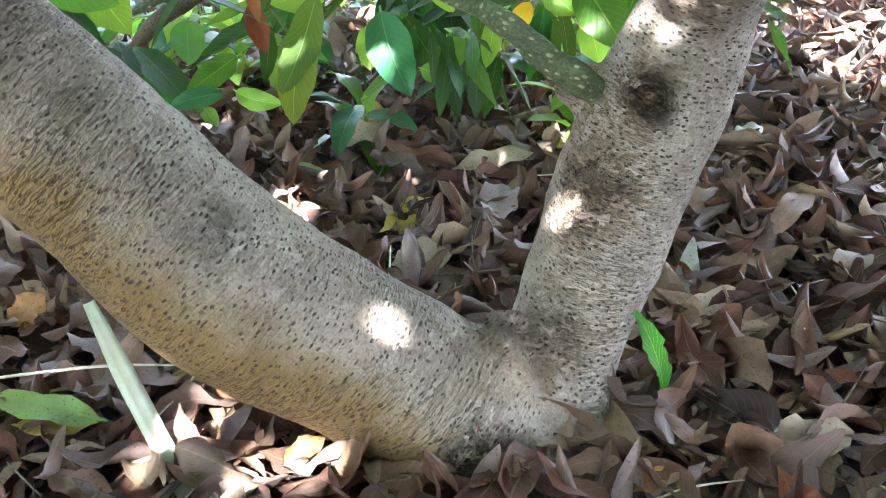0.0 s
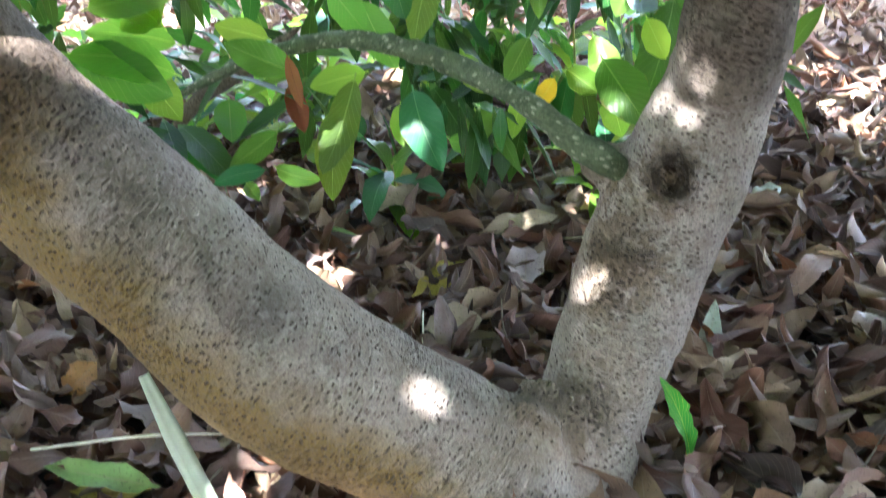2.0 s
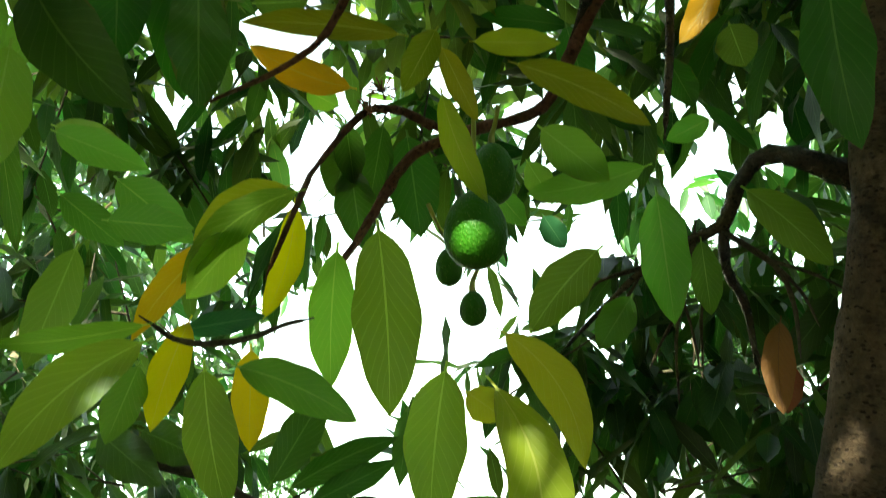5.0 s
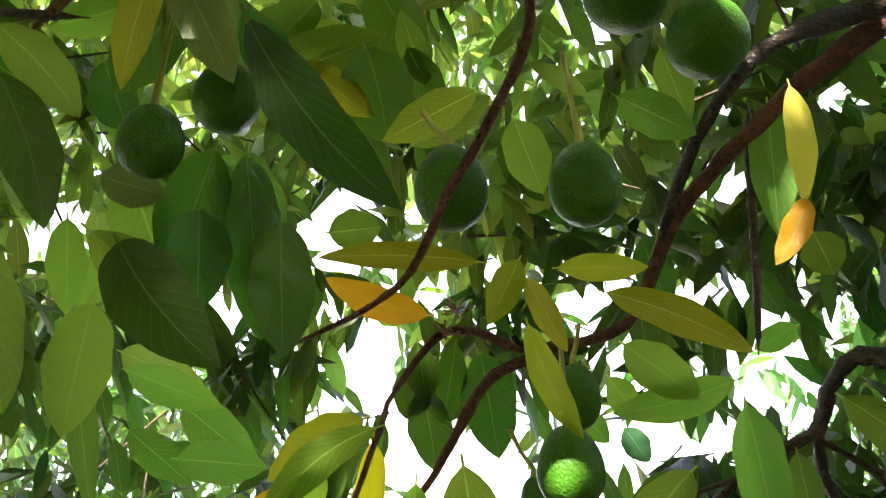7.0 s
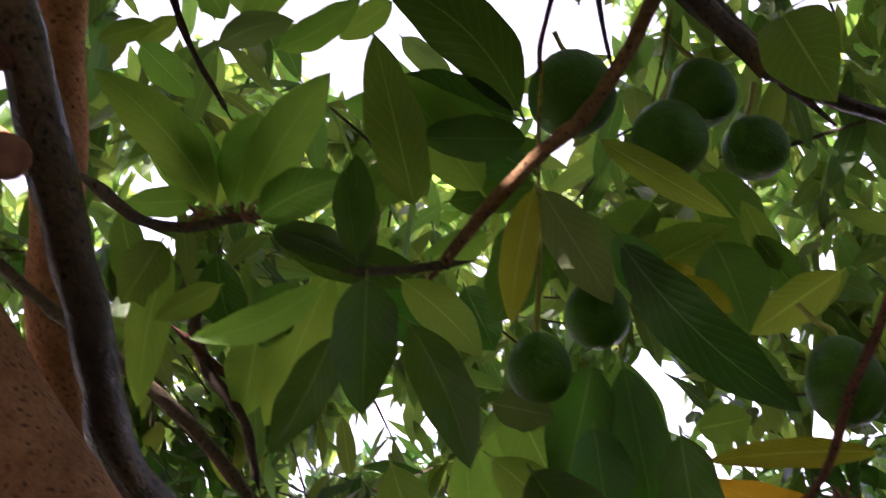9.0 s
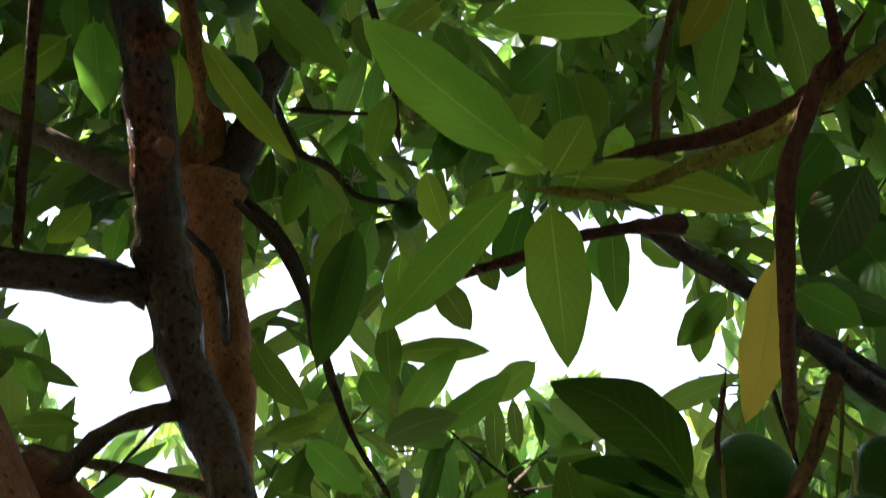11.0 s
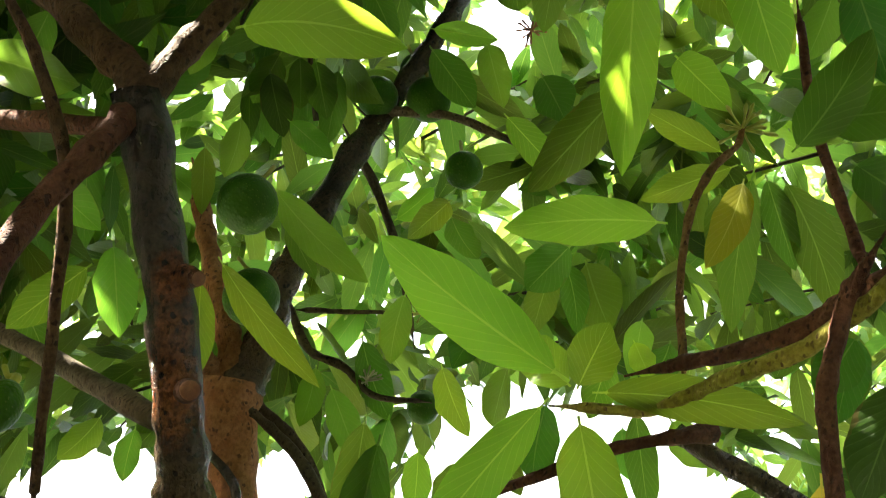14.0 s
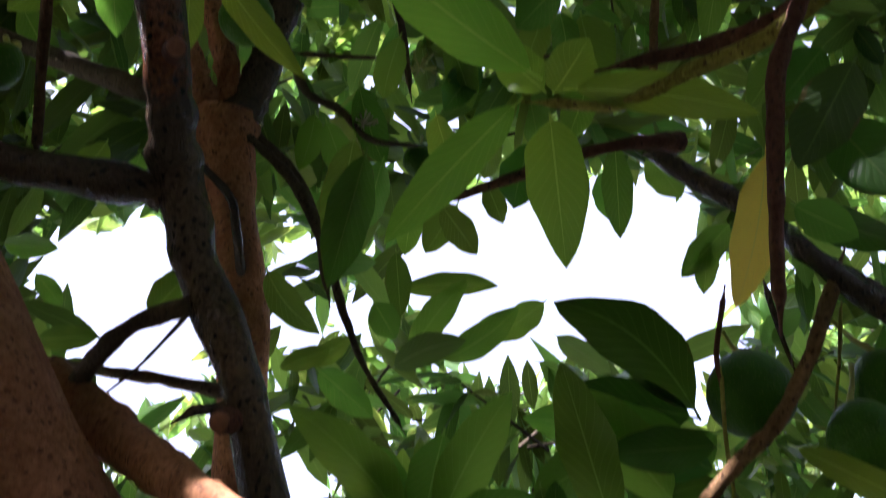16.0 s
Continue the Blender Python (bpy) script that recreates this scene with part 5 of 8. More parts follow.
leaf("dark", (-0.262, 0.493, 1.492), (-0.261, 0.505, 1.382), (0.33, -0.81, -0.48), 0.047, 0.000)
leaf("dark", (-0.329, 0.5, 1.513), (-0.327, 0.506, 1.423), (0.4, -0.77, -0.49), 0.047, 0.000)
leaf("mid", (-0.391, 0.475, 1.433), (-0.405, 0.482, 1.333), (0.5, -0.77, -0.39), 0.045, 0.000)
leaf("mid", (-0.479, 0.688, 1.461), (-0.38, 0.691, 1.415), (0.43, -0.83, -0.37), 0.035, 0.000)
leaf("mid", (-0.459, 0.763, 1.394), (-0.356, 0.748, 1.374), (0.39, -0.87, -0.3), 0.041, 0.000)
leaf("mid", (-0.527, 0.794, 1.44), (-0.46, 0.819, 1.381), (0.44, -0.84, -0.3), 0.037, 0.000)
leaf("yellowlime", (-0.078, 0.75, 1.219), (-0.053, 0.747, 1.022), (0.06, -0.99, -0.08), 0.055, -0.030)
leaf("yellowlime", (-0.069, 0.783, 1.269), (0.005, 0.772, 1.136), (0.01, -0.98, -0.18), 0.042, -0.020)
leaf("yellowlime", (-0.103, 0.81, 1.215), (-0.067, 0.818, 1.188), (0.07, -0.98, -0.17), 0.035, 0.000)
leaf("mid", (0.043, 0.896, 1.377), (-0.04, 0.894, 1.284), (-0.02, -0.97, -0.24), 0.051, 0.005)
leaf("dark", (0.211, 0.581, 1.511), (0.223, 0.607, 1.357), (-0.29, -0.85, -0.43), 0.053, 0.004)
leaf("mid", (0.21, 0.973, 1.462), (0.312, 1.012, 1.371), (-0.24, -0.93, -0.28), 0.050, -0.005)
leaf("mid", (0.098, 0.859, 1.453), (-0.035, 0.852, 1.425), (-0.05, -0.94, -0.35), 0.040, -0.006)
leaf("mid", (0.112, 0.962, 1.464), (0.123, 0.989, 1.306), (-0.12, -0.96, -0.26), 0.056, 0.000)
leaf("mid", (0.169, 1.034, 1.421), (0.177, 1.062, 1.329), (-0.16, -0.96, -0.24), 0.038, 0.000)
leaf("dark", (0.084, 1.043, 1.357), (0.039, 1.057, 1.293), (-0.07, -0.98, -0.2), 0.045, 0.000)
leaf("brown", (0.236, 0.97, 1.306), (0.228, 0.98, 1.199), (-0.23, -0.96, -0.15), 0.036, 0.004)
leaf("dark", (-0.171, 0.91, 1.534), (-0.161, 0.947, 1.414), (0.13, -0.93, -0.35), 0.061, 0.000)
leaf("dark", (-0.236, 0.906, 1.523), (-0.26, 0.922, 1.461), (0.2, -0.91, -0.36), 0.049, 0.000)
leaf("dark", (-0.238, 0.913, 1.498), (-0.23, 0.942, 1.403), (0.19, -0.92, -0.33), 0.049, 0.000)
leaf("mid", (0.176, 0.781, 1.569), (0.19, 0.795, 1.525), (-0.2, -0.87, -0.45), 0.042, 0.000)
leaf("dark", (0.015, 0.806, 1.598), (0.034, 0.831, 1.523), (-0.04, -0.89, -0.46), 0.039, 0.000)
leaf("dark", (0.119, 0.829, 1.561), (0.146, 0.847, 1.509), (-0.15, -0.89, -0.43), 0.033, 0.000)
leaf("mid", (0.172, 0.9, 1.518), (0.121, 0.901, 1.495), (-0.15, -0.91, -0.38), 0.029, 0.000)
leaf("mid", (-0.071, 0.942, 1.462), (-0.04, 0.957, 1.424), (0.03, -0.95, -0.32), 0.030, 0.000)
leaf("teal", (-0.02, 1.051, 1.468), (0.006, 1.067, 1.426), (-0.01, -0.95, -0.3), 0.033, 0.000)
leaf("lime", (-0.309, 0.972, 1.626), (-0.268, 0.983, 1.604), (0.22, -0.88, -0.43), 0.033, 0.000)
leaf("dark", (-0.383, 1.178, 1.141), (-0.23, 1.19, 1.209), (0.23, -0.97, -0.12), 0.040, -0.006)
leaf("dark", (-0.355, 1.18, 1.123), (-0.23, 1.189, 1.18), (0.22, -0.97, -0.1), 0.036, 0.000)
leaf("dark", (-0.363, 1.18, 1.102), (-0.207, 1.16, 1.059), (0.22, -0.97, -0.05), 0.051, 0.010)
leaf("dark", (-0.355, 1.18, 1.091), (-0.277, 1.185, 1.079), (0.24, -0.97, -0.05), 0.039, 0.000)
leaf("dark", (-0.406, 1.177, 1.145), (-0.332, 1.213, 1.283), (0.27, -0.95, -0.15), 0.056, 0.000)
leaf("mid", (-0.218, 1.22, 1.067), (-0.086, 1.229, 1.124), (0.11, -0.99, -0.06), 0.045, -0.008)
leaf("teal", (-0.157, 1.244, 1.015), (-0.087, 1.249, 1.096), (0.08, -1, -0.03), 0.062, 0.000)
leaf("mid", (-0.285, 1.134, 0.991), (-0.231, 1.138, 0.942), (0.2, -0.98, 0.04), 0.040, 0.000)
leaf("mid", (-0.116, 1.166, 0.943), (-0.194, 1.16, 0.936), (0.12, -0.99, 0.06), 0.034, 0.000)
leaf("lime", (-0.052, 0.9, 1.03), (-0.088, 0.897, 0.938), (0.06, -1, 0.04), 0.033, 0.000)
leaf("teal", (-0.463, 1.002, 1.124), (-0.481, 0.94, 0.939), (0.41, -0.91, -0.01), 0.054, 0.000)
leaf("dark", (-0.412, 1.026, 1.119), (-0.402, 0.975, 0.911), (0.35, -0.94, 0), 0.064, 0.000)
leaf("dark", (-0.36, 1.029, 1.02), (-0.345, 0.979, 0.832), (0.31, -0.95, 0.08), 0.050, 0.000)
leaf("mid", (-0.432, 1.003, 0.898), (-0.461, 0.97, 0.746), (0.38, -0.91, 0.17), 0.054, 0.000)
leaf("dark", (-0.315, 1.032, 0.935), (-0.318, 1.011, 0.83), (0.27, -0.95, 0.12), 0.056, 0.000)
leaf("mid", (-0.294, 1.053, 0.846), (-0.244, 1.035, 0.718), (0.22, -0.95, 0.21), 0.061, 0.000)
leaf("mid", (-0.288, 1.083, 0.807), (-0.227, 1.087, 0.752), (0.21, -0.96, 0.2), 0.038, 0.000)
leaf("dark", (-0.549, 0.915, 0.896), (-0.487, 0.919, 0.908), (0.46, -0.88, 0.11), 0.050, 0.000)
leaf("dark", (-0.5, 0.97, 1.209), (-0.405, 0.926, 1.169), (0.4, -0.9, -0.15), 0.045, 0.000)
leaf("dark", (-0.549, 0.967, 1.209), (-0.447, 0.923, 1.14), (0.43, -0.89, -0.14), 0.051, 0.000)
leaf("dark", (-0.543, 1.017, 1.106), (-0.589, 1.013, 0.976), (0.46, -0.89, -0.02), 0.049, 0.000)
leaf("bluesheen", (-0.19, 1.34, 0.821), (-0.261, 1.335, 0.776), (0.15, -0.98, 0.15), 0.057, 0.000)
leaf("red", (-0.253, 1.385, 0.7), (-0.181, 1.391, 0.712), (0.14, -0.97, 0.21), 0.048, 0.000)
leaf("yellowlime", (0.055, 1.258, 0.855), (0.031, 1.235, 0.69), (-0.04, -0.98, 0.19), 0.036, -0.008)
leaf("lime", (0.008, 1.254, 0.871), (-0.01, 1.232, 0.702), (-0.01, -0.98, 0.18), 0.036, 0.000)
leaf("lime", (-0.061, 1.249, 0.856), (-0.076, 1.248, 0.775), (0.04, -0.99, 0.15), 0.050, 0.000)
leaf("mid", (0.201, 1.368, 0.85), (0.296, 1.374, 0.75), (-0.18, -0.97, 0.15), 0.071, 0.000)
leaf("mid", (0.11, 1.362, 0.959), (0.168, 1.366, 0.876), (-0.11, -0.99, 0.07), 0.054, 0.000)
leaf("mid", (0.227, 1.421, 1.008), (0.166, 1.416, 0.888), (-0.14, -0.99, 0.05), 0.064, 0.000)
leaf("mid", (0.278, 1.424, 0.904), (0.329, 1.427, 0.835), (-0.21, -0.97, 0.1), 0.048, 0.000)
leaf("mid", (-0.181, 1.341, 0.894), (-0.098, 1.347, 0.844), (0.09, -0.99, 0.11), 0.054, 0.000)
leaf("mid", (0.136, 1.365, 1.109), (0.119, 1.363, 1.043), (-0.1, -0.99, -0.04), 0.047, 0.000)
leaf("brown", (0.268, 1.125, 1.284), (0.267, 1.124, 1.215), (-0.23, -0.96, -0.19), 0.045, 0.000)
leaf("yellowlime", (0.009, 1.329, 0.88), (-0.017, 1.25, 0.692), (-0.02, -0.99, 0.13), 0.037, -0.006)
leaf("yellowlime", (0.057, 1.314, 0.825), (0.046, 1.245, 0.669), (-0.06, -0.99, 0.16), 0.030, 0.000)
leaf("lime", (-0.063, 1.318, 0.851), (-0.072, 1.289, 0.759), (0.03, -0.99, 0.12), 0.052, 0.000)
leaf("mid", (-0.496, 1.106, 0.889), (-0.505, 1.03, 0.745), (0.38, -0.91, 0.12), 0.050, 0.000)
leaf("mid", (-0.366, 1.199, 0.837), (-0.315, 1.132, 0.714), (0.25, -0.96, 0.15), 0.062, 0.000)
leaf("mid", (-0.31, 1.235, 0.778), (-0.241, 1.219, 0.718), (0.19, -0.97, 0.16), 0.043, 0.000)
leaf("lime", (-0.206, 1.448, 0.472), (-0.22, 1.323, 0.343), (0.15, -0.95, 0.29), 0.062, 0.007)
leaf("teal", (-0.1, 1.506, 0.475), (-0.049, 1.4, 0.36), (0.05, -0.96, 0.28), 0.071, 0.007)
leaf("lime", (-0.332, 1.444, 0.358), (-0.245, 1.396, 0.352), (0.19, -0.93, 0.31), 0.034, 0.007)
leaf("teal", (-0.341, 1.442, 0.352), (-0.428, 1.411, 0.338), (0.25, -0.92, 0.31), 0.033, 0.005)
leaf("mid", (-0.433, 1.598, 0.434), (-0.415, 1.511, 0.377), (0.25, -0.93, 0.26), 0.058, 0.000)
leaf("mid", (-0.342, 1.569, 0.379), (-0.419, 1.49, 0.336), (0.23, -0.93, 0.29), 0.045, 0.000)
leaf("lime", (-0.49, 1.567, 0.375), (-0.44, 1.544, 0.333), (0.27, -0.92, 0.28), 0.041, 0.000)
leaf("lime", (-0.12, 1.494, 0.451), (-0.115, 1.458, 0.384), (0.08, -0.96, 0.27), 0.040, 0.000)
leaf("redbrown", (-0.306, 1.51, 0.483), (-0.277, 1.451, 0.413), (0.19, -0.95, 0.25), 0.036, 0.000)
leaf("lime", (0.229, 1.5, 0.463), (0.248, 1.464, 0.394), (-0.15, -0.95, 0.26), 0.052, 0.000)
leaf("lime", (-0.491, 1.323, 0.557), (-0.421, 1.267, 0.493), (0.32, -0.92, 0.22), 0.057, 0.000)
leaf("lime", (-0.168, 1.468, 0.51), (-0.259, 1.427, 0.496), (0.14, -0.96, 0.22), 0.048, 0.000)
leaf("teal", (-0.22, 1.634, 0.395), (-0.205, 1.606, 0.343), (0.13, -0.95, 0.27), 0.042, 0.000)
leaf("mid", (0.006, 1.683, 0.382), (0.028, 1.655, 0.328), (-0.01, -0.96, 0.28), 0.057, 0.000)
leaf("yellow", (0.149, 1.611, 0.459), (0.115, 1.584, 0.409), (-0.08, -0.97, 0.24), 0.035, 0.000)
leaf("lime", (0.097, 1.702, 0.418), (0.077, 1.655, 0.328), (-0.05, -0.96, 0.26), 0.038, 0.000)
leaf("mid", (-0.308, 1.657, 0.333), (-0.269, 1.588, 0.309), (0.17, -0.94, 0.3), 0.043, 0.000)
leaf("mid", (-0.046, 1.704, 0.314), (0.017, 1.694, 0.295), (0.01, -0.95, 0.3), 0.039, 0.000)
leaf("lime", (-0.391, 1.479, 0.316), (-0.356, 1.417, 0.305), (0.24, -0.91, 0.33), 0.025, 0.000)
leaf("lime", (-0.397, 1.216, 0.571), (-0.537, 1.187, 0.609), (0.32, -0.9, 0.28), 0.059, 0.011)
leaf("lime", (-0.408, 1.272, 0.601), (-0.542, 1.271, 0.621), (0.31, -0.91, 0.26), 0.047, 0.007)
leaf("lime", (-0.427, 1.276, 0.621), (-0.53, 1.262, 0.678), (0.31, -0.92, 0.23), 0.046, 0.013)
leaf("redbrown", (-0.264, 1.276, 0.588), (-0.245, 1.262, 0.511), (0.16, -0.94, 0.31), 0.020, 0.000)
leaf("bluesheen", (0.146, 1.442, 0.815), (0.16, 1.429, 0.749), (-0.12, -0.98, 0.14), 0.033, 0.000)
leaf("lime", (0.174, 1.377, 0.74), (0.188, 1.362, 0.663), (-0.14, -0.97, 0.19), 0.048, 0.000)
leaf("bluesheen", (0.228, 1.412, 0.647), (0.278, 1.408, 0.616), (-0.18, -0.96, 0.23), 0.042, 0.000)
leaf("lime", (0.251, 1.355, 0.616), (0.283, 1.345, 0.554), (-0.19, -0.94, 0.27), 0.040, 0.000)
leaf("mid", (0.193, 1.391, 0.551), (0.269, 1.373, 0.443), (-0.16, -0.93, 0.32), 0.075, 0.000)
leaf("lime", (0.145, 1.434, 0.521), (0.2, 1.428, 0.481), (-0.12, -0.94, 0.31), 0.043, 0.000)
leaf("lime", (-0.302, 1.376, 0.584), (-0.387, 1.377, 0.607), (0.21, -0.94, 0.26), 0.042, 0.000)
leaf("mid", (-0.305, 1.165, 0.807), (-0.25, 1.124, 0.742), (0.2, -0.96, 0.17), 0.055, 0.000)
leaf("pale", (-0.537, 1.282, 0.678), (-0.444, 1.29, 0.695), (0.32, -0.92, 0.21), 0.033, 0.000)
leaf("mid", (-0.217, 1.395, 0.662), (-0.159, 1.383, 0.589), (0.11, -0.96, 0.24), 0.050, 0.000)
leaf("mid", (-0.171, 1.422, 0.784), (-0.069, 1.428, 0.791), (0.06, -0.99, 0.13), 0.058, 0.000)
leaf("mid", (-0.116, 1.302, 0.938), (-0.211, 1.294, 0.919), (0.1, -0.99, 0.04), 0.037, 0.000)
leaf("mid", (0.222, 1.416, 0.925), (0.334, 1.401, 0.826), (-0.2, -0.98, 0.07), 0.072, 0.000)
leaf("mid", (0.196, 1.398, 0.841), (0.312, 1.381, 0.729), (-0.19, -0.97, 0.14), 0.074, 0.000)
leaf("dark", (-0.127, 1.406, 0.696), (-0.101, 1.389, 0.608), (0.06, -0.97, 0.22), 0.050, 0.000)
leaf("lime", (-0.021, 1.432, 0.549), (0.016, 1.421, 0.485), (-0.01, -0.95, 0.3), 0.039, 0.000)
leaf("mid", (0.094, 1.491, 0.561), (0.055, 1.474, 0.487), (-0.06, -0.96, 0.29), 0.041, 0.000)
leaf("mid", (-0.488, 1.252, 0.516), (-0.53, 1.239, 0.459), (0.33, -0.88, 0.34), 0.039, 0.000)
leaf("mid", (-0.528, -0.335, 1.947), (-0.456, -0.276, 1.896), (0.49, 0, -0.87), 0.035, 0.000)
leaf("mid", (-0.581, -0.236, 1.985), (-0.546, -0.182, 1.935), (0.53, -0.12, -0.84), 0.033, 0.000)
leaf("mid", (-0.603, -0.233, 1.917), (-0.556, -0.214, 1.924), (0.57, -0.11, -0.81), 0.031, 0.000)
leaf("mid", (-0.339, 0.188, 2.196), (-0.388, 0.214, 2.137), (0.16, -0.58, -0.80), 0.036, 0.000)
leaf("mid", (-0.332, 0.212, 2.242), (-0.353, 0.256, 2.158), (0.35, -0.58, -0.73), 0.033, -0.004)
leaf("mid", (-0.314, 0.235, 2.256), (-0.338, 0.334, 2.248), (0.44, -0.61, -0.65), 0.065, -0.000)
leaf("mid", (-0.276, 0.245, 2.112), (-0.310, 0.261, 2.050), (0.48, -0.67, -0.56), 0.030, 0.001)
leaf("mid", (-0.257, 0.243, 2.054), (-0.297, 0.271, 2.048), (0.32, -0.54, -0.78), 0.034, -0.003)
leaf("dark", (-0.400, 0.253, 2.076), (-0.436, 0.267, 1.989), (0.43, -0.72, -0.55), 0.045, 0.003)
leaf("mid", (-0.356, 0.337, 2.089), (-0.379, 0.390, 2.064), (0.18, -0.57, -0.80), 0.029, 0.003)
leaf("mid", (-0.461, -0.111, 2.385), (-0.521, -0.048, 2.399), (0.01, -0.43, -0.90), 0.028, 0.003)
leaf("mid", (-0.434, -0.091, 2.357), (-0.511, -0.019, 2.365), (0.40, -0.40, -0.82), 0.033, -0.001)
leaf("dark", (-0.251, 0.057, 2.380), (-0.254, 0.112, 2.347), (0.26, -0.50, -0.83), 0.051, -0.001)
leaf("lime", (-0.501, 0.109, 2.361), (-0.444, 0.114, 2.397), (0.64, -0.02, -0.77), 0.032, 0.004)
leaf("mid", (-0.427, 0.125, 2.321), (-0.418, 0.168, 2.264), (0.64, -0.15, -0.76), 0.040, 0.003)
leaf("mid", (-0.457, -0.131, 2.337), (-0.497, -0.080, 2.336), (0.49, -0.13, -0.86), 0.034, -0.002)
leaf("mid", (-0.484, 0.118, 2.190), (-0.520, 0.142, 2.109), (0.62, -0.66, -0.42), 0.034, 0.003)
leaf("mid", (-0.452, 0.160, 2.216), (-0.462, 0.229, 2.161), (0.28, -0.55, -0.78), 0.038, -0.003)
leaf("dark", (-0.437, 0.209, 2.217), (-0.485, 0.207, 2.145), (-0.03, -0.40, -0.92), 0.040, 0.001)
leaf("mid", (-0.566, 0.144, 2.202), (-0.599, 0.245, 2.175), (0.45, -0.13, -0.88), 0.041, 0.004)
leaf("lime", (-0.514, 0.229, 2.202), (-0.511, 0.277, 2.117), (0.01, -0.73, -0.69), 0.037, 0.001)
leaf("mid", (-0.643, 0.155, 2.219), (-0.695, 0.195, 2.181), (0.17, -0.22, -0.96), 0.034, -0.003)
leaf("mid", (-0.581, 0.222, 2.150), (-0.650, 0.285, 2.129), (0.39, -0.63, -0.68), 0.040, 0.003)
leaf("mid", (-0.529, 0.305, 2.117), (-0.592, 0.328, 2.086), (0.60, -0.71, -0.38), 0.040, 0.001)
leaf("lime", (-0.590, 0.291, 2.164), (-0.628, 0.334, 2.112), (0.48, -0.63, -0.61), 0.036, -0.001)
leaf("mid", (-0.457, 0.288, 2.223), (-0.522, 0.351, 2.215), (0.28, -0.76, -0.59), 0.038, 0.000)
leaf("mid", (-0.517, -0.224, 2.383), (-0.584, -0.180, 2.362), (0.37, -0.01, -0.93), 0.036, -0.004)
leaf("dark", (-0.492, -0.139, 2.327), (-0.526, -0.069, 2.314), (0.55, -0.36, -0.75), 0.037, -0.000)
leaf("mid", (-0.544, -0.120, 2.304), (-0.606, -0.075, 2.294), (0.18, -0.18, -0.97), 0.033, -0.004)
leaf("mid", (-0.578, -0.326, 2.201), (-0.634, -0.294, 2.143), (0.54, -0.14, -0.83), 0.035, -0.000)
leaf("mid", (-0.718, -0.160, 2.039), (-0.720, -0.093, 1.995), (0.66, -0.34, -0.68), 0.032, -0.001)
leaf("lime", (-0.781, 0.002, 2.069), (-0.843, 0.009, 2.049), (0.69, -0.15, -0.71), 0.033, -0.004)
leaf("mid", (-0.763, 0.033, 2.070), (-0.776, 0.050, 2.011), (0.45, -0.61, -0.65), 0.027, 0.002)
leaf("mid", (-0.353, -0.148, 2.366), (-0.370, -0.071, 2.367), (0.11, -0.47, -0.88), 0.033, -0.003)
leaf("dark", (-0.375, -0.179, 2.417), (-0.400, -0.099, 2.392), (-0.03, -0.36, -0.93), 0.038, 0.003)
leaf("mid", (-0.145, 0.160, 2.118), (-0.189, 0.255, 2.100), (-0.16, -0.76, -0.63), 0.040, -0.000)
leaf("mid", (-0.129, 0.278, 2.036), (-0.190, 0.286, 1.987), (0.21, -0.73, -0.65), 0.037, 0.002)
leaf("dark", (-0.106, 0.305, 2.012), (-0.165, 0.372, 1.992), (0.18, -0.68, -0.71), 0.040, 0.001)
leaf("lime", (-0.030, 0.005, 2.130), (-0.036, 0.063, 2.083), (-0.28, -0.51, -0.81), 0.035, 0.002)
leaf("mid", (0.027, 0.063, 2.151), (-0.023, 0.099, 2.133), (0.11, -0.52, -0.85), 0.034, -0.001)
leaf("teal", (-0.436, 0.949, 1.112), (-0.486, 0.944, 0.914), (0.67, -0.67, 0.33), 0.074, 0.002)
leaf("dark", (-0.414, 0.998, 1.129), (-0.458, 1.033, 0.919), (0.45, -0.84, 0.31), 0.091, -0.004)
leaf("dark", (-0.491, 1.017, 1.059), (-0.555, 1.029, 0.891), (0.34, -0.93, 0.17), 0.064, -0.003)
leaf("dark", (-0.386, 0.995, 1.007), (-0.429, 0.969, 0.797), (0.12, -0.89, 0.43), 0.062, -0.004)
leaf("dark", (-0.362, 1.045, 1.026), (-0.386, 1.053, 0.825), (0.38, -0.90, 0.22), 0.068, -0.003)
leaf("mid", (-0.419, 0.958, 0.903), (-0.441, 0.881, 0.745), (0.49, -0.87, 0.09), 0.059, -0.004)
leaf("mid", (-0.323, 1.012, 1.074), (-0.288, 1.072, 0.927), (0.15, -0.96, 0.26), 0.068, 0.003)
leaf("mid", (-0.280, 1.057, 0.996), (-0.226, 1.085, 0.939), (0.46, -0.77, 0.45), 0.043, -0.002)
leaf("dark", (-0.324, 1.014, 0.942), (-0.318, 1.041, 0.806), (0.14, -0.99, 0.01), 0.062, -0.002)
leaf("lime", (-0.396, 1.028, 0.876), (-0.359, 0.971, 0.747), (0.27, -0.91, 0.31), 0.038, -0.002)
leaf("mid", (-0.313, 1.030, 0.856), (-0.277, 0.993, 0.708), (0.42, -0.88, 0.19), 0.067, -0.002)
leaf("mid", (-0.277, 1.075, 0.822), (-0.230, 1.070, 0.752), (-0.18, -0.98, -0.01), 0.046, 0.002)
leaf("dark", (-0.370, 1.060, 0.907), (-0.346, 1.070, 0.745), (-0.07, -0.96, 0.26), 0.051, 0.003)
leaf("mid", (-0.523, 0.855, 0.908), (-0.474, 0.889, 0.904), (0.11, -0.89, 0.44), 0.075, -0.004)
leaf("mid", (-0.361, 1.028, 1.120), (-0.275, 1.027, 1.024), (0.65, -0.76, -0.03), 0.061, 0.002)
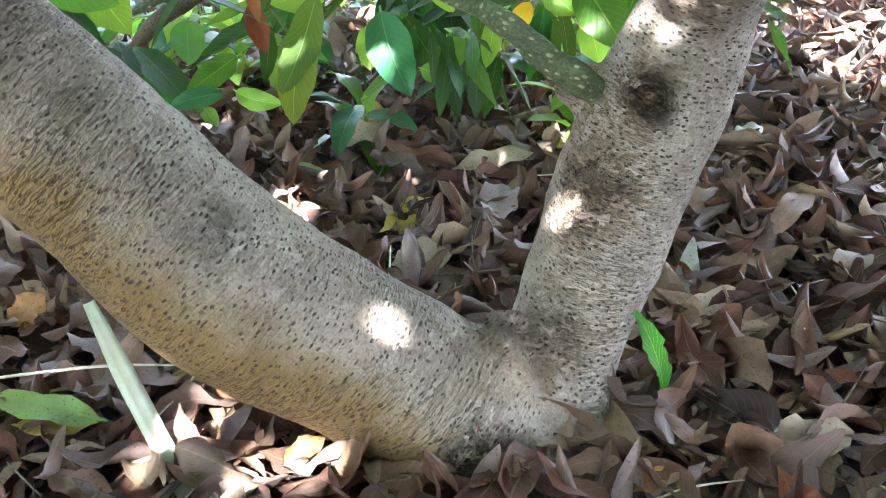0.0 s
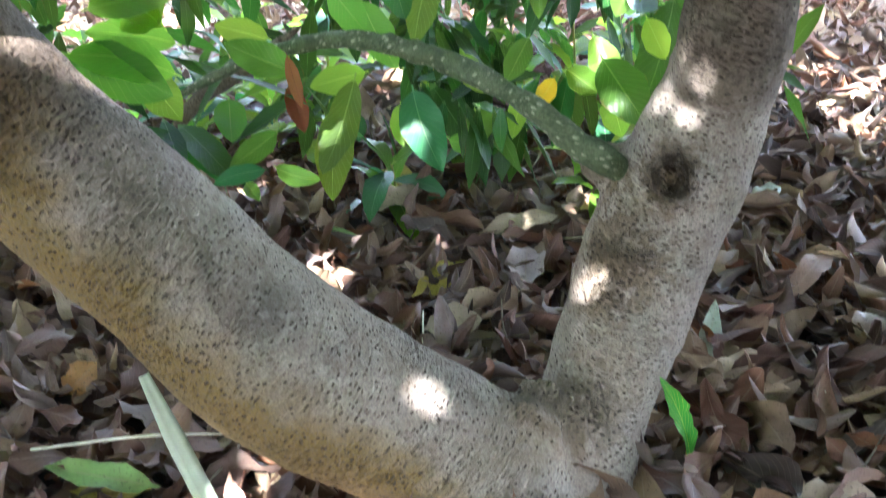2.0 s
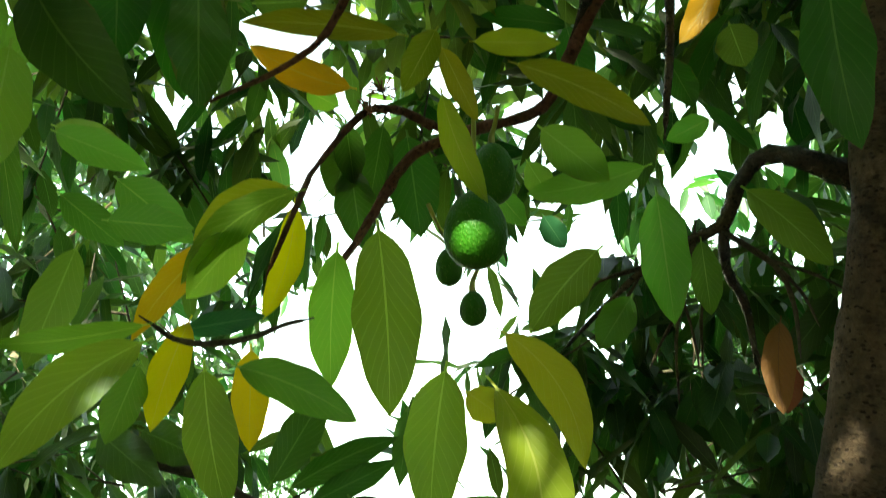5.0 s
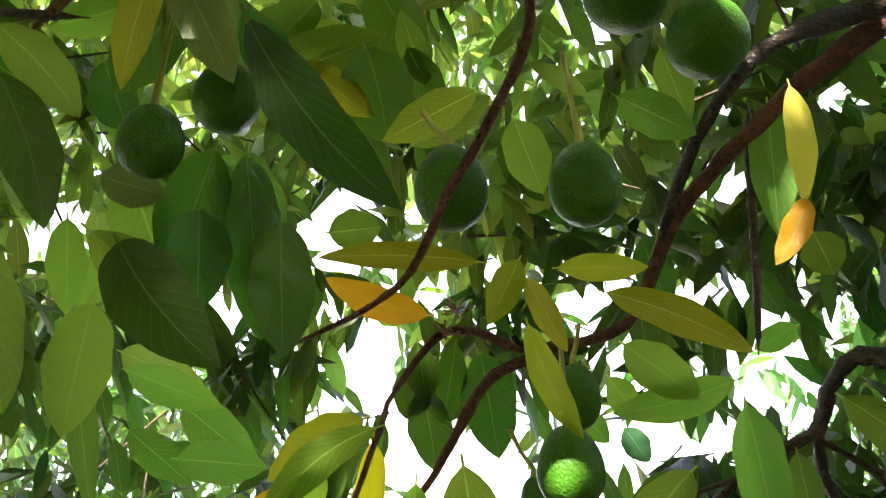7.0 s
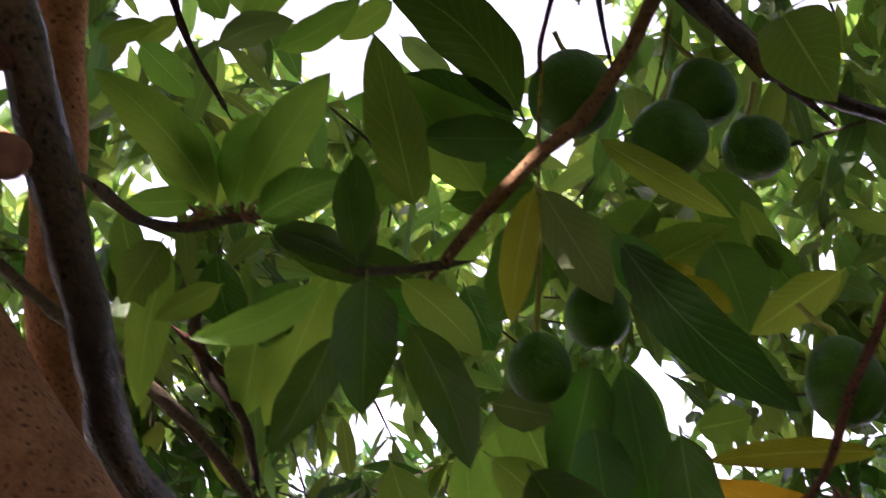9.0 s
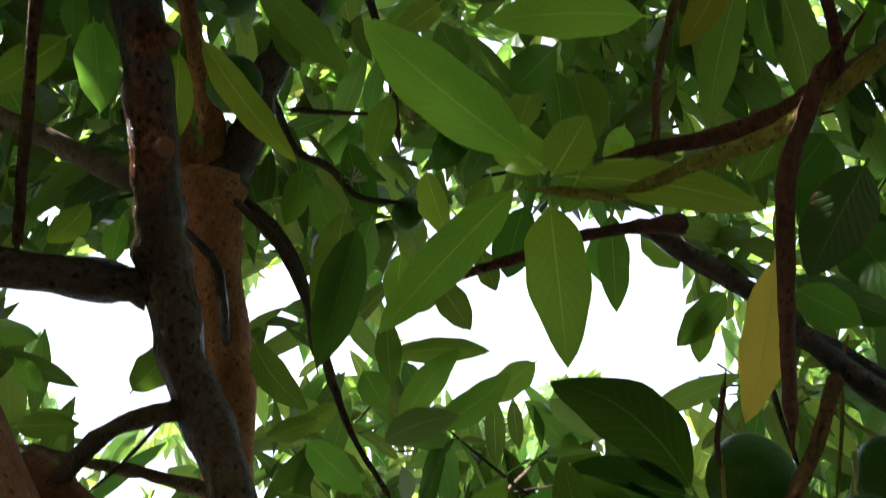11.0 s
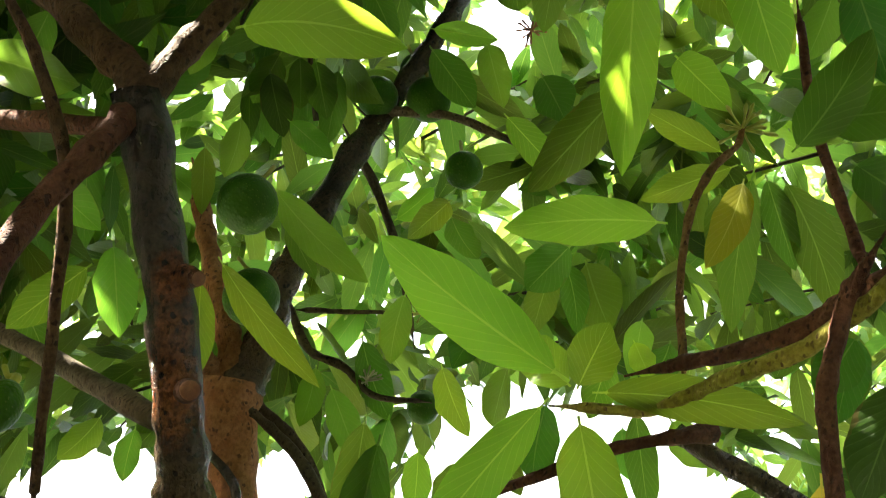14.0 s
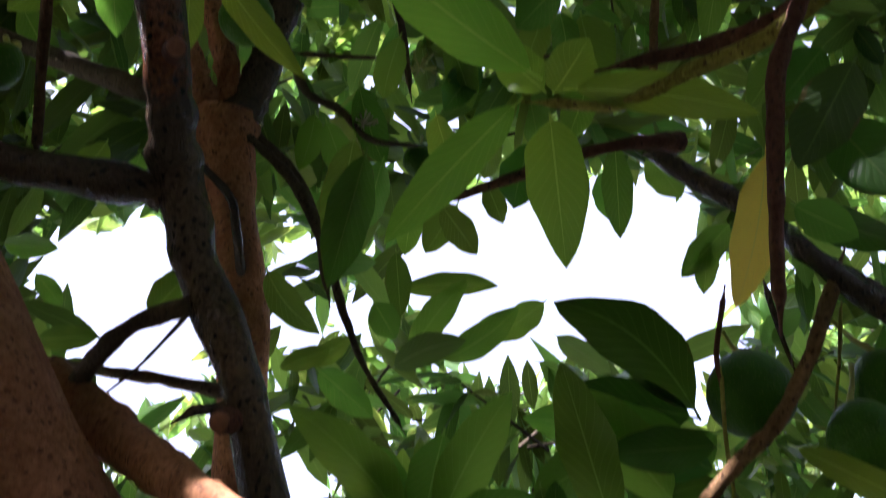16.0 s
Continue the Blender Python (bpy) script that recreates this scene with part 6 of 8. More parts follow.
leaf("dark", (-0.280, 1.100, 1.133), (-0.202, 1.106, 1.052), (0.28, -0.94, 0.18), 0.063, 0.000)
leaf("mid", (-0.204, 1.121, 1.060), (-0.108, 1.157, 1.112), (-0.29, -0.91, -0.28), 0.058, 0.003)
leaf("dark", (-0.545, 1.039, 1.009), (-0.523, 1.019, 0.831), (0.53, -0.76, 0.38), 0.065, 0.001)
leaf("dark", (-0.472, 1.047, 0.942), (-0.517, 1.004, 0.739), (0.23, -0.97, -0.01), 0.060, -0.002)
leaf("mid", (-0.120, 1.281, 0.927), (-0.194, 1.238, 0.937), (0.34, -0.94, -0.09), 0.040, 0.002)
leaf("mid", (-0.153, 1.229, 0.998), (-0.078, 1.279, 1.105), (0.00, -0.99, 0.15), 0.062, 0.000)
leaf("lime", (-0.109, 1.131, 0.924), (-0.031, 1.167, 1.067), (-0.01, -0.95, 0.32), 0.059, -0.000)
leaf("mid", (-0.170, 1.375, 0.888), (-0.123, 1.335, 0.957), (0.24, -0.93, 0.27), 0.042, -0.000)
leaf("mid", (-0.075, 1.321, 0.800), (-0.051, 1.358, 0.742), (0.18, -0.96, 0.20), 0.051, 0.001)
leaf("mid", (-0.024, 1.354, 0.922), (-0.033, 1.297, 0.736), (-0.12, -0.85, 0.51), 0.050, 0.003)
leaf("mid", (0.014, 1.382, 0.895), (-0.008, 1.388, 0.683), (-0.05, -0.91, 0.41), 0.056, 0.005)
leaf("dark", (0.055, 1.433, 0.943), (0.086, 1.413, 0.768), (-0.10, -0.99, 0.12), 0.055, -0.002)
leaf("mid", (0.107, 1.430, 0.960), (0.157, 1.459, 0.779), (-0.01, -0.99, 0.12), 0.060, 0.005)
leaf("mid", (0.153, 1.445, 0.933), (0.191, 1.380, 0.755), (0.09, -0.97, 0.21), 0.064, -0.002)
leaf("mid", (0.177, 1.408, 0.786), (0.197, 1.407, 0.642), (-0.00, -0.86, 0.52), 0.069, 0.003)
leaf("dark", (0.228, 1.408, 0.848), (0.307, 1.361, 0.732), (-0.30, -0.86, 0.42), 0.073, 0.002)
leaf("mid", (0.209, 1.418, 0.977), (0.188, 1.433, 0.845), (0.18, -0.94, 0.28), 0.058, -0.002)
leaf("dark", (0.247, 1.391, 0.993), (0.287, 1.329, 0.888), (-0.39, -0.90, 0.17), 0.064, 0.000)
leaf("mid", (0.300, 1.400, 0.959), (0.334, 1.418, 0.846), (-0.01, -0.96, 0.28), 0.054, 0.002)
leaf("mid", (0.112, 1.462, 0.760), (0.104, 1.452, 0.593), (-0.19, -0.75, 0.63), 0.048, 0.004)
leaf("mid", (-0.053, 1.455, 0.688), (-0.091, 1.441, 0.558), (0.32, -0.87, 0.37), 0.052, 0.005)
leaf("dark", (-0.123, 1.415, 0.769), (-0.139, 1.358, 0.654), (0.33, -0.85, 0.41), 0.058, 0.004)
leaf("mid", (-0.173, 1.436, 0.635), (-0.119, 1.432, 0.522), (-0.17, -0.84, 0.52), 0.056, 0.003)
leaf("mid", (0.262, 1.433, 0.710), (0.220, 1.432, 0.599), (-0.09, -0.85, 0.52), 0.058, -0.001)
leaf("dark", (0.314, 1.457, 0.630), (0.269, 1.434, 0.446), (-0.36, -0.82, 0.45), 0.075, -0.005)
leaf("lime", (0.188, 1.464, 0.571), (0.235, 1.398, 0.478), (-0.04, -0.95, 0.32), 0.051, 0.002)
leaf("mid", (-0.548, 1.198, 0.611), (-0.407, 1.198, 0.550), (0.06, -0.98, 0.21), 0.075, -0.004)
leaf("mid", (-0.532, 1.250, 0.655), (-0.403, 1.266, 0.676), (0.25, -0.88, 0.40), 0.053, -0.005)
leaf("lime", (-0.427, 1.290, 0.671), (-0.490, 1.268, 0.625), (0.41, -0.89, 0.22), 0.049, -0.003)
leaf("mid", (-0.263, 1.345, 0.540), (-0.360, 1.318, 0.594), (-0.10, -0.89, 0.44), 0.053, -0.001)
leaf("mid", (-0.176, 1.356, 0.537), (-0.222, 1.253, 0.414), (-0.17, -0.90, 0.39), 0.056, 0.001)
leaf("dark", (0.097, 1.328, 1.090), (0.058, 1.342, 0.996), (0.14, -0.94, 0.30), 0.059, 0.005)
leaf("mid", (0.166, 1.369, 1.108), (0.120, 1.393, 1.003), (-0.36, -0.92, 0.15), 0.057, -0.001)
leaf("dark", (0.098, 1.430, 1.055), (0.182, 1.468, 0.968), (-0.03, -0.94, 0.35), 0.063, 0.005)
leaf("mid", (0.014, 1.382, 1.095), (-0.016, 1.336, 0.972), (0.03, -0.99, -0.14), 0.061, -0.004)
leaf("dark", (-0.352, 0.482, 1.760), (-0.456, 0.411, 1.847), (0.10, -0.57, -0.82), 0.060, -0.001)
leaf("dark", (-0.475, 0.356, 1.721), (-0.484, 0.400, 1.650), (0.42, -0.87, -0.27), 0.035, 0.000)
leaf("dark", (-0.567, 0.357, 1.682), (-0.443, 0.449, 1.648), (0.12, -0.59, -0.80), 0.044, 0.002)
leaf("dark", (-0.520, 0.433, 1.654), (-0.470, 0.509, 1.634), (0.49, -0.80, -0.34), 0.047, 0.000)
leaf("mid", (-0.668, 0.289, 1.699), (-0.644, 0.320, 1.604), (0.53, -0.71, -0.47), 0.032, 0.002)
leaf("dark", (-0.344, 0.478, 1.733), (-0.402, 0.483, 1.613), (0.32, -0.92, -0.23), 0.060, -0.002)
leaf("grey", (-0.344, 0.516, 1.750), (-0.309, 0.547, 1.627), (0.60, -0.77, -0.21), 0.064, 0.002)
leaf("grey", (-0.292, 0.500, 1.681), (-0.267, 0.572, 1.629), (0.10, -0.99, -0.11), 0.032, -0.003)
leaf("dark", (-0.224, 0.591, 1.721), (-0.214, 0.639, 1.639), (0.04, -0.93, -0.37), 0.068, -0.003)
leaf("dark", (-0.200, 0.423, 2.000), (-0.123, 0.458, 1.916), (-0.51, -0.74, -0.43), 0.041, 0.003)
leaf("dark", (-0.148, 0.391, 2.027), (-0.082, 0.467, 1.992), (-0.02, -0.80, -0.60), 0.054, 0.003)
leaf("dark", (-0.458, 0.496, 1.778), (-0.374, 0.539, 1.801), (0.21, -0.51, -0.83), 0.040, 0.002)
leaf("mid", (-0.421, 0.529, 1.752), (-0.496, 0.515, 1.726), (0.27, -0.55, -0.79), 0.037, -0.003)
leaf("dark", (-0.634, 0.380, 1.701), (-0.664, 0.455, 1.660), (0.53, -0.80, -0.28), 0.044, 0.003)
leaf("dark", (-0.670, 0.387, 1.692), (-0.747, 0.371, 1.658), (0.44, -0.90, -0.08), 0.044, -0.003)
leaf("dark", (-0.359, 0.551, 1.869), (-0.486, 0.580, 1.846), (0.39, -0.63, -0.67), 0.062, 0.003)
leaf("dark", (-0.607, 0.464, 1.711), (-0.644, 0.476, 1.649), (0.48, -0.75, -0.46), 0.047, 0.002)
leaf("dark", (-0.274, 0.615, 1.805), (-0.333, 0.605, 1.726), (-0.12, -0.91, -0.39), 0.054, 0.003)
leaf("dark", (-0.229, 0.632, 1.841), (-0.193, 0.718, 1.782), (-0.12, -0.69, -0.71), 0.064, -0.003)
leaf("mid", (-0.534, 0.522, 1.785), (-0.594, 0.507, 1.691), (0.59, -0.75, -0.29), 0.049, -0.003)
leaf("dark", (-0.483, 0.539, 1.880), (-0.570, 0.515, 1.836), (0.54, -0.69, -0.48), 0.056, 0.004)
leaf("dark", (-0.470, 0.564, 1.727), (-0.447, 0.587, 1.653), (0.04, -0.85, -0.53), 0.052, 0.002)

bud((-0.564, 0.329, 1.677), 0.02, "bud_red")
bud((-0.592, 0.307, 1.671), 0.016, "bud_red")
bud((-0.189, 0.782, 1.499), 0.02, "bud_red")
bud((-0.18, 0.803, 1.533), 0.018, "bud_red")
bud((-0.588, 0.185, 2.178), 0.022, "straw")
bud((-0.105, 0.08, 2.046), 0.03, "stem_green")
bud((-0.53, 0.212, 2.302), 0.025, "stem_green")
bud((-0.224, -0.024, 2.276), 0.02, "bud_red")
bud((-0.42, 0.395, 1.618), 0.014, "stem_green")
bud((0.043, 1.238, 1.01), 0.02, "bud_red")


# ---- fruit ----
def fruit(c, r, long, stem):
    """A round unripe avocado hanging from a pale stalk."""
    c = Vector(c)
    thing = tagged(new("avocado"), "unripe green avocado with pebbled skin hanging from a stalk", "avocado", "hanging avocados")
    thing.location = c
    verts, faces, n, m = [], [], 14, 20
    for i in range(n + 1):
        a = math.pi * i / n
        z = math.cos(a)
        ring = math.sin(a) * (1 - 0.10 * z)
        for k in range(m):
            b = 2 * math.pi * k / m
            verts.append((r * ring * math.cos(b), r * ring * math.sin(b), r * long * z * (1.06 if z > 0 else 1.0)))
    for i in range(n):
        for k in range(m):
            a, b = i * m + k, i * m + (k + 1) % m
            faces.append((a, a + m, b + m, b))
    mesh_object("body", verts, faces, MAT["fruit_skin"], thing)
    top = r * long * 1.06
    lean = Vector((rng.uniform(-0.01, 0.01), rng.uniform(-0.01, 0.01), 0))
    pts = ((0, 0, top - 0.004, 0.0042), (0, 0, top + 0.008, 0.0032), (lean.x, lean.y, top + stem * 0.5, 0.0022), (lean.x * 2, lean.y * 2, top + stem, 0.0024))
    v, f = tube(pts, 8, 4, 0.1, rng.random() * 9)
    mesh_object("stalk", v, f, MAT["stem_green"], thing)


fruit((-0.36, 0.472, 1.554), 0.0257, 1.13, 0.099)
fruit((-0.32, 0.513, 1.617), 0.0279, 1.10, 0.046)
fruit((-0.145, 0.556, 1.531), 0.0295, 1.21, 0.027)
fruit((-0.041, 0.548, 1.515), 0.0279, 1.20, 0.086)
fruit((0.073, 0.563, 1.649), 0.0344, 1.00, 0.028)
fruit((0.017, 0.58, 1.727), 0.0390, 1.00, 0.030)
fruit((-0.077, 0.667, 1.329), 0.0272, 1.23, 0.071)
fruit((-0.067, 0.796, 1.428), 0.0226, 1.40, 0.034)
fruit((-0.118, 0.836, 1.345), 0.0141, 1.40, 0.045)
fruit((-0.097, 0.865, 1.307), 0.0144, 1.28, 0.052)
fruit((-0.218, 0.408, 1.69), 0.0300, 1.03, 0.048)
fruit((-0.161, 0.474, 1.712), 0.0269, 1.00, 0.028)
fruit((-0.19, 0.445, 1.762), 0.0286, 1.07, 0.038)
fruit((-0.292, 0.41, 1.776), 0.0381, 1.00, 0.024)
fruit((-0.494, -0.103, 2.052), 0.0270, 1.04, 0.038)
fruit((-0.558, -0.024, 2.06), 0.0268, 1.08, 0.038)
fruit((-0.423, -0.033, 2.37), 0.0247, 1.03, 0.033)
fruit((-0.375, 0.004, 2.367), 0.0267, 1.05, 0.040)
fruit((-0.369, 0.064, 2.268), 0.0215, 1.06, 0.044)
fruit((-0.586, 0.294, 2.241), 0.0207, 1.10, 0.029)
fruit((-0.383, -0.011, 2.451), 0.0214, 1.07, 0.029)
fruit((-0.597, -0.159, 1.787), 0.0148, 1.38, 0.022)


# ---- things on the ground ----
def dropped(tone, base, tip, normal, width, label):
    v, uv, f = leaf_grid(base, tip, normal, width, rng.uniform(-0.006, 0.006), rng.uniform(-0.05, 0.10), rng.uniform(-0.2, 0.7), 0.4, rng, 12, 3, rng.uniform(-0.6, 0.6), 0.05)
    c = (Vector(base) + Vector(tip)) / 2
    ob = mesh_object("fallen_leaf", [p - c for p in v], f, MAT[tone], uvs=uv)
    ob.location = c
    return tagged(ob, label, "leaf", "fallen leaves")


dropped("fallyellow", (-0.116, 1.551, 0.05), (-0.01, 1.687, 0.06), (0.02, -0.45, 0.72), 0.056, "yellow fallen leaf lying face up on the litter")
dropped("fallmauve", (0.103, 1.547, 0.06), (0.117, 1.727, 0.07), (-0.03, -0.45, 0.71), 0.075, "dull mauve dried leaf standing up in the litter")
dropped("fallgrey", (0.363, 1.277, 0.04), (0.427, 1.439, 0.1), (-0.12, -0.42, 0.74), 0.037, "grey-green dried leaf propped up in the litter")
dropped("falltan", (0.377, 0.922, 0.05), (0.52, 0.953, 0.07), (-0.17, -0.36, 0.8), 0.060, "pale tan leaf with a torn edge on top of the litter")
dropped("fallgrey", (0.335, 1.029, 0.05), (0.376, 1.046, 0.05), (-0.13, -0.38, 0.79), 0.018, "small blue-grey scrap of dead leaf")
dropped("fallyellow", (0.649, 1.463, 0.05), (0.705, 1.375, 0.05), (-0.19, -0.4, 0.72), 0.023, "narrow yellow leaf among brown ones")
dropped("falltan", (0.344, 1.237, 0.05), (0.485, 1.297, 0.07), (-0.13, -0.41, 0.75), 0.039, "long curled tan leaf on the litter")
dropped("fallbrown", (0.421, 1.358, 0.05), (0.507, 1.396, 0.09), (-0.14, -0.42, 0.73), 0.056, "rolled brown leaf on the litter")
dropped("fallgreen", (-0.426, 0.963, 0.08), (-0.588, 0.983, 0.1), (0.19, -0.37, 0.78), 0.042, "pale green fallen leaf on the litter")
dropped("fallyellow", (-0.559, 0.98, 0.06), (-0.441, 0.972, 0.07), (0.19, -0.36, 0.79), 0.032, "yellow-green fallen leaf under the pale one")
dropped("fallgreen", (-0.369, 1.822, 0.06), (-0.245, 1.816, 0.06), (0.08, -0.45, 0.69), 0.026, "narrow green leaf on the litter")
dropped("falltan", (-0.091, 1.426, 0.05), (0.016, 1.448, 0.06), (0.01, -0.44, 0.74), 0.068, "broad beige leaf below the fork")
dropped("falltan", (0.019, 1.822, 0.06), (0.192, 1.866, 0.08), (-0.03, -0.46, 0.69), 0.054, "long beige leaf on the litter")
dropped("falltan", (0.204, 2.072, 0.06), (0.288, 2.131, 0.08), (-0.05, -0.47, 0.67), 0.053, "beige leaf beside the trunk")
dropped("falltan", (-0.236, 1.907, 0.07), (-0.107, 2.028, 0.09), (0.04, -0.47, 0.68), 0.057, "sunlit beige leaf on the litter")
dropped("fallyellow", (-0.223, 2.18, 0.07), (-0.123, 2.072, 0.06), (0.04, -0.47, 0.67), 0.059, "faded yellow leaf on the litter")
dropped("fallbrown", (0.574, 1.51, 0.05), (0.722, 1.691, 0.08), (-0.17, -0.42, 0.7), 0.049, "brown leaf on the litter")
dropped("fallred", (-0.413, 0.928, 0.05), (-0.304, 0.958, 0.07), (0.14, -0.37, 0.8), 0.050, "reddish brown leaf on the litter")
dropped("fallbrown", (-0.486, 0.896, 0.05), (-0.389, 0.855, 0.06), (0.17, -0.35, 0.81), 0.041, "brown leaf on the litter")
dropped("fallorange", (-0.195, 0.895, 0.06), (-0.146, 0.929, 0.08), (0.07, -0.38, 0.82), 0.032, "orange-brown leaf standing in the litter")
dropped("fallbrown", (0.038, 0.875, 0.06), (0.099, 0.887, 0.08), (-0.03, -0.38, 0.83), 0.038, "brown leaf leaning on the trunk base")
dropped("fallbrown", (0.142, 0.895, 0.06), (0.214, 0.887, 0.08), (-0.07, -0.38, 0.82), 0.034, "brown leaf beside the trunk base")
dropped("fallorange", (0.223, 0.854, 0.06), (0.272, 0.872, 0.08), (-0.1, -0.37, 0.82), 0.027, "orange-brown leaf standing in the litter")
dropped("fallorange", (-0.661, 1.229, 0.05), (-0.614, 1.263, 0.09), (0.2, -0.39, 0.74), 0.052, "orange-brown leaf under the leaning limb")
dropped("fallgrey", (0.637, 1.983, 0.06), (0.721, 2.018, 0.08), (-0.15, -0.45, 0.67), 0.046, "grey leaf on the litter")
dropped("fallred", (0.498, 1.082, 0.07), (0.53, 1.031, 0.05), (-0.18, -0.38, 0.78), 0.031, "dark red-brown leaf on the litter")

BLADE_TOP, BLADE_FOOT, SHOOT, SHOOT_TIP = (-0.444, 1.021, 0.22), (-0.295, 0.865, 0.02), (0.301, 1.049, 0.05), (0.249, 1.06, 0.187)
CLUSTERS = (((-1.16, -0.25, 3.24), 0.2, 12, 70), ((-1.24, -0.02, 3.12), 0.18, 10, 71), ((-0.03, 0.73, 2.8), 0.15, 8, 72), ((-0.88, 0.01, 3.11), 0.22, 14, 73), ((-0.82, 0.1, 2.96), 0.18, 10, 74), ((-1.04, 0.15, 2.98), 0.15, 8, 75), ((-0.86, -0.05, 3.35), 0.25, 12, 76))
DROOPS = (((0.85, 2.21, 1), 0.18, 12, 90), ((1.05, 2.69, 0.75), 0.16, 10, 91), ((0.34, 1.6, 1.89), 0.13, 9, 92), ((-0.91, 1.54, 1.96), 0.2, 14, 93), ((0.04, 1.53, 1.99), 0.13, 7, 94), ((-0.75, 1.59, 1.87), 0.1, 5, 95), ((0.11, 2.1, 1.45), 0.12, 8, 96), ((0.24, 2.1, 1.48), 0.12, 8, 97), ((0.36, 2.08, 1.4), 0.12, 8, 98))


def strap():
    """A long pale folded blade leaning under the limb, and a straw beside it."""
    a, b = Vector(BLADE_TOP), Vector(BLADE_FOOT)
    n = Vector((0.1, -0.75, 0.6)).normalized()
    s = (b - a).cross(n).normalized()
    verts, faces = [], []
    for i in range(13):
        u = i / 12
        mid = a.lerp(b, u) + n * 0.012 * math.sin(math.pi * u)
        w = 0.0135 * (0.55 + 0.45 * min(1, u * 3))
        for k, (f, d) in enumerate(((-1, 0.003), (-0.3, 0.0), (0.3, 0.0008), (1, 0.004), (0.3, -0.0006), (-0.3, -0.0014))):
            verts.append(mid + s * w * f + n * d)
    for i in range(12):
        for k in range(6):
            p, q = i * 6 + k, i * 6 + (k + 1) % 6
            faces.append((p, q, q + 6, p + 6))
    faces += [tuple(range(6))[::-1], tuple(72 + k for k in range(6))]
    tagged(mesh_object("dry_blade", verts, faces, MAT["blade"]), "long pale greenish strap-shaped leaf blade leaning under the limb", "leaf blade")
    v, f = tube(((-0.62, 1.02, 0.10, 0.0022), (-0.45, 1.01, 0.13, 0.002), (-0.33, 1.0, 0.14, 0.0012)), 6, 5, 0.1, 3)
    tagged(mesh_object("straw", v, f, MAT["straw"]), "thin dry straw lying across the litter", "straw")


strap()


def young_shoot():
    """A narrow mottled green leaf standing at the trunk's foot."""
    thing = tagged(new("seedling"), "small mottled yellow-green shoot growing at the foot of the trunk", "seedling")
    thing.location = SHOOT
    tip = Vector(SHOOT_TIP) - Vector(SHOOT)
    v, uv, f = leaf_grid((0, 0, 0), tip, (0.3, -0.8, 0.5), 0.030, 0.006, 0.05, 0.45, 0.35, rng, 16, 2, 0.7, 0.14)
    mesh_object("leaf", v, f, MAT["mottled"], thing, uv)
    v, uv, f = leaf_grid(tip * 0.25, tip * 0.55 + Vector((0.022, 0.01, -0.01)), (0.6, -0.7, 0.4), 0.018, 0.002, 0.05, 0.3, 0.3, rng, 12, 2, 0.3, 0.1)
    mesh_object("leaf", v, f, MAT["mottled"], thing, uv)
    v, f = tube(((0.004, 0, -0.04, 0.003), (0.002, 0, -0.01, 0.003), (*(tip * 0.12), 0.002)), 6, 3, 0.1, 2)
    mesh_object("stem", v, f, MAT["stem_green"], thing)


young_shoot()

# ---- openings in the crown, through which sky and sun come ----
OPEN, SUNWAYS = [], []


def opening(a, b, ra, rb):
    OPEN.append((np.array(a), np.array(b), ra, rb))


def sunway(p, r):
    a = Vector(p) + SUN * 0.25
    b = Vector(p) + SUN * 9
    SUNWAYS.append((np.array(a), np.array(b), r))


opening((-0.39, 0.28, 1.91), (-2.44, 4.93, 8.31), 0.064, 0.62)
opening((-0.32, 0.31, 1.93), (-1.71, 5.28, 8.42), 0.045, 0.45)
opening((-0.49, 0.22, 1.91), (-3.44, 4.31, 8.24), 0.045, 0.45)
opening((-0.75, 0.1, 1.86), (-6.07, 3.15, 7.78), 0.055, 0.55)
opening((-0.79, 0.03, 1.89), (-6.45, 2.44, 8.06), 0.035, 0.35)
opening((-0.48, 0.32, 1.85), (-3.32, 5.3, 7.66), 0.030, 0.30)
opening((-0.46, 0.29, 1.91), (-3.2, 5.01, 7.92), 0.075, 0.75)
opening((-0.74, 0.1, 1.92), (-6.02, 3.13, 8), 0.065, 0.65)
opening((-0.8, 0.05, 1.93), (-6.6, 2.64, 8.11), 0.045, 0.45)
opening((-0.7, 0.3, 1.77), (-5.65, 5.11, 6.47), 0.030, 0.30)
opening((-0.76, 0.23, 1.84), (-6.43, 3.74, 7.79), 0.032, 0.32)
opening((-0.47, 0.35, 1.88), (-3.53, 4.9, 8.14), 0.052, 0.52)
opening((-0.37, 0.4, 1.87), (-2.53, 5.43, 8.1), 0.044, 0.44)
opening((-0.44, 0.18, 2), (-3.1, 4.59, 8.34), 0.018, 0.18)
opening((-0.34, 0.34, 1.95), (-2.17, 6.17, 7.86), 0.052, 0.52)
opening((-0.61, 0.13, 1.97), (-4.8, 4.03, 8.04), 0.028, 0.28)
opening((-0.24, -0.07, 2.18), (-1.1, 2.24, 10.08), 0.032, 0.32)
opening((-0.26, 0.74, 1.47), (-2.07, 8.2, 4.35), 0.020, 0.198)
opening((-0.27, 0.68, 1.59), (-2.14, 7.5, 5.59), 0.024, 0.24)
opening((-0.21, 0.79, 1.39), (-1.6, 8.69, 3.62), 0.032, 0.32)
opening((0, 0.83, 1.4), (0.53, 9.03, 3.65), 0.018, 0.18)
opening((0.11, 0.79, 1.51), (1.64, 8.62, 4.74), 0.013, 0.13)
opening((0.2, 0.72, 1.66), (2.51, 7.93, 6.26), 0.020, 0.20)
opening((-0.23, 0.72, 1.44), (-2.1, 8.07, 4.6), 0.020, 0.198)
opening((-0.26, 0.69, 1.54), (-2.36, 7.74, 5.64), 0.028, 0.28)
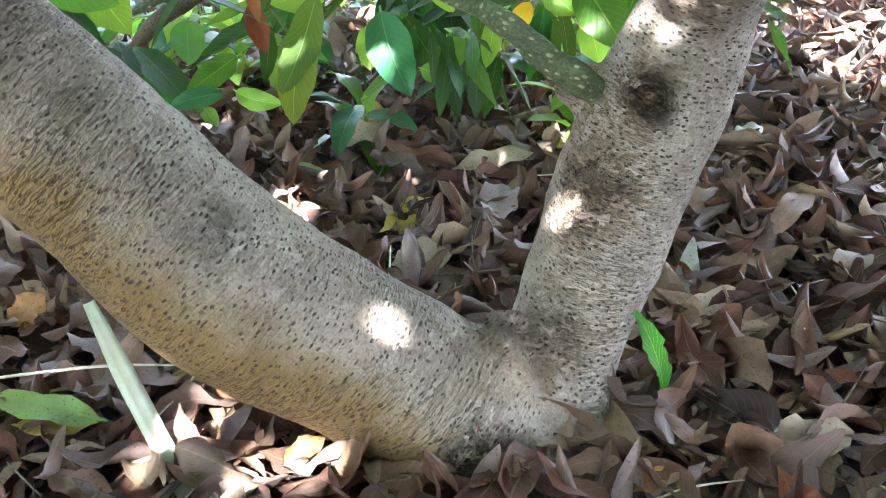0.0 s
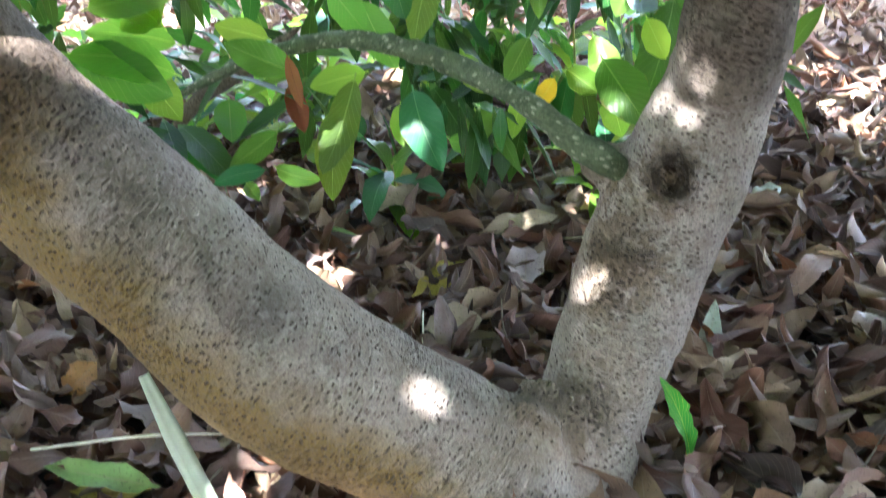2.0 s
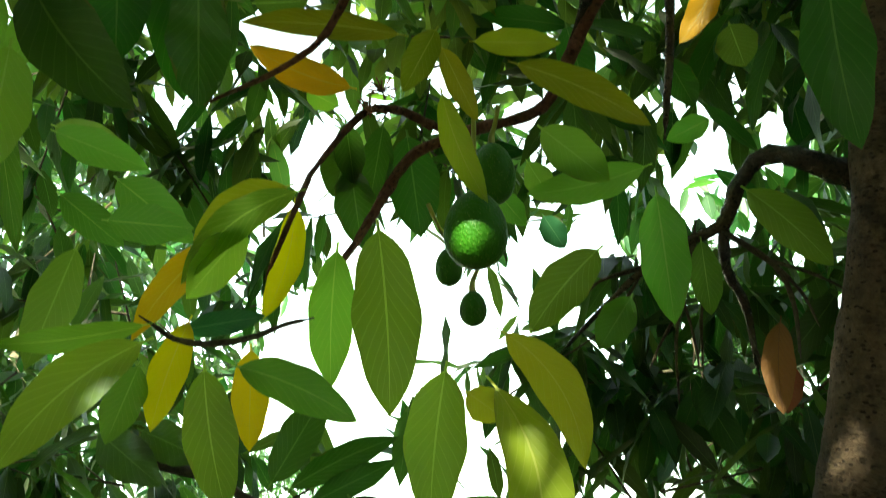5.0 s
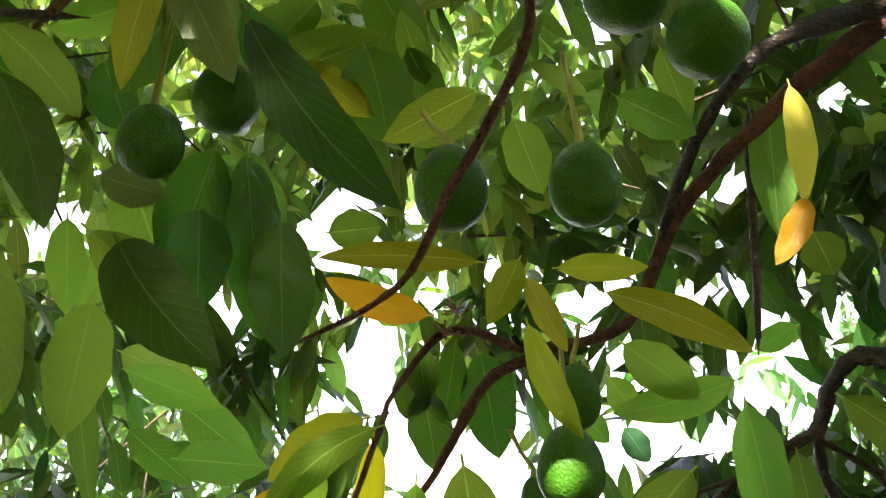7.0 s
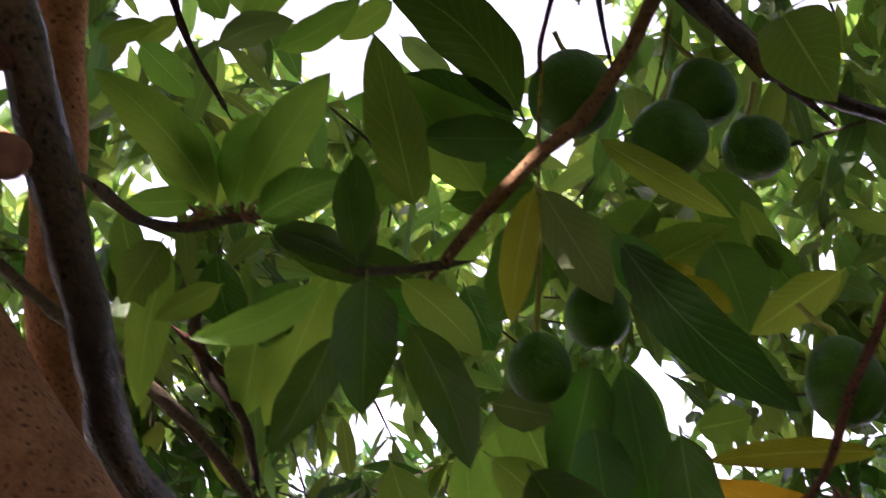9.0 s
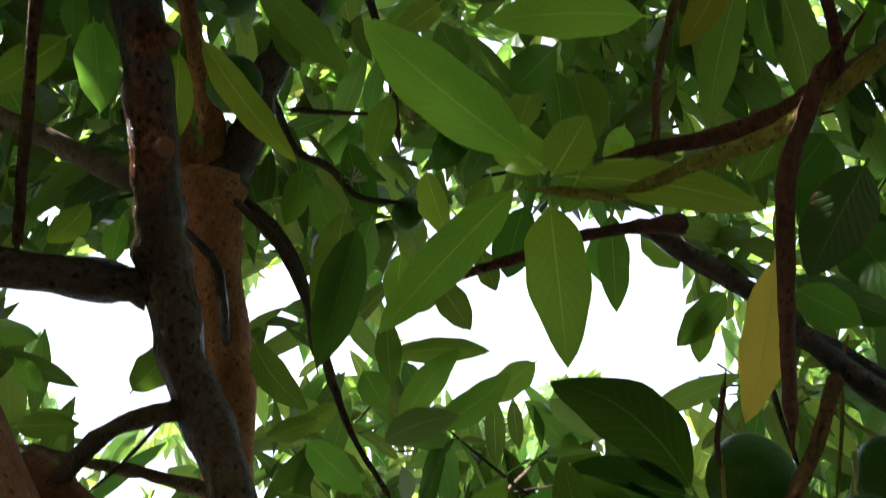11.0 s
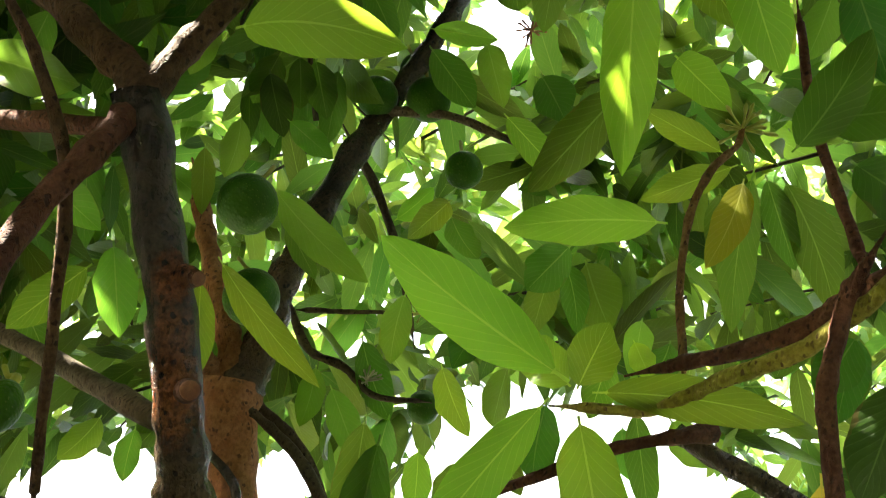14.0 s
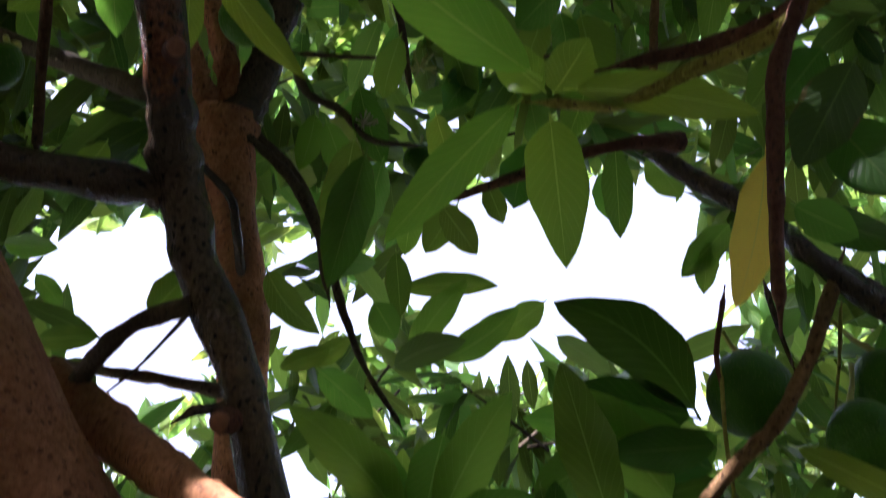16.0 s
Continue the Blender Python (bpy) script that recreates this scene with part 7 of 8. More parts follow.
opening((-0.02, 0.78, 1.33), (-0.04, 8.62, 3.52), 0.028, 0.28)
opening((-0.15, 0.77, 1.3), (-1.33, 8.56, 3.24), 0.036, 0.36)
opening((-0.24, 0.77, 1.26), (-2.21, 8.58, 2.85), 0.040, 0.40)
opening((-0.09, 0.78, 1.28), (-0.76, 8.69, 3.02), 0.032, 0.32)
opening((0.11, 0.75, 1.46), (1.32, 8.38, 4.83), 0.013, 0.13)
opening((0.2, 0.77, 1.44), (2.22, 8.53, 4.65), 0.013, 0.13)
opening((-0.19, 0.79, 1.21), (-1.7, 8.79, 2.33), 0.032, 0.32)
opening((-0.26, 0.79, 1.23), (-2.39, 8.57, 2.87), 0.032, 0.32)
opening((-0.12, 0.83, 1.08), (-1.05, 8.96, 1.37), 0.032, 0.32)
opening((-0.21, 0.84, 1.19), (-1.94, 8.85, 2.69), 0.044, 0.44)
opening((-0.2, 0.84, 1.02), (-1.84, 8.84, 1.03), 0.044, 0.44)
opening((-0.19, 0.84, 0.93), (-1.74, 8.85, 0.12), 0.048, 0.48)
opening((-0.26, 0.84, 1.17), (-2.53, 8.81, 2.53), 0.028, 0.28)
opening((-0.1, 0.85, 1.13), (-0.93, 8.92, 2.1), 0.024, 0.24)
opening((-0.2, 0.86, 0.89), (-1.72, 9.07, 0.22), 0.052, 0.52)
opening((-0.35, 0.83, 0.83), (-3.28, 8.84, -0.36), 0.024, 0.24)
opening((-0.43, 0.82, 0.91), (-4.2, 8.67, -0.08), 0.024, 0.24)
opening((-0.37, 0.83, 0.83), (-3.61, 8.71, -0.84), 0.020, 0.20)
opening((-0.34, 0.83, 0.92), (-3.24, 8.74, 0.02), 0.014, 0.14)
opening((-0.28, 0.83, 0.97), (-2.7, 8.78, 0.55), 0.022, 0.22)
opening((-0.46, 0.82, 0.99), (-4.52, 8.66, 0.78), 0.018, 0.18)
opening((-0.29, 0.83, 0.88), (-2.81, 8.77, -0.41), 0.016, 0.16)
opening((0.11, 0.86, 1.06), (1.21, 9.06, 1.44), 0.016, 0.16)
opening((0.11, 0.86, 0.84), (1.25, 9.05, -0.76), 0.024, 0.24)
opening((0.2, 0.78, 1.41), (2.14, 8.63, 4.29), 0.013, 0.13)
opening((0.08, 0.75, 1.47), (0.95, 8.31, 4.94), 0.010, 0.10)
opening((0.02, 0.73, 1.51), (0.44, 8.16, 5.26), 0.009, 0.09)
opening((0.11, 0.77, 1.4), (1.28, 8.58, 4.16), 0.010, 0.10)
opening((0.03, 0.77, 1.37), (0.47, 8.56, 3.92), 0.018, 0.18)
opening((0.23, 0.8, 1.35), (2.53, 8.86, 3.67), 0.016, 0.16)
opening((0.17, 0.75, 1.49), (1.87, 8.37, 5.07), 0.009, 0.09)
opening((-0.27, 0.71, 1.47), (-2.51, 7.93, 4.92), 0.011, 0.110)
opening((-0.1, 0.8, 0.69), (-0.77, 8.47, -1.85), 0.024, 0.24)
opening((-0.3, 0.79, 0.7), (-2.75, 8.46, -1.66), 0.024, 0.24)
opening((0.05, 0.81, 0.71), (0.73, 8.61, -1.57), 0.024, 0.24)
opening((-0.65, 0.25, 1.88), (-5.32, 3.93, 8.22), 0.032, 0.32)
opening((-0.27, 0.44, 1.88), (-1.48, 5.84, 8.23), 0.028, 0.28)
opening((-0.5, 0.28, 1.93), (-3.67, 4.48, 8.37), 0.044, 0.44)
opening((-0.58, 0.24, 1.9), (-4.45, 4.41, 7.8), 0.024, 0.24)
opening((-0.79, 0.14, 1.86), (-6.56, 3.46, 7.46), 0.036, 0.36)
opening((-0.68, 0.31, 1.78), (-5.41, 5.08, 6.6), 0.020, 0.20)
opening((-0.43, 0.04, 2.07), (-3.05, 3.19, 9.07), 0.005, 0.05)
opening((-0.49, 0.05, 2.05), (-3.61, 3.25, 8.85), 0.004, 0.04)
opening((-0.48, -0.02, 2.09), (-3.49, 2.5, 9.27), 0.004, 0.04)
opening((-0.44, 0.11, 2.04), (-3.1, 3.82, 8.74), 0.006, 0.06)
opening((-0.39, 0.16, 2.02), (-2.67, 4.33, 8.62), 0.004, 0.04)
opening((-0.42, -0.01, 2.1), (-2.97, 2.69, 9.36), 0.003, 0.03)
opening((-0.54, 0.01, 2.05), (-4.12, 2.84, 8.88), 0.004, 0.04)
opening((-0.37, 0.08, 2.07), (-2.38, 3.54, 9.13), 0.003, 0.03)
opening((-0.25, 0.17, 2.07), (-1.24, 4.43, 9.07), 0.004, 0.04)
opening((-0.28, 0.23, 2.02), (-1.56, 5.09, 8.62), 0.006, 0.06)
opening((-0.39, -0.01, 2.11), (-2.58, 2.68, 9.49), 0.003, 0.03)
opening((-0.43, -0.06, 2.12), (-3, 2.17, 9.61), 0.003, 0.03)
opening((-0.29, 0.28, 2), (-1.58, 5.58, 8.37), 0.006, 0.06)
opening((-0.47, 0.04, 2.06), (-3.42, 3.16, 8.96), 0.004, 0.04)
opening((-0.3, 0.09, 2.09), (-1.76, 3.68, 9.27), 0.003, 0.03)
opening((-0.46, 0.07, 2.05), (-3.28, 3.42, 8.88), 0.005, 0.05)
opening((-0.06, 0.21, 2.11), (0.65, 4.89, 9.48), 0.003, 0.03)
opening((-0.24, 0.05, 2.13), (-1.13, 3.23, 9.72), 0.003, 0.03)
opening((-0.26, -0.04, 2.17), (-1.37, 2.35, 10.08), 0.005, 0.05)
opening((-0.62, -0.12, 2.09), (-4.93, 1.57, 9.25), 0.003, 0.03)
opening((-0.69, -0.12, 2.06), (-5.67, 1.51, 9.03), 0.003, 0.03)
opening((-0.32, 0.54, 1.78), (-2.62, 6.28, 7.49), 0.004, 0.04)
opening((-0.24, 0.56, 1.78), (-1.77, 6.42, 7.54), 0.004, 0.04)
opening((-0.18, 0.58, 1.76), (-1.23, 6.67, 7.3), 0.004, 0.04)
opening((-0.07, 0.65, 1.69), (-0.15, 7.32, 6.55), 0.004, 0.04)
opening((-0.03, 0.65, 1.7), (0.3, 7.31, 6.73), 0.004, 0.04)
opening((-0.19, 0.69, 1.57), (-1.29, 7.74, 5.43), 0.005, 0.05)
opening((0.02, 0.74, 1.56), (0.8, 8.22, 5.33), 0.005, 0.05)
opening((0.13, 0.75, 1.57), (1.92, 8.39, 5.42), 0.006, 0.06)
opening((-0.47, 0.63, 1.59), (-4.1, 7.09, 5.55), 0.004, 0.04)
opening((-0.39, 0.68, 1.51), (-3.28, 7.69, 4.81), 0.004, 0.04)
opening((-0.12, 0.61, 1.73), (-0.56, 6.98, 6.99), 0.003, 0.03)
opening((-0.41, 0.62, 1.63), (-3.47, 7, 5.95), 0.003, 0.03)
opening((0.06, 0.71, 1.63), (1.16, 7.92, 5.97), 0.004, 0.04)
opening((0.01, 0.63, 1.74), (0.73, 7.17, 7.12), 0.003, 0.03)
opening((-0.59, -0.34, 2.19), (-4.85, -0.48, 10.69), 0.006, 0.06)
opening((-0.55, -0.32, 2.21), (-4.41, -0.32, 10.90), 0.009, 0.09)
opening((-0.53, -0.29, 2.22), (-4.19, 0.03, 10.98), 0.006, 0.06)
opening((-0.51, -0.26, 2.23), (-3.99, 0.34, 11.05), 0.006, 0.06)
opening((-0.51, -0.22, 2.22), (-4.01, 0.72, 11.01), 0.007, 0.07)
opening((-0.44, -0.24, 2.25), (-3.27, 0.59, 11.28), 0.006, 0.06)
opening((-0.42, -0.18, 2.25), (-3.01, 1.21, 11.29), 0.007, 0.07)
opening((-0.52, -0.16, 2.21), (-4.07, 1.42, 10.88), 0.007, 0.07)
opening((-0.67, -0.22, 2.15), (-5.62, 0.74, 10.20), 0.005, 0.05)
opening((-0.72, -0.19, 2.11), (-6.15, 1.07, 9.80), 0.006, 0.06)
opening((-0.60, -0.22, 2.18), (-4.94, 0.78, 10.57), 0.010, 0.10)
opening((-0.36, -0.16, 2.26), (-2.42, 1.43, 11.40), 0.009, 0.09)
opening((-0.56, 1.32, 0.61), (-1.58, 3.89, 0.05), 0.030, 0.087)
opening((-0.47, 1.36, 0.62), (-1.36, 4.10, 0.05), 0.025, 0.074)
opening((-0.35, 1.39, 0.59), (-0.91, 3.85, 0.05), 0.023, 0.063)
opening((-0.31, 1.39, 0.57), (-0.76, 3.60, 0.05), 0.014, 0.036)
opening((-0.21, 1.40, 0.54), (-0.46, 3.36, 0.05), 0.023, 0.055)
opening((-0.13, 1.40, 0.51), (-0.26, 3.12, 0.05), 0.016, 0.035)
opening((0.18, 1.40, 0.56), (0.49, 3.57, 0.05), 0.021, 0.054)
opening((0.21, 1.39, 0.52), (0.50, 3.15, 0.05), 0.013, 0.028)
opening((0.03, 1.43, 0.60), (0.12, 4.11, 0.05), 0.011, 0.030)
opening((0.08, 1.42, 0.59), (0.25, 3.88, 0.05), 0.010, 0.026)
opening((-0.24, 1.40, 0.54), (-0.54, 3.32, 0.05), 0.011, 0.025)
opening((-0.52, 1.34, 0.59), (-1.39, 3.73, 0.05), 0.018, 0.049)
opening((-0.41, 1.37, 0.61), (-1.17, 4.09, 0.05), 0.011, 0.031)
opening((0.17, 1.13, 1.62), (1.28, 8.01, 4.78), 0.019, 0.129)
opening((0.25, 1.11, 1.64), (1.81, 7.86, 4.88), 0.009, 0.059)
opening((0.29, 1.12, 1.59), (2.03, 7.96, 4.55), 0.016, 0.107)
opening((0.31, 1.11, 1.60), (2.18, 7.89, 4.62), 0.007, 0.048)
opening((0.28, 1.14, 1.54), (2.00, 8.09, 4.25), 0.016, 0.107)
opening((0.31, 1.15, 1.52), (2.15, 8.11, 4.09), 0.007, 0.048)
opening((0.17, 1.16, 1.56), (1.22, 8.19, 4.40), 0.015, 0.102)
opening((0.22, 1.15, 1.57), (1.59, 8.11, 4.42), 0.014, 0.096)
opening((0.24, 1.17, 1.49), (1.73, 8.28, 3.91), 0.014, 0.096)
opening((0.27, 1.17, 1.47), (1.89, 8.29, 3.75), 0.011, 0.075)
opening((0.28, 1.18, 1.45), (2.00, 8.31, 3.62), 0.008, 0.054)
opening((0.36, 1.17, 1.40), (2.55, 8.24, 3.33), 0.014, 0.096)
opening((0.38, 1.17, 1.39), (2.64, 8.23, 3.24), 0.007, 0.048)
opening((0.11, 1.13, 1.64), (0.83, 8.02, 4.89), 0.008, 0.054)
opening((0.11, 1.15, 1.59), (0.82, 8.16, 4.59), 0.007, 0.048)
opening((0.12, 1.17, 1.54), (0.89, 8.28, 4.26), 0.010, 0.070)
opening((0.16, 1.18, 1.52), (1.21, 8.31, 4.08), 0.010, 0.070)
opening((0.20, 1.18, 1.50), (1.43, 8.31, 3.97), 0.011, 0.075)
opening((0.30, 1.20, 1.34), (2.12, 8.46, 2.91), 0.005, 0.032)
opening((0.36, 1.18, 1.34), (2.51, 8.36, 2.87), 0.006, 0.038)
opening((0.18, 1.14, 1.64), (1.60, 8.12, 4.42), 0.016, 0.107)
opening((0.21, 1.16, 1.57), (1.75, 8.26, 3.97), 0.019, 0.129)
opening((0.16, 1.18, 1.52), (1.41, 8.42, 3.66), 0.023, 0.150)
opening((0.21, 1.18, 1.49), (1.77, 8.42, 3.42), 0.019, 0.129)
opening((0.04, 1.21, 1.50), (0.67, 8.57, 3.48), 0.013, 0.086)
opening((0.11, 1.20, 1.49), (1.13, 8.53, 3.42), 0.016, 0.107)
opening((0.23, 1.12, 1.65), (1.90, 8.01, 4.54), 0.011, 0.075)
opening((0.06, 1.10, 1.77), (0.78, 7.84, 5.31), 0.006, 0.043)
opening((0.16, 1.02, 1.88), (1.44, 7.32, 6.02), 0.005, 0.032)
opening((-0.10, 1.00, 1.94), (-0.31, 7.16, 6.47), 0.004, 0.027)
opening((-0.83, 0.11, 1.89), (-6.24, 2.83, 7.12), 0.020, 0.182)
opening((-0.82, 0.16, 1.87), (-6.19, 3.23, 6.95), 0.018, 0.161)
opening((-0.84, 0.17, 1.85), (-6.32, 3.37, 6.72), 0.012, 0.107)
opening((-0.83, 0.23, 1.82), (-6.24, 3.83, 6.49), 0.018, 0.161)
opening((-0.80, 0.24, 1.84), (-6.01, 3.93, 6.66), 0.013, 0.118)
opening((-0.79, 0.11, 1.94), (-5.85, 2.79, 7.52), 0.015, 0.139)
opening((-0.80, 0.08, 1.94), (-6.01, 2.49, 7.51), 0.015, 0.139)
opening((-0.73, 0.35, 1.82), (-5.30, 4.97, 6.49), 0.012, 0.107)
opening((-0.74, 0.33, 1.84), (-5.39, 4.73, 6.63), 0.012, 0.107)
opening((-0.81, 0.27, 1.82), (-6.02, 4.20, 6.43), 0.010, 0.086)
opening((-0.36, 0.49, 1.91), (-1.98, 6.17, 7.30), 0.021, 0.193)
opening((-0.37, 0.45, 1.95), (-2.09, 5.85, 7.59), 0.020, 0.182)
opening((-0.36, 0.51, 1.88), (-2.01, 6.41, 7.03), 0.012, 0.107)
opening((-0.43, 0.42, 1.95), (-2.67, 5.61, 7.61), 0.013, 0.118)
opening((-0.35, 0.37, 2.02), (-1.93, 5.15, 8.24), 0.030, 0.268)
opening((-0.40, 0.41, 1.97), (-2.35, 5.47, 7.85), 0.030, 0.268)
opening((-0.54, 0.30, 2.00), (-3.62, 4.49, 8.08), 0.014, 0.129)
opening((-0.50, 0.38, 1.95), (-3.26, 5.24, 7.68), 0.017, 0.150)
opening((-0.49, 1.18, 0.76), (-1.97, 5.10, 0.02), 0.018, 0.073)
opening((-0.42, 1.21, 0.79), (-1.97, 6.11, 0.02), 0.016, 0.078)
opening((-0.40, 1.21, 0.74), (-1.47, 4.77, 0.02), 0.014, 0.055)
opening((-0.47, 1.18, 0.72), (-1.64, 4.42, 0.02), 0.013, 0.046)
opening((-0.43, 1.22, 1.02), (-2.73, 8.52, 1.19), 0.011, 0.075)
opening((-0.62, 1.15, 0.96), (-4.02, 8.00, 0.74), 0.019, 0.129)
opening((-0.61, 1.15, 0.93), (-3.90, 8.04, 0.56), 0.011, 0.075)
opening((-0.62, 1.14, 0.82), (-3.36, 6.67, 0.02), 0.016, 0.090)
opening((-0.60, 1.14, 0.80), (-2.86, 5.90, 0.02), 0.013, 0.064)
opening((-0.41, 1.23, 0.97), (-2.58, 8.56, 0.81), 0.011, 0.075)
opening((-0.45, 1.21, 0.86), (-2.86, 8.43, 0.12), 0.010, 0.064)
opening((-0.54, 1.18, 0.88), (-3.50, 8.20, 0.20), 0.008, 0.054)
opening((-0.63, 1.13, 0.80), (-2.86, 5.44, 0.02), 0.018, 0.082)
opening((-0.60, 1.14, 0.75), (-2.20, 4.39, 0.02), 0.018, 0.066)
opening((-0.65, 1.13, 0.84), (-3.58, 6.55, 0.02), 0.013, 0.072)
opening((-0.49, 1.19, 0.77), (-1.93, 4.96, 0.02), 0.016, 0.065)
opening((-0.43, 1.22, 0.81), (-2.06, 6.10, 0.02), 0.014, 0.070)
opening((-0.39, 1.24, 0.95), (-2.56, 8.57, 0.56), 0.014, 0.096)
opening((-0.62, 1.15, 0.94), (-4.06, 7.97, 0.50), 0.014, 0.096)
opening((-0.67, 0.26, 1.91), (-4.95, 3.62, 7.78), 0.015, 0.139)
opening((-0.70, 0.27, 1.88), (-5.25, 3.71, 7.50), 0.007, 0.064)
opening((-0.54, 0.38, 1.92), (-3.83, 4.62, 7.85), 0.007, 0.064)
opening((-0.51, 0.41, 1.91), (-3.53, 4.93, 7.78), 0.007, 0.064)
opening((-0.46, 0.41, 1.93), (-3.07, 4.96, 7.98), 0.010, 0.086)
opening((-0.65, 0.30, 1.90), (-4.78, 3.98, 7.68), 0.007, 0.064)
sunway((0.161, 1.127, 0.295), 0.0145)
sunway((-0.068, 0.933, 0.24), 0.0135)
sunway((0.253, 1.194, 0.541), 0.009)
sunway((0.281, 1.142, 0.543), 0.009)
sunway((0.364, 1.078, 0.782), 0.012)
sunway((0.224, 1.099, 1.081), 0.012)
sunway((-0.482, 0.817, 0.767), 0.014)
sunway((0.297, 1.011, 1.152), 0.0115)
sunway((-0.156, -0.046, 1.952), 0.0105)
sunway((-0.441, -0.241, 1.86), 0.006)
sunway((-0.47, -0.173, 1.822), 0.006)
sunway((-0.507, 0.056, 1.518), 0.02)
sunway((-0.471, 0.046, 1.486), 0.016)
sunway((1.269, 2.767, 0.04), 0.05)
sunway((1.196, 2.89, 0.04), 0.04)
sunway((1.28, 3.285, 0.04), 0.05)
sunway((0.168, 2.598, 0.04), 0.02)
sunway((1.118, 2.545, 0.04), 0.03)
sunway((1.029, 2.652, 0.04), 0.025)
sunway((1.418, 3.095, 0.04), 0.05)
sunway((1.068, 2.956, 0.04), 0.03)
sunway((1.038, 2.495, 0.04), 0.03)
sunway((1.291, 2.956, 0.04), 0.04)
sunway((1.164, 3.169, 0.04), 0.03)
sunway((1.152, 2.398, 0.04), 0.03)
sunway((-1.603, 3.948, 0.04), 0.16)
sunway((-1.36, 4.1, 0.04), 0.16)
sunway((-0.912, 3.85, 0.04), 0.12)
sunway((-0.759, 3.642, 0.04), 0.1)
sunway((-0.449, 3.344, 0.04), 0.1)
sunway((-0.26, 3.119, 0.04), 0.07)
sunway((0.488, 3.568, 0.04), 0.1)
sunway((0.118, 4.114, 0.04), 0.1)
sunway((-1.428, 3.78, 0.04), 0.12)
sunway((0.265, 3.775, 0.04), 0.08)
sunway((-0.291, 0.684, 1.357), 0.012)
sunway((-0.045, 0.737, 1.148), 0.0088)
sunway((-0.015, 0.732, 1.112), 0.0088)
sunway((-0.04, 0.742, 1.051), 0.0088)
sunway((-0.494, 1.039, 0.857), 0.018)
sunway((-0.314, 0.995, 0.81), 0.0165)
sunway((-0.256, 1.002, 0.752), 0.0165)
sunway((0.106, 3.734, 0.072), 0.014)
sunway((0.177, 1.381, 0.784), 0.01872)
sunway((0.174, 1.375, 0.73), 0.02028)
sunway((0.196, 1.359, 0.713), 0.01872)
sunway((0.207, 1.402, 0.849), 0.02028)
sunway((0.239, 1.439, 0.665), 0.012)
sunway((0.329, 1.404, 0.925), 0.0156)
sunway((0.129, 1.365, 1.074), 0.01404)
sunway((-0.422, 0.925, 0.814), 0.0165)
sunway((-0.6, 2.596, 0.3), 0.016)
sunway((-0.646, 2.427, 0.236), 0.012)
sunway((-0.257, 2.925, 0.037), 0.012)
sunway((-0.507, 2.947, 0.212), 0.011)
sunway((-0.536, 3.81, -0.031), 0.011)
sunway((0.142, 3.848, 0.057), 0.015)
sunway((0.21, 1.44, 0.538), 0.0156)
sunway((0.217, 1.384, 0.467), 0.012)
sunway((0.115, 2.286, 0.334), 0.01)
sunway((0.183, 1.433, 0.502), 0.012)
sunway((-0.1, 1.437, 0.412), 0.012)
sunway((-0.099, 1.419, 0.389), 0.012)
sunway((-0.466, 0.785, 0.802), 0.02)
sunway((-0.524, 2.167, -0.025), 0.016)
sunway((-0.517, 2.215, -0.023), 0.016)
sunway((-0.303, 1.723, 0.047), 0.015)
sunway((-0.301, 1.644, 0.066), 0.015)
sunway((-0.252, 1.587, 0.071), 0.015)
sunway((0.279, 1.98, 0.073), 0.015)
sunway((-0.303, 1.015, 0.084), 0.015)
sunway((-0.316, 0.954, 0.069), 0.014)
sunway((-0.363, 0.915, 0.045), 0.016)
sunway((-0.158, 0.909, 0.077), 0.016)
sunway((-0.177, 0.949, -0.004), 0.014)
sunway((-0.142, 0.969, -0.001), 0.013)
sunway((-0.126, 0.989, -0.001), 0.013)
sunway((-0.224, 0.93, 0.054), 0.012)
sunway((-0.238, 0.862, 0.074), 0.012)
sunway((-0.503, 2.224, 0.116), 0.012)
sunway((0.205, 2.94, -0.008), 0.01)
sunway((1.373, 3.029, -0.03), 0.05)
sunway((1.172, 2.848, 0.057), 0.03)
sunway((1.045, 2.673, 0.055), 0.03)
sunway((1.187, 3.138, 0.035), 0.04)
sunway((1.094, 3.082, 0.084), 0.04)
sunway((1.284, 3.016, 0.073), 0.04)
sunway((1.058, 2.413, 0.071), 0.02)
sunway((0.233, 1.407, 0.843), 0.0234)
sunway((-0.486, 0.058, 1.512), 0.016)
sunway((-0.52, 0.051, 1.533), 0.016)


def is_open(p, grow=0.0):
    """Which of the rows of p lie in an opening."""
    hit = np.zeros(len(p), dtype=bool)
    for a, b, ra, rb in OPEN:
        d = b - a
        t = (p - a) @ d / np.dot(d, d)
        gap = np.linalg.norm(p - a - t[:, None] * d, axis=1)
        hit |= (t >= 0) & (t <= 1.2) & (gap < ra + (rb - ra) * t + grow)
    return hit


TRIED = [(u / 9, f) for u in range(10) for f in ((0,) if u in (0, 9) else (-1, -0.5, 0, 0.5, 1))]


def off_way(p, way):
    """How far, and in which direction, the rows of p lie off a way of the sun."""
    a, b, r = way
    w = b - a
    t = (p - a) @ w / np.dot(w, w)
    q = p - a - t[:, None] * w
    gap = np.sqrt(np.einsum("ij,ij->i", q, q)) + 1e-9
    return np.where((t >= 0) & (t <= 1), gap, 9.0), q / gap[:, None]


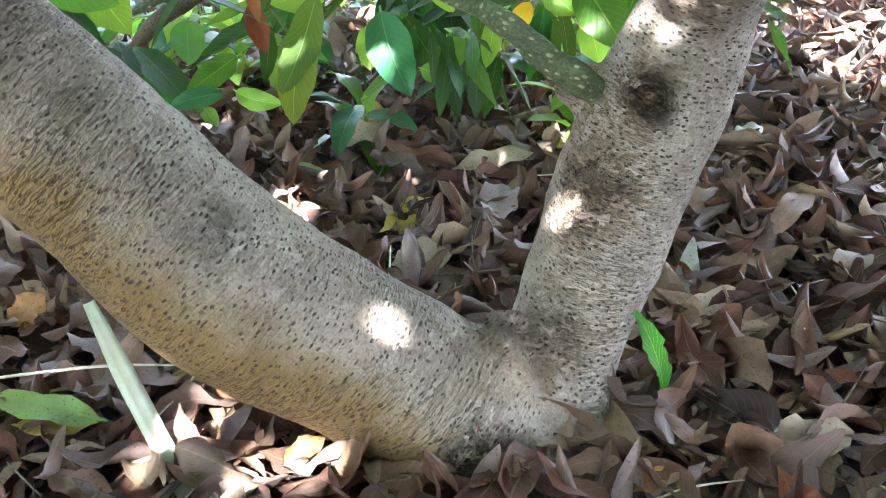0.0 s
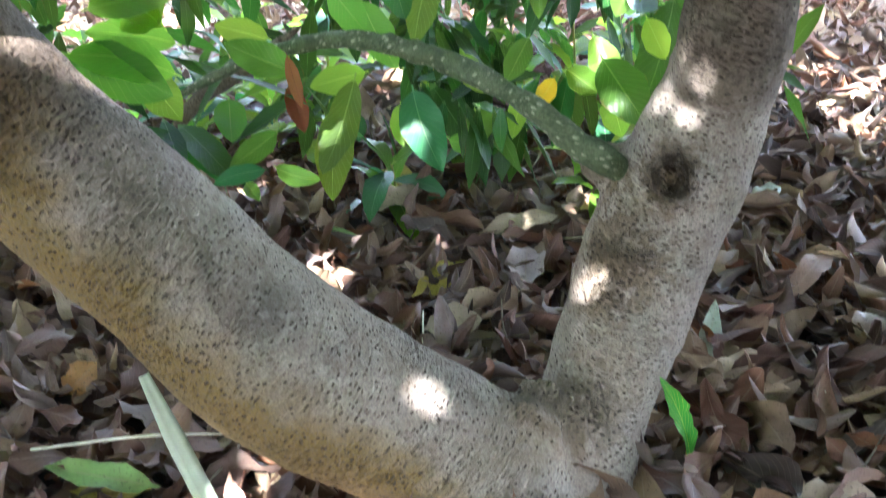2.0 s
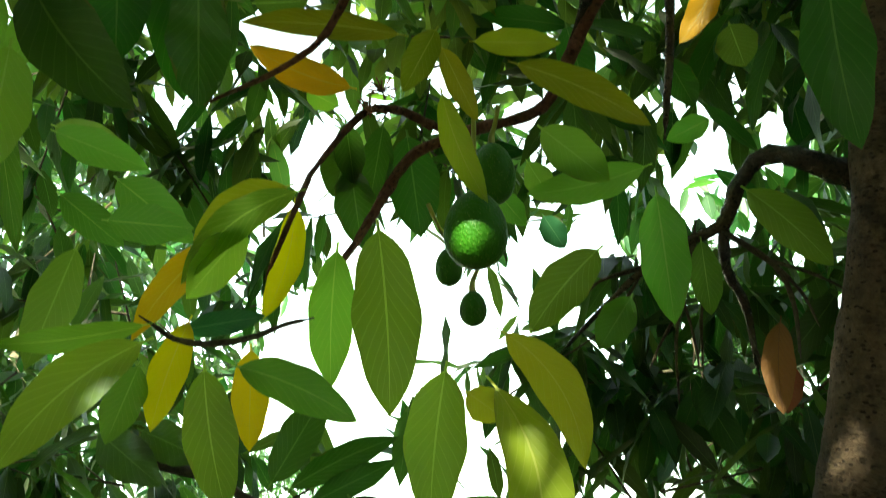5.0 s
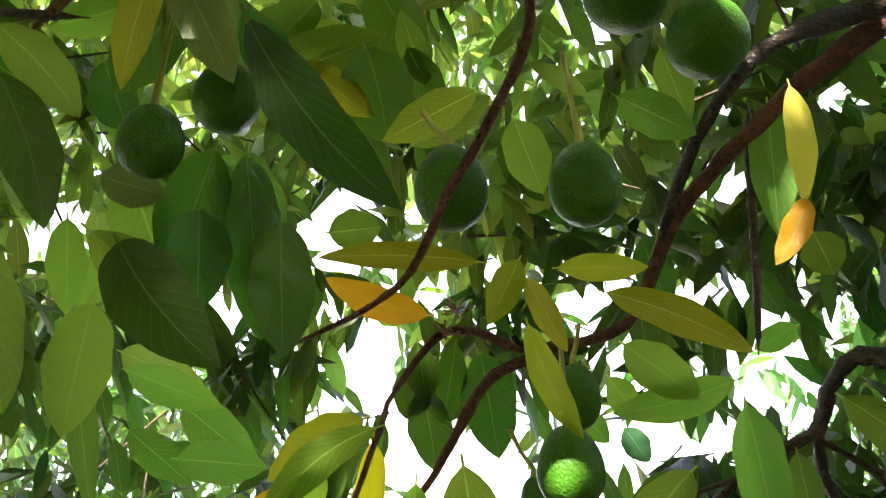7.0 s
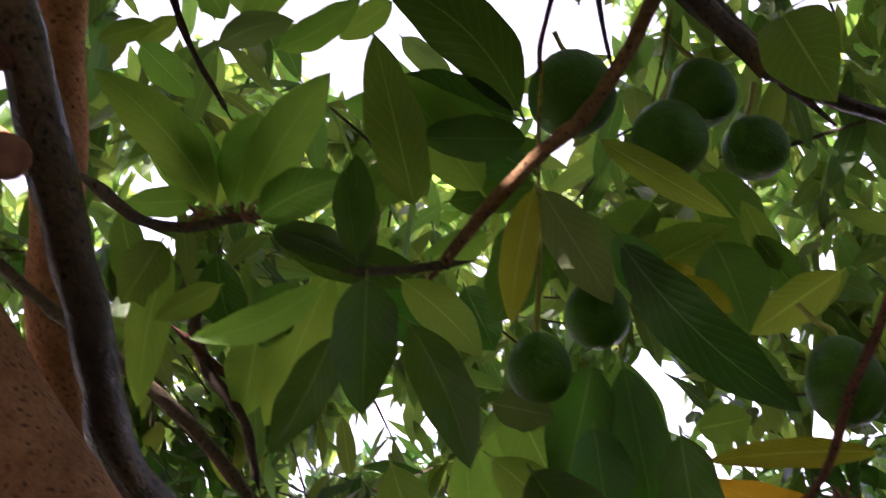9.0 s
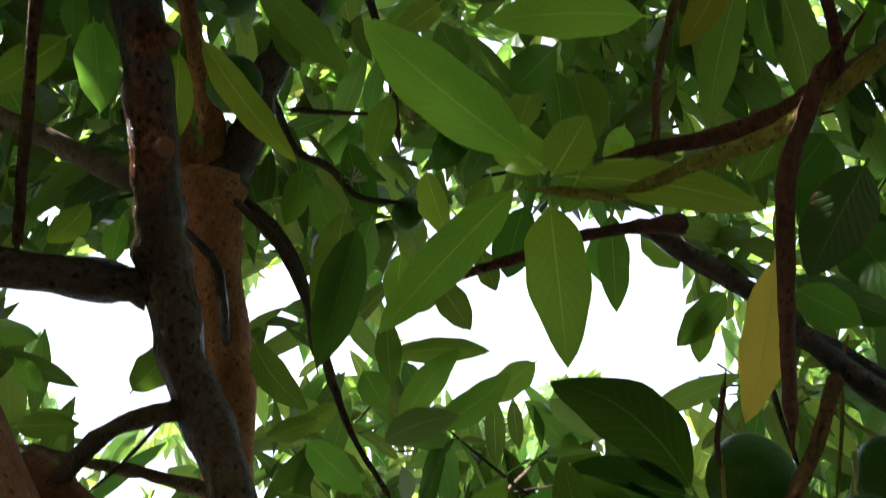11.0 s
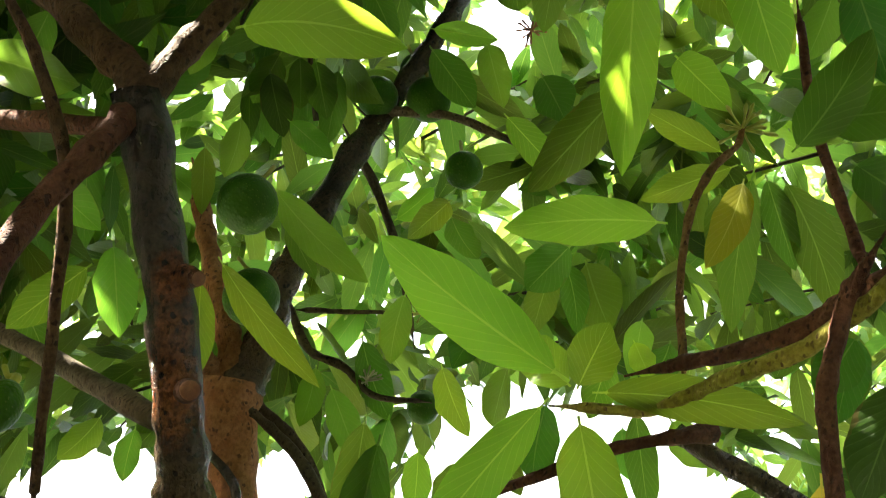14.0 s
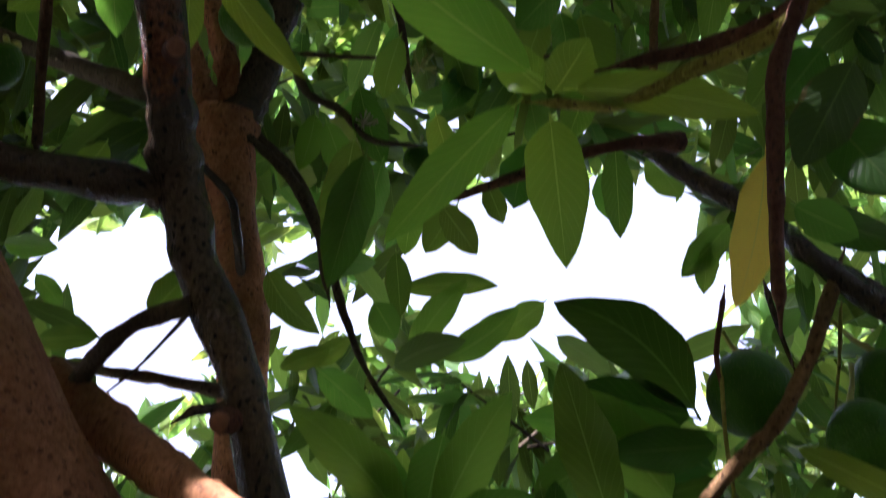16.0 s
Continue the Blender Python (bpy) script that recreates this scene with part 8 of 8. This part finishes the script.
def clear_ways(base, d, s, face, size, droop):
    """Leaves that stand in a way of the sun lean aside; the second answer names those that still shade it."""
    base, hit = base.copy(), np.zeros(len(d), dtype=bool)
    for turn in range(5):
        hit[:] = False
        for way in SUNWAYS:
            k = np.nonzero(off_way(base + size * (0.5 * d - 0.25 * droop * face), way)[0] < way[2] + 0.13)[0]
            if not len(k):
                continue
            for u, f in TRIED:
                p = base[k] + size[k] * (u * d[k] + f * 0.148 * blade_shape(u) * s[k] - droop[k] * u * u * face[k])
                gap, side = off_way(p, way)
                inside = gap < way[2] + 0.003
                base[k] += side * np.where(inside, way[2] + 0.004 - gap, 0.0)[:, None]
                hit[k] |= inside
    return base, hit


# ---- leafy mass: sprays of leaves joined into one mesh each ----
def leaf_template(kind, nu=6):
    """A low leaf of length 1 along x, face up along z."""
    droop, fold, wave = ((0.10, 0.25, 0.0), (0.22, 0.15, 0.2), (-0.05, 0.35, 0.12), (0.16, 0.05, 0.25))[kind]
    v, uv = [], []
    for i in range(nu + 1):
        u = i / nu
        h = blade_shape(u) * 0.148
        for f in (-1, 0, 1):
            v.append((u, f * h, fold * abs(f) * h - droop * u * u + wave * h * f * math.sin(u * 9)))
            uv.append((0.5 + 0.5 * f, u))
    faces = []
    for i in range(nu):
        for j in range(2):
            k = i * 3 + j
            faces.append((k, k + 1, k + 4, k + 3))
    return np.array(v), np.array(uv), np.array(faces)


DROOP = (0.10, 0.22, -0.05, 0.16)
TEMPLATES = {nu: [leaf_template(k, nu) for k in range(4)] for nu in (3, 4, 6)}


def unit(a):
    return a / np.linalg.norm(a, axis=-1, keepdims=True)


def leaf_mass(name, nodes, material, parent, label, length=0.15, seed=5, leaves=9, droop=0.45, nu=4):
    """Whorls of leaves at the nodes (rows of x, y, z), as one joined mesh, with the twigs that bear them as another."""
    r = np.random.RandomState(seed)
    p = np.array(nodes)
    n = len(p)
    axis = unit(r.normal(size=(n, 3)) * (1, 1, 0.5) + (0, 0, 0.15))
    e1 = unit(np.cross(axis, (0.3, 0.2, 0.9)))
    e2 = np.cross(axis, e1)
    a = r.uniform(0, 6.28, (n, 1)) + np.arange(leaves) * 2.4 + r.normal(size=(n, leaves)) * 0.3
    d = 0.9 * (np.cos(a)[..., None] * e1[:, None] + np.sin(a)[..., None] * e2[:, None]) + axis[:, None] * r.uniform(0.1, 0.7, (n, leaves, 1))
    d[..., 2] -= droop * r.uniform(0.2, 1.7, (n, leaves))
    d = unit(d).reshape(-1, 3)
    base = (p[:, None] - axis[:, None] * (np.arange(leaves) / leaves * 0.12)[None, :, None]).reshape(-1, 3)
    size = length * r.uniform(0.6, 1.25, (len(d), 1))
    s = unit(np.cross(np.stack([r.normal(size=len(d)) * 0.4, r.normal(size=len(d)) * 0.4, np.ones(len(d))], 1), d))
    face = np.cross(d, s)
    kind = r.randint(4, size=len(d))
    base, shading = clear_ways(base, d, s, face, size, np.array(DROOP)[kind][:, None])
    keep = ~(is_open(base + d * size * 0.5, 0.012) | is_open(base + d * size * 0.95) | shading)
    d, base, size, s, face, kind = d[keep], base[keep], size[keep], s[keep], face[keep], kind[keep]
    wide = r.uniform(0.7, 1.15, (len(d), 1))
    V, U, Fc, count = [], [], [], 0
    for k, (tv, tu, tf) in enumerate(TEMPLATES[nu]):
        c = kind == k
        b, dd, ss, ff, z = base[c][:, None], d[c][:, None], (s[c] * wide[c])[:, None], face[c][:, None], size[c][:, None]
        V.append((b + z * (tv[None, :, :1] * dd + tv[None, :, 1:2] * ss + tv[None, :, 2:] * ff)).reshape(-1, 3))
        U.append(np.tile(tu, (c.sum(), 1)))
        Fc.append((tf[None] + (np.arange(c.sum()) * len(tv))[:, None, None]).reshape(-1, 4) + count)
        count += c.sum() * len(tv)
    ob = mesh_object(name, np.vstack(V), np.vstack(Fc), material, uvs=np.vstack(U))
    tagged(ob, label, kind="stuff")
    end = p - axis * r.uniform(0.16, 0.34, (n, 1)) - (0, 0, 0.02)
    solid = (np.arange(n) % 3 == 0) & ~(is_open(p, 0.03) | is_open(end, 0.03) | is_open((p + end) / 2, 0.03) | clear_ways(p, unit(end - p), e1 * 0.02, e2, np.linalg.norm(end - p, axis=1, keepdims=True), np.zeros((n, 1)))[1])
    ring = np.stack([e1 * math.cos(q) + e2 * math.sin(q) for q in (0, 2.1, 4.2)], 1)[solid]
    tv = np.concatenate([p[solid][:, None] + 0.0018 * ring, end[solid][:, None] + 0.004 * ring], 1)
    tf = np.array([(q, (q + 1) % 3, 3 + (q + 1) % 3, 3 + q) for q in range(3)])
    tw = mesh_object("brushwood", tv.reshape(-1, 3), (tf[None] + (np.arange(len(tv)) * 6)[:, None, None]).reshape(-1, 4), MAT["twigdark"])
    tagged(tw, "thin dark twigs bearing the leaves", kind="stuff")
    for o in (ob, tw):
        o.parent = parent
        o.matrix_parent_inverse = Matrix.Translation(parent.location).inverted()


def scatter(n, box, seed, keep=None, clear=1.25):
    r = np.random.RandomState(seed)
    lo, hi = np.array(box[:3]), np.array(box[3:])
    p = lo + (hi - lo) * r.rand(n, 3)
    p = p[np.linalg.norm(p - (-0.12, -0.2, 1.2), axis=1) > clear]
    edge = ((p[:, 0] + 0.45) / 3.1) ** 4 + ((p[:, 1] + 0.2) / 3.5) ** 4
    p = p[edge < np.array([0.8 + 0.5 * noise.noise(Vector(q) * 1.3) for q in p])]
    return [q for q in p if not keep or keep(q)]


def clumped(p):
    return noise.noise(Vector(p) * 1.7) > -0.18


crown = scatter(3300, (-3.2, -0.4, 2.05, 1.6, 2.3, 3.7), 3, lambda p: clumped(p) and not (p[0] > 0.6 and p[1] > 1.2), 1.4)
crown += scatter(230, (-1.5, 0.2, 2.2, 0.5, 2.0, 3.2), 7)
for c, spread, n, sd in CLUSTERS:
    crown += list(np.array(c) + np.random.RandomState(sd).normal(size=(n, 3)) * spread)
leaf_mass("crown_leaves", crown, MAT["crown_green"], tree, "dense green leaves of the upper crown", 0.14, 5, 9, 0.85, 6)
# Canopy behind and above the camera, largely unseen, added to block the sun.
shade_roof = scatter(3000, (-3.4, -3.6, 2.0, 2.6, -0.1, 3.05), 4) + scatter(2000, (-2.6, -3.0, 3.0, 1.4, -0.4, 3.9), 14) + scatter(2000, (-1.7, -2.9, 2.1, 1.5, -0.25, 3.4), 17)
leaf_mass("canopy_leaves", shade_roof, MAT["canopy_shade"], tree, "dark green leaves added largely out of view to block the sun", 0.165, 11, 9, 0.6, 3)
curtain = scatter(330, (-1.7, 1.55, 0.35, 1.3, 3.0, 2.3), 8, lambda p: not (p[0] > 0.45 and p[2] < 1.0), 1.5)
curtain += scatter(130, (-0.45, 1.9, 0.2, 0.7, 3.2, 1.1), 15) + scatter(70, (-1.7, 1.7, 0.2, -0.7, 3.2, 1.0), 16)
curtain += scatter(520, (0.25, 1.25, 0.75, 2.0, 2.8, 2.5), 9, lambda p: p[2] > 1.0 or p[0] < 0.55)
curtain += scatter(800, (-3.0, -1.4, 0.4, -1.2, 3.2, 2.6), 10)
# Unseen leaves behind and beside the camera, added to cut stray light.
curtain += scatter(1700, (-2.8, -3.6, 0.3, 2.6, -1.1, 2.4), 12)
curtain += scatter(800, (1.2, -1.6, 0.4, 2.8, 1.6, 2.4), 13)
for c, spread, n, sd in DROOPS:
    curtain += list(np.array(c) + np.random.RandomState(sd).normal(size=(n, 3)) * spread)
leaf_mass("hanging_leaves", curtain, MAT["curtain_shade"], tree, "green leaves hanging from the outer boughs", 0.16, 6, 9, 0.9)


# ---- low plants behind the trunk ----
def low_plants():
    r = np.random.RandomState(21)
    for k in range(40):
        x, y = r.uniform(-1.6, 0.75), r.uniform(2.0, 3.3)
        if x > 0.25 + 0.15 * y:
            continue
        thing = tagged(new("undergrowth_plant"), "low green broad-leaved plant growing in the leaf litter", "plant", "low plants behind the trunk")
        thing.location = (x, y, 0)
        height = r.uniform(0.14, 0.36)
        v, f = tube(((0, 0, -0.04, 0.005), (0.01, 0, height * 0.5, 0.004), (0, 0.01, height, 0.003)), 6, 4, 0.1, k)
        mesh_object("stem", v, f, MAT["stem_green"], thing)
        for j in range(10):
            a, h = j * 2.4 + k, height * (0.2 + 0.8 * j / 9)
            d = Vector((math.cos(a), math.sin(a), r.uniform(-0.4, 0.6))).normalized() * r.uniform(0.12, 0.21)
            v, uv, f = leaf_grid((0, 0, h), Vector((0, 0, h)) + d, (0.2 * r.normal(), 0.2 * r.normal(), 1), r.uniform(0.045, 0.075), 0, 0.13, 0.25, 0.15, rng, 7, 1)
            mesh_object("leaf", v, f, MAT[("lime", "lime", "lime", "teal", "mid")[r.randint(5)]], thing, uv)


low_plants()


# ---- neighbouring trees ----
def neighbour(x, y, high, wide, seed, low=0.35):
    thing = tagged(new("orchard_tree"), "leafy avocado tree of the orchard standing further off", "tree", "orchard trees behind")
    thing.location = (x, y, 0)
    v, f = tube(((0, 0, -0.2, 0.16), (0.05, 0, 0.6, 0.12), (0, 0.1, 1.4, 0.10), (0.1, 0.1, high * 0.7, 0.05)), 14, 6, 0.06, seed)
    mesh_object("trunk", v, f, MAT["bark2"], thing)
    r = np.random.RandomState(seed)
    pts = []
    for k in range(700):
        d = r.normal(size=3)
        d /= np.linalg.norm(d)
        rad = r.uniform(0.55, 1.0) ** 0.6
        p = np.array((x, y, high * 0.56)) + d * rad * np.array((wide, wide, high * 0.46)) * (1 + 0.25 * noise.noise(Vector(d * 2.5 + seed)))
        if p[2] > low:
            pts.append(p)
    leaf_mass("crown", pts, MAT["far_shade"], thing, "dense dark green crown", 0.17, seed, 8, 0.6, 3)


neighbour(-2.9, 4.6, 3.6, 1.35, 31)
neighbour(2.05, 4.5, 3.6, 1.5, 32, 1.35)
neighbour(-5.6, 1.5, 3.8, 1.7, 33)
neighbour(4.8, 1.0, 3.6, 1.6, 35)
# These three trees stand unseen behind the camera, added to lower ambient light.
neighbour(-1.6, -5.6, 3.6, 1.9, 36)
neighbour(2.6, -5.2, 3.7, 1.9, 40)
neighbour(-5.4, -3.2, 3.7, 1.8, 41)
neighbour(-5.5, 17.0, 2.6, 2.0, 37)
neighbour(4.8, 17.0, 3.0, 2.2, 38)
neighbour(-9.5, 13.0, 3.4, 2.4, 39)


# ---- leaf litter ----
def litter_shape(r, nu=12):
    """A dead leaf: an oval blade, rolled or hooked, with a ruffled, shrunken margin."""
    curl, roll, twist = r.uniform(-0.9, 1.6), r.uniform(-2.8, 3.6), r.uniform(-1.5, 1.5)
    width, blunt, ph = r.uniform(0.30, 0.56), r.uniform(0.5, 0.85), r.uniform(0, 6.28)
    waves, ruffle, hook = r.uniform(6, 12), r.uniform(0.2, 0.7), r.uniform(-0.25, 0.35)
    v, uv = [], []
    for i in range(nu + 1):
        u = 0.5 - 0.5 * math.cos(math.pi * i / nu)
        h = max(0.015, (4 * u * (1 - u)) ** blunt * (1 - 0.3 * u)) * width * 0.58
        a = twist * (u - 0.5) * 2
        for f in (-1, -0.6, 0, 0.6, 1):
            side = h * (1 + 0.16 * math.sin(waves * 1.3 * u + 2 * f + ph))
            ang = roll * f * 0.8 * (0.5 + u)
            y = side * (math.sin(ang) / (roll * 0.8) if abs(roll) > 0.1 else f)
            z = side * (1 - math.cos(ang)) / (abs(roll) * 0.8 + 0.1) * (1 if roll > 0 else -1) + ruffle * h * f * f * math.sin(waves * u + 4 * f + ph) + 0.07 * h * math.sin(15 * u + 5 * f + ph)
            y, z = y * math.cos(a) - z * math.sin(a), y * math.sin(a) + z * math.cos(a)
            bow = 0.12 * math.sin(3.1 * u + ph)
            v.append((u - 0.5, y + bow, z + curl * 0.2 * ((u - 0.5) ** 2 * 4) + hook * max(0, u - 0.65) * 2 - 0.02))
            uv.append((0.5 + 0.5 * f, u))
    faces = [(i * 5 + j, i * 5 + j + 1, i * 5 + j + 6, i * 5 + j + 5) for i in range(nu) for j in range(4)]
    return np.array(v), np.array(uv), np.array(faces)


def make_litter():
    r = np.random.RandomState(44)
    shapes = [litter_shape(r) for _ in range(44)]
    plain = [litter_shape(r, 5) for _ in range(20)]
    V, U, Fc, count = [], [], [], 0

    def spin():
        s = 0.7 if r.rand() < 0.22 else 0.32
        e = Euler((r.normal() * s * 1.3, r.normal() * s, r.uniform(0, 6.28)))
        return np.array(e.to_matrix())

    for k in range(19500):
        x, y = (r.uniform(-1.5, 1.7), r.uniform(0.45, 2.6)) if k < 4600 or k >= 11000 else ((r.uniform(0.3, 3.2), r.uniform(1.6, 5.4)) if k % 2 else (r.uniform(-2.5, 2.0), r.uniform(2.4, 6.0)))
        if k >= 16000:
            x, y = r.uniform(-2.6, 2.6), r.uniform(-2.4, 0.5)
        v, uv, f = shapes[r.randint(44)] if k < 4600 else plain[r.randint(20)]
        size = r.uniform(0.07, 0.16) if k < 11000 or k >= 16000 else r.uniform(0.015, 0.045)
        z = -0.004 + 0.085 * r.rand() ** 1.2 if k < 11000 else 0.01 + 0.05 * r.rand()
        V.append((v * size) @ spin().T + (x, y, z))
        U.append(uv)
        Fc.append(f + count)
        count += len(v)
    ob = mesh_object("leaf_litter", np.vstack(V), np.vstack(Fc), MAT["litter_mass"], uvs=np.vstack(U))
    tagged(ob, "thick layer of curled brown fallen leaves", "leaf litter", kind="stuff")
    meshes = []
    for v, uv, f in shapes:
        me = bpy.data.meshes.new("fallen_leaf")
        me.from_pydata([tuple(p) for p in v], [], [tuple(int(i) for i in q) for q in f])
        layer = me.uv_layers.new(name="UVMap")
        loops = np.empty(len(me.loops), dtype=np.int32)
        me.loops.foreach_get("vertex_index", loops)
        layer.data.foreach_set("uv", uv.astype(np.float32)[loops].ravel())
        me.materials.append(MAT["litter"])
        me.polygons.foreach_set("use_smooth", np.ones(len(me.polygons), dtype=bool))
        meshes.append(me)
    for k in range(270):
        x, y = r.uniform(-0.75, 0.95), r.uniform(0.7, 1.85)
        ob = new("fallen_leaf", meshes[r.randint(44)])
        size = r.uniform(0.09, 0.17)
        m = Matrix(spin().tolist()).to_4x4()
        ob.matrix_world = Matrix.Translation((x, y, 0.045 + 0.025 * r.rand())) @ m @ Matrix.Diagonal((size, size, size, 1))
        tagged(ob, "curled dry brown avocado leaf lying on the litter", "leaf", "fallen leaves")


make_litter()


def sticks():
    r = np.random.RandomState(61)
    for k in range(38):
        x, y, a, n = r.uniform(-0.7, 1.1), r.uniform(0.75, 1.9), r.uniform(0, 6.28), r.uniform(0.03, 0.13)
        d = Vector((math.cos(a), math.sin(a), r.normal() * 0.12)) * n
        c = Vector((x, y, 0.075))
        m = d.cross((0, 0, 1)) * r.normal() * 0.12
        v, f = tube(((*-d, 0.0012), (*m, 0.0018), (*d, 0.0010)), 6, 4, 0.15, k)
        ob = mesh_object("fallen_twig", v, f, MAT["straw" if k % 3 == 0 else "bark2"])
        ob.location = c
        tagged(ob, "thin dry twig lying on the leaf litter", "twig", "fallen twigs")


sticks()
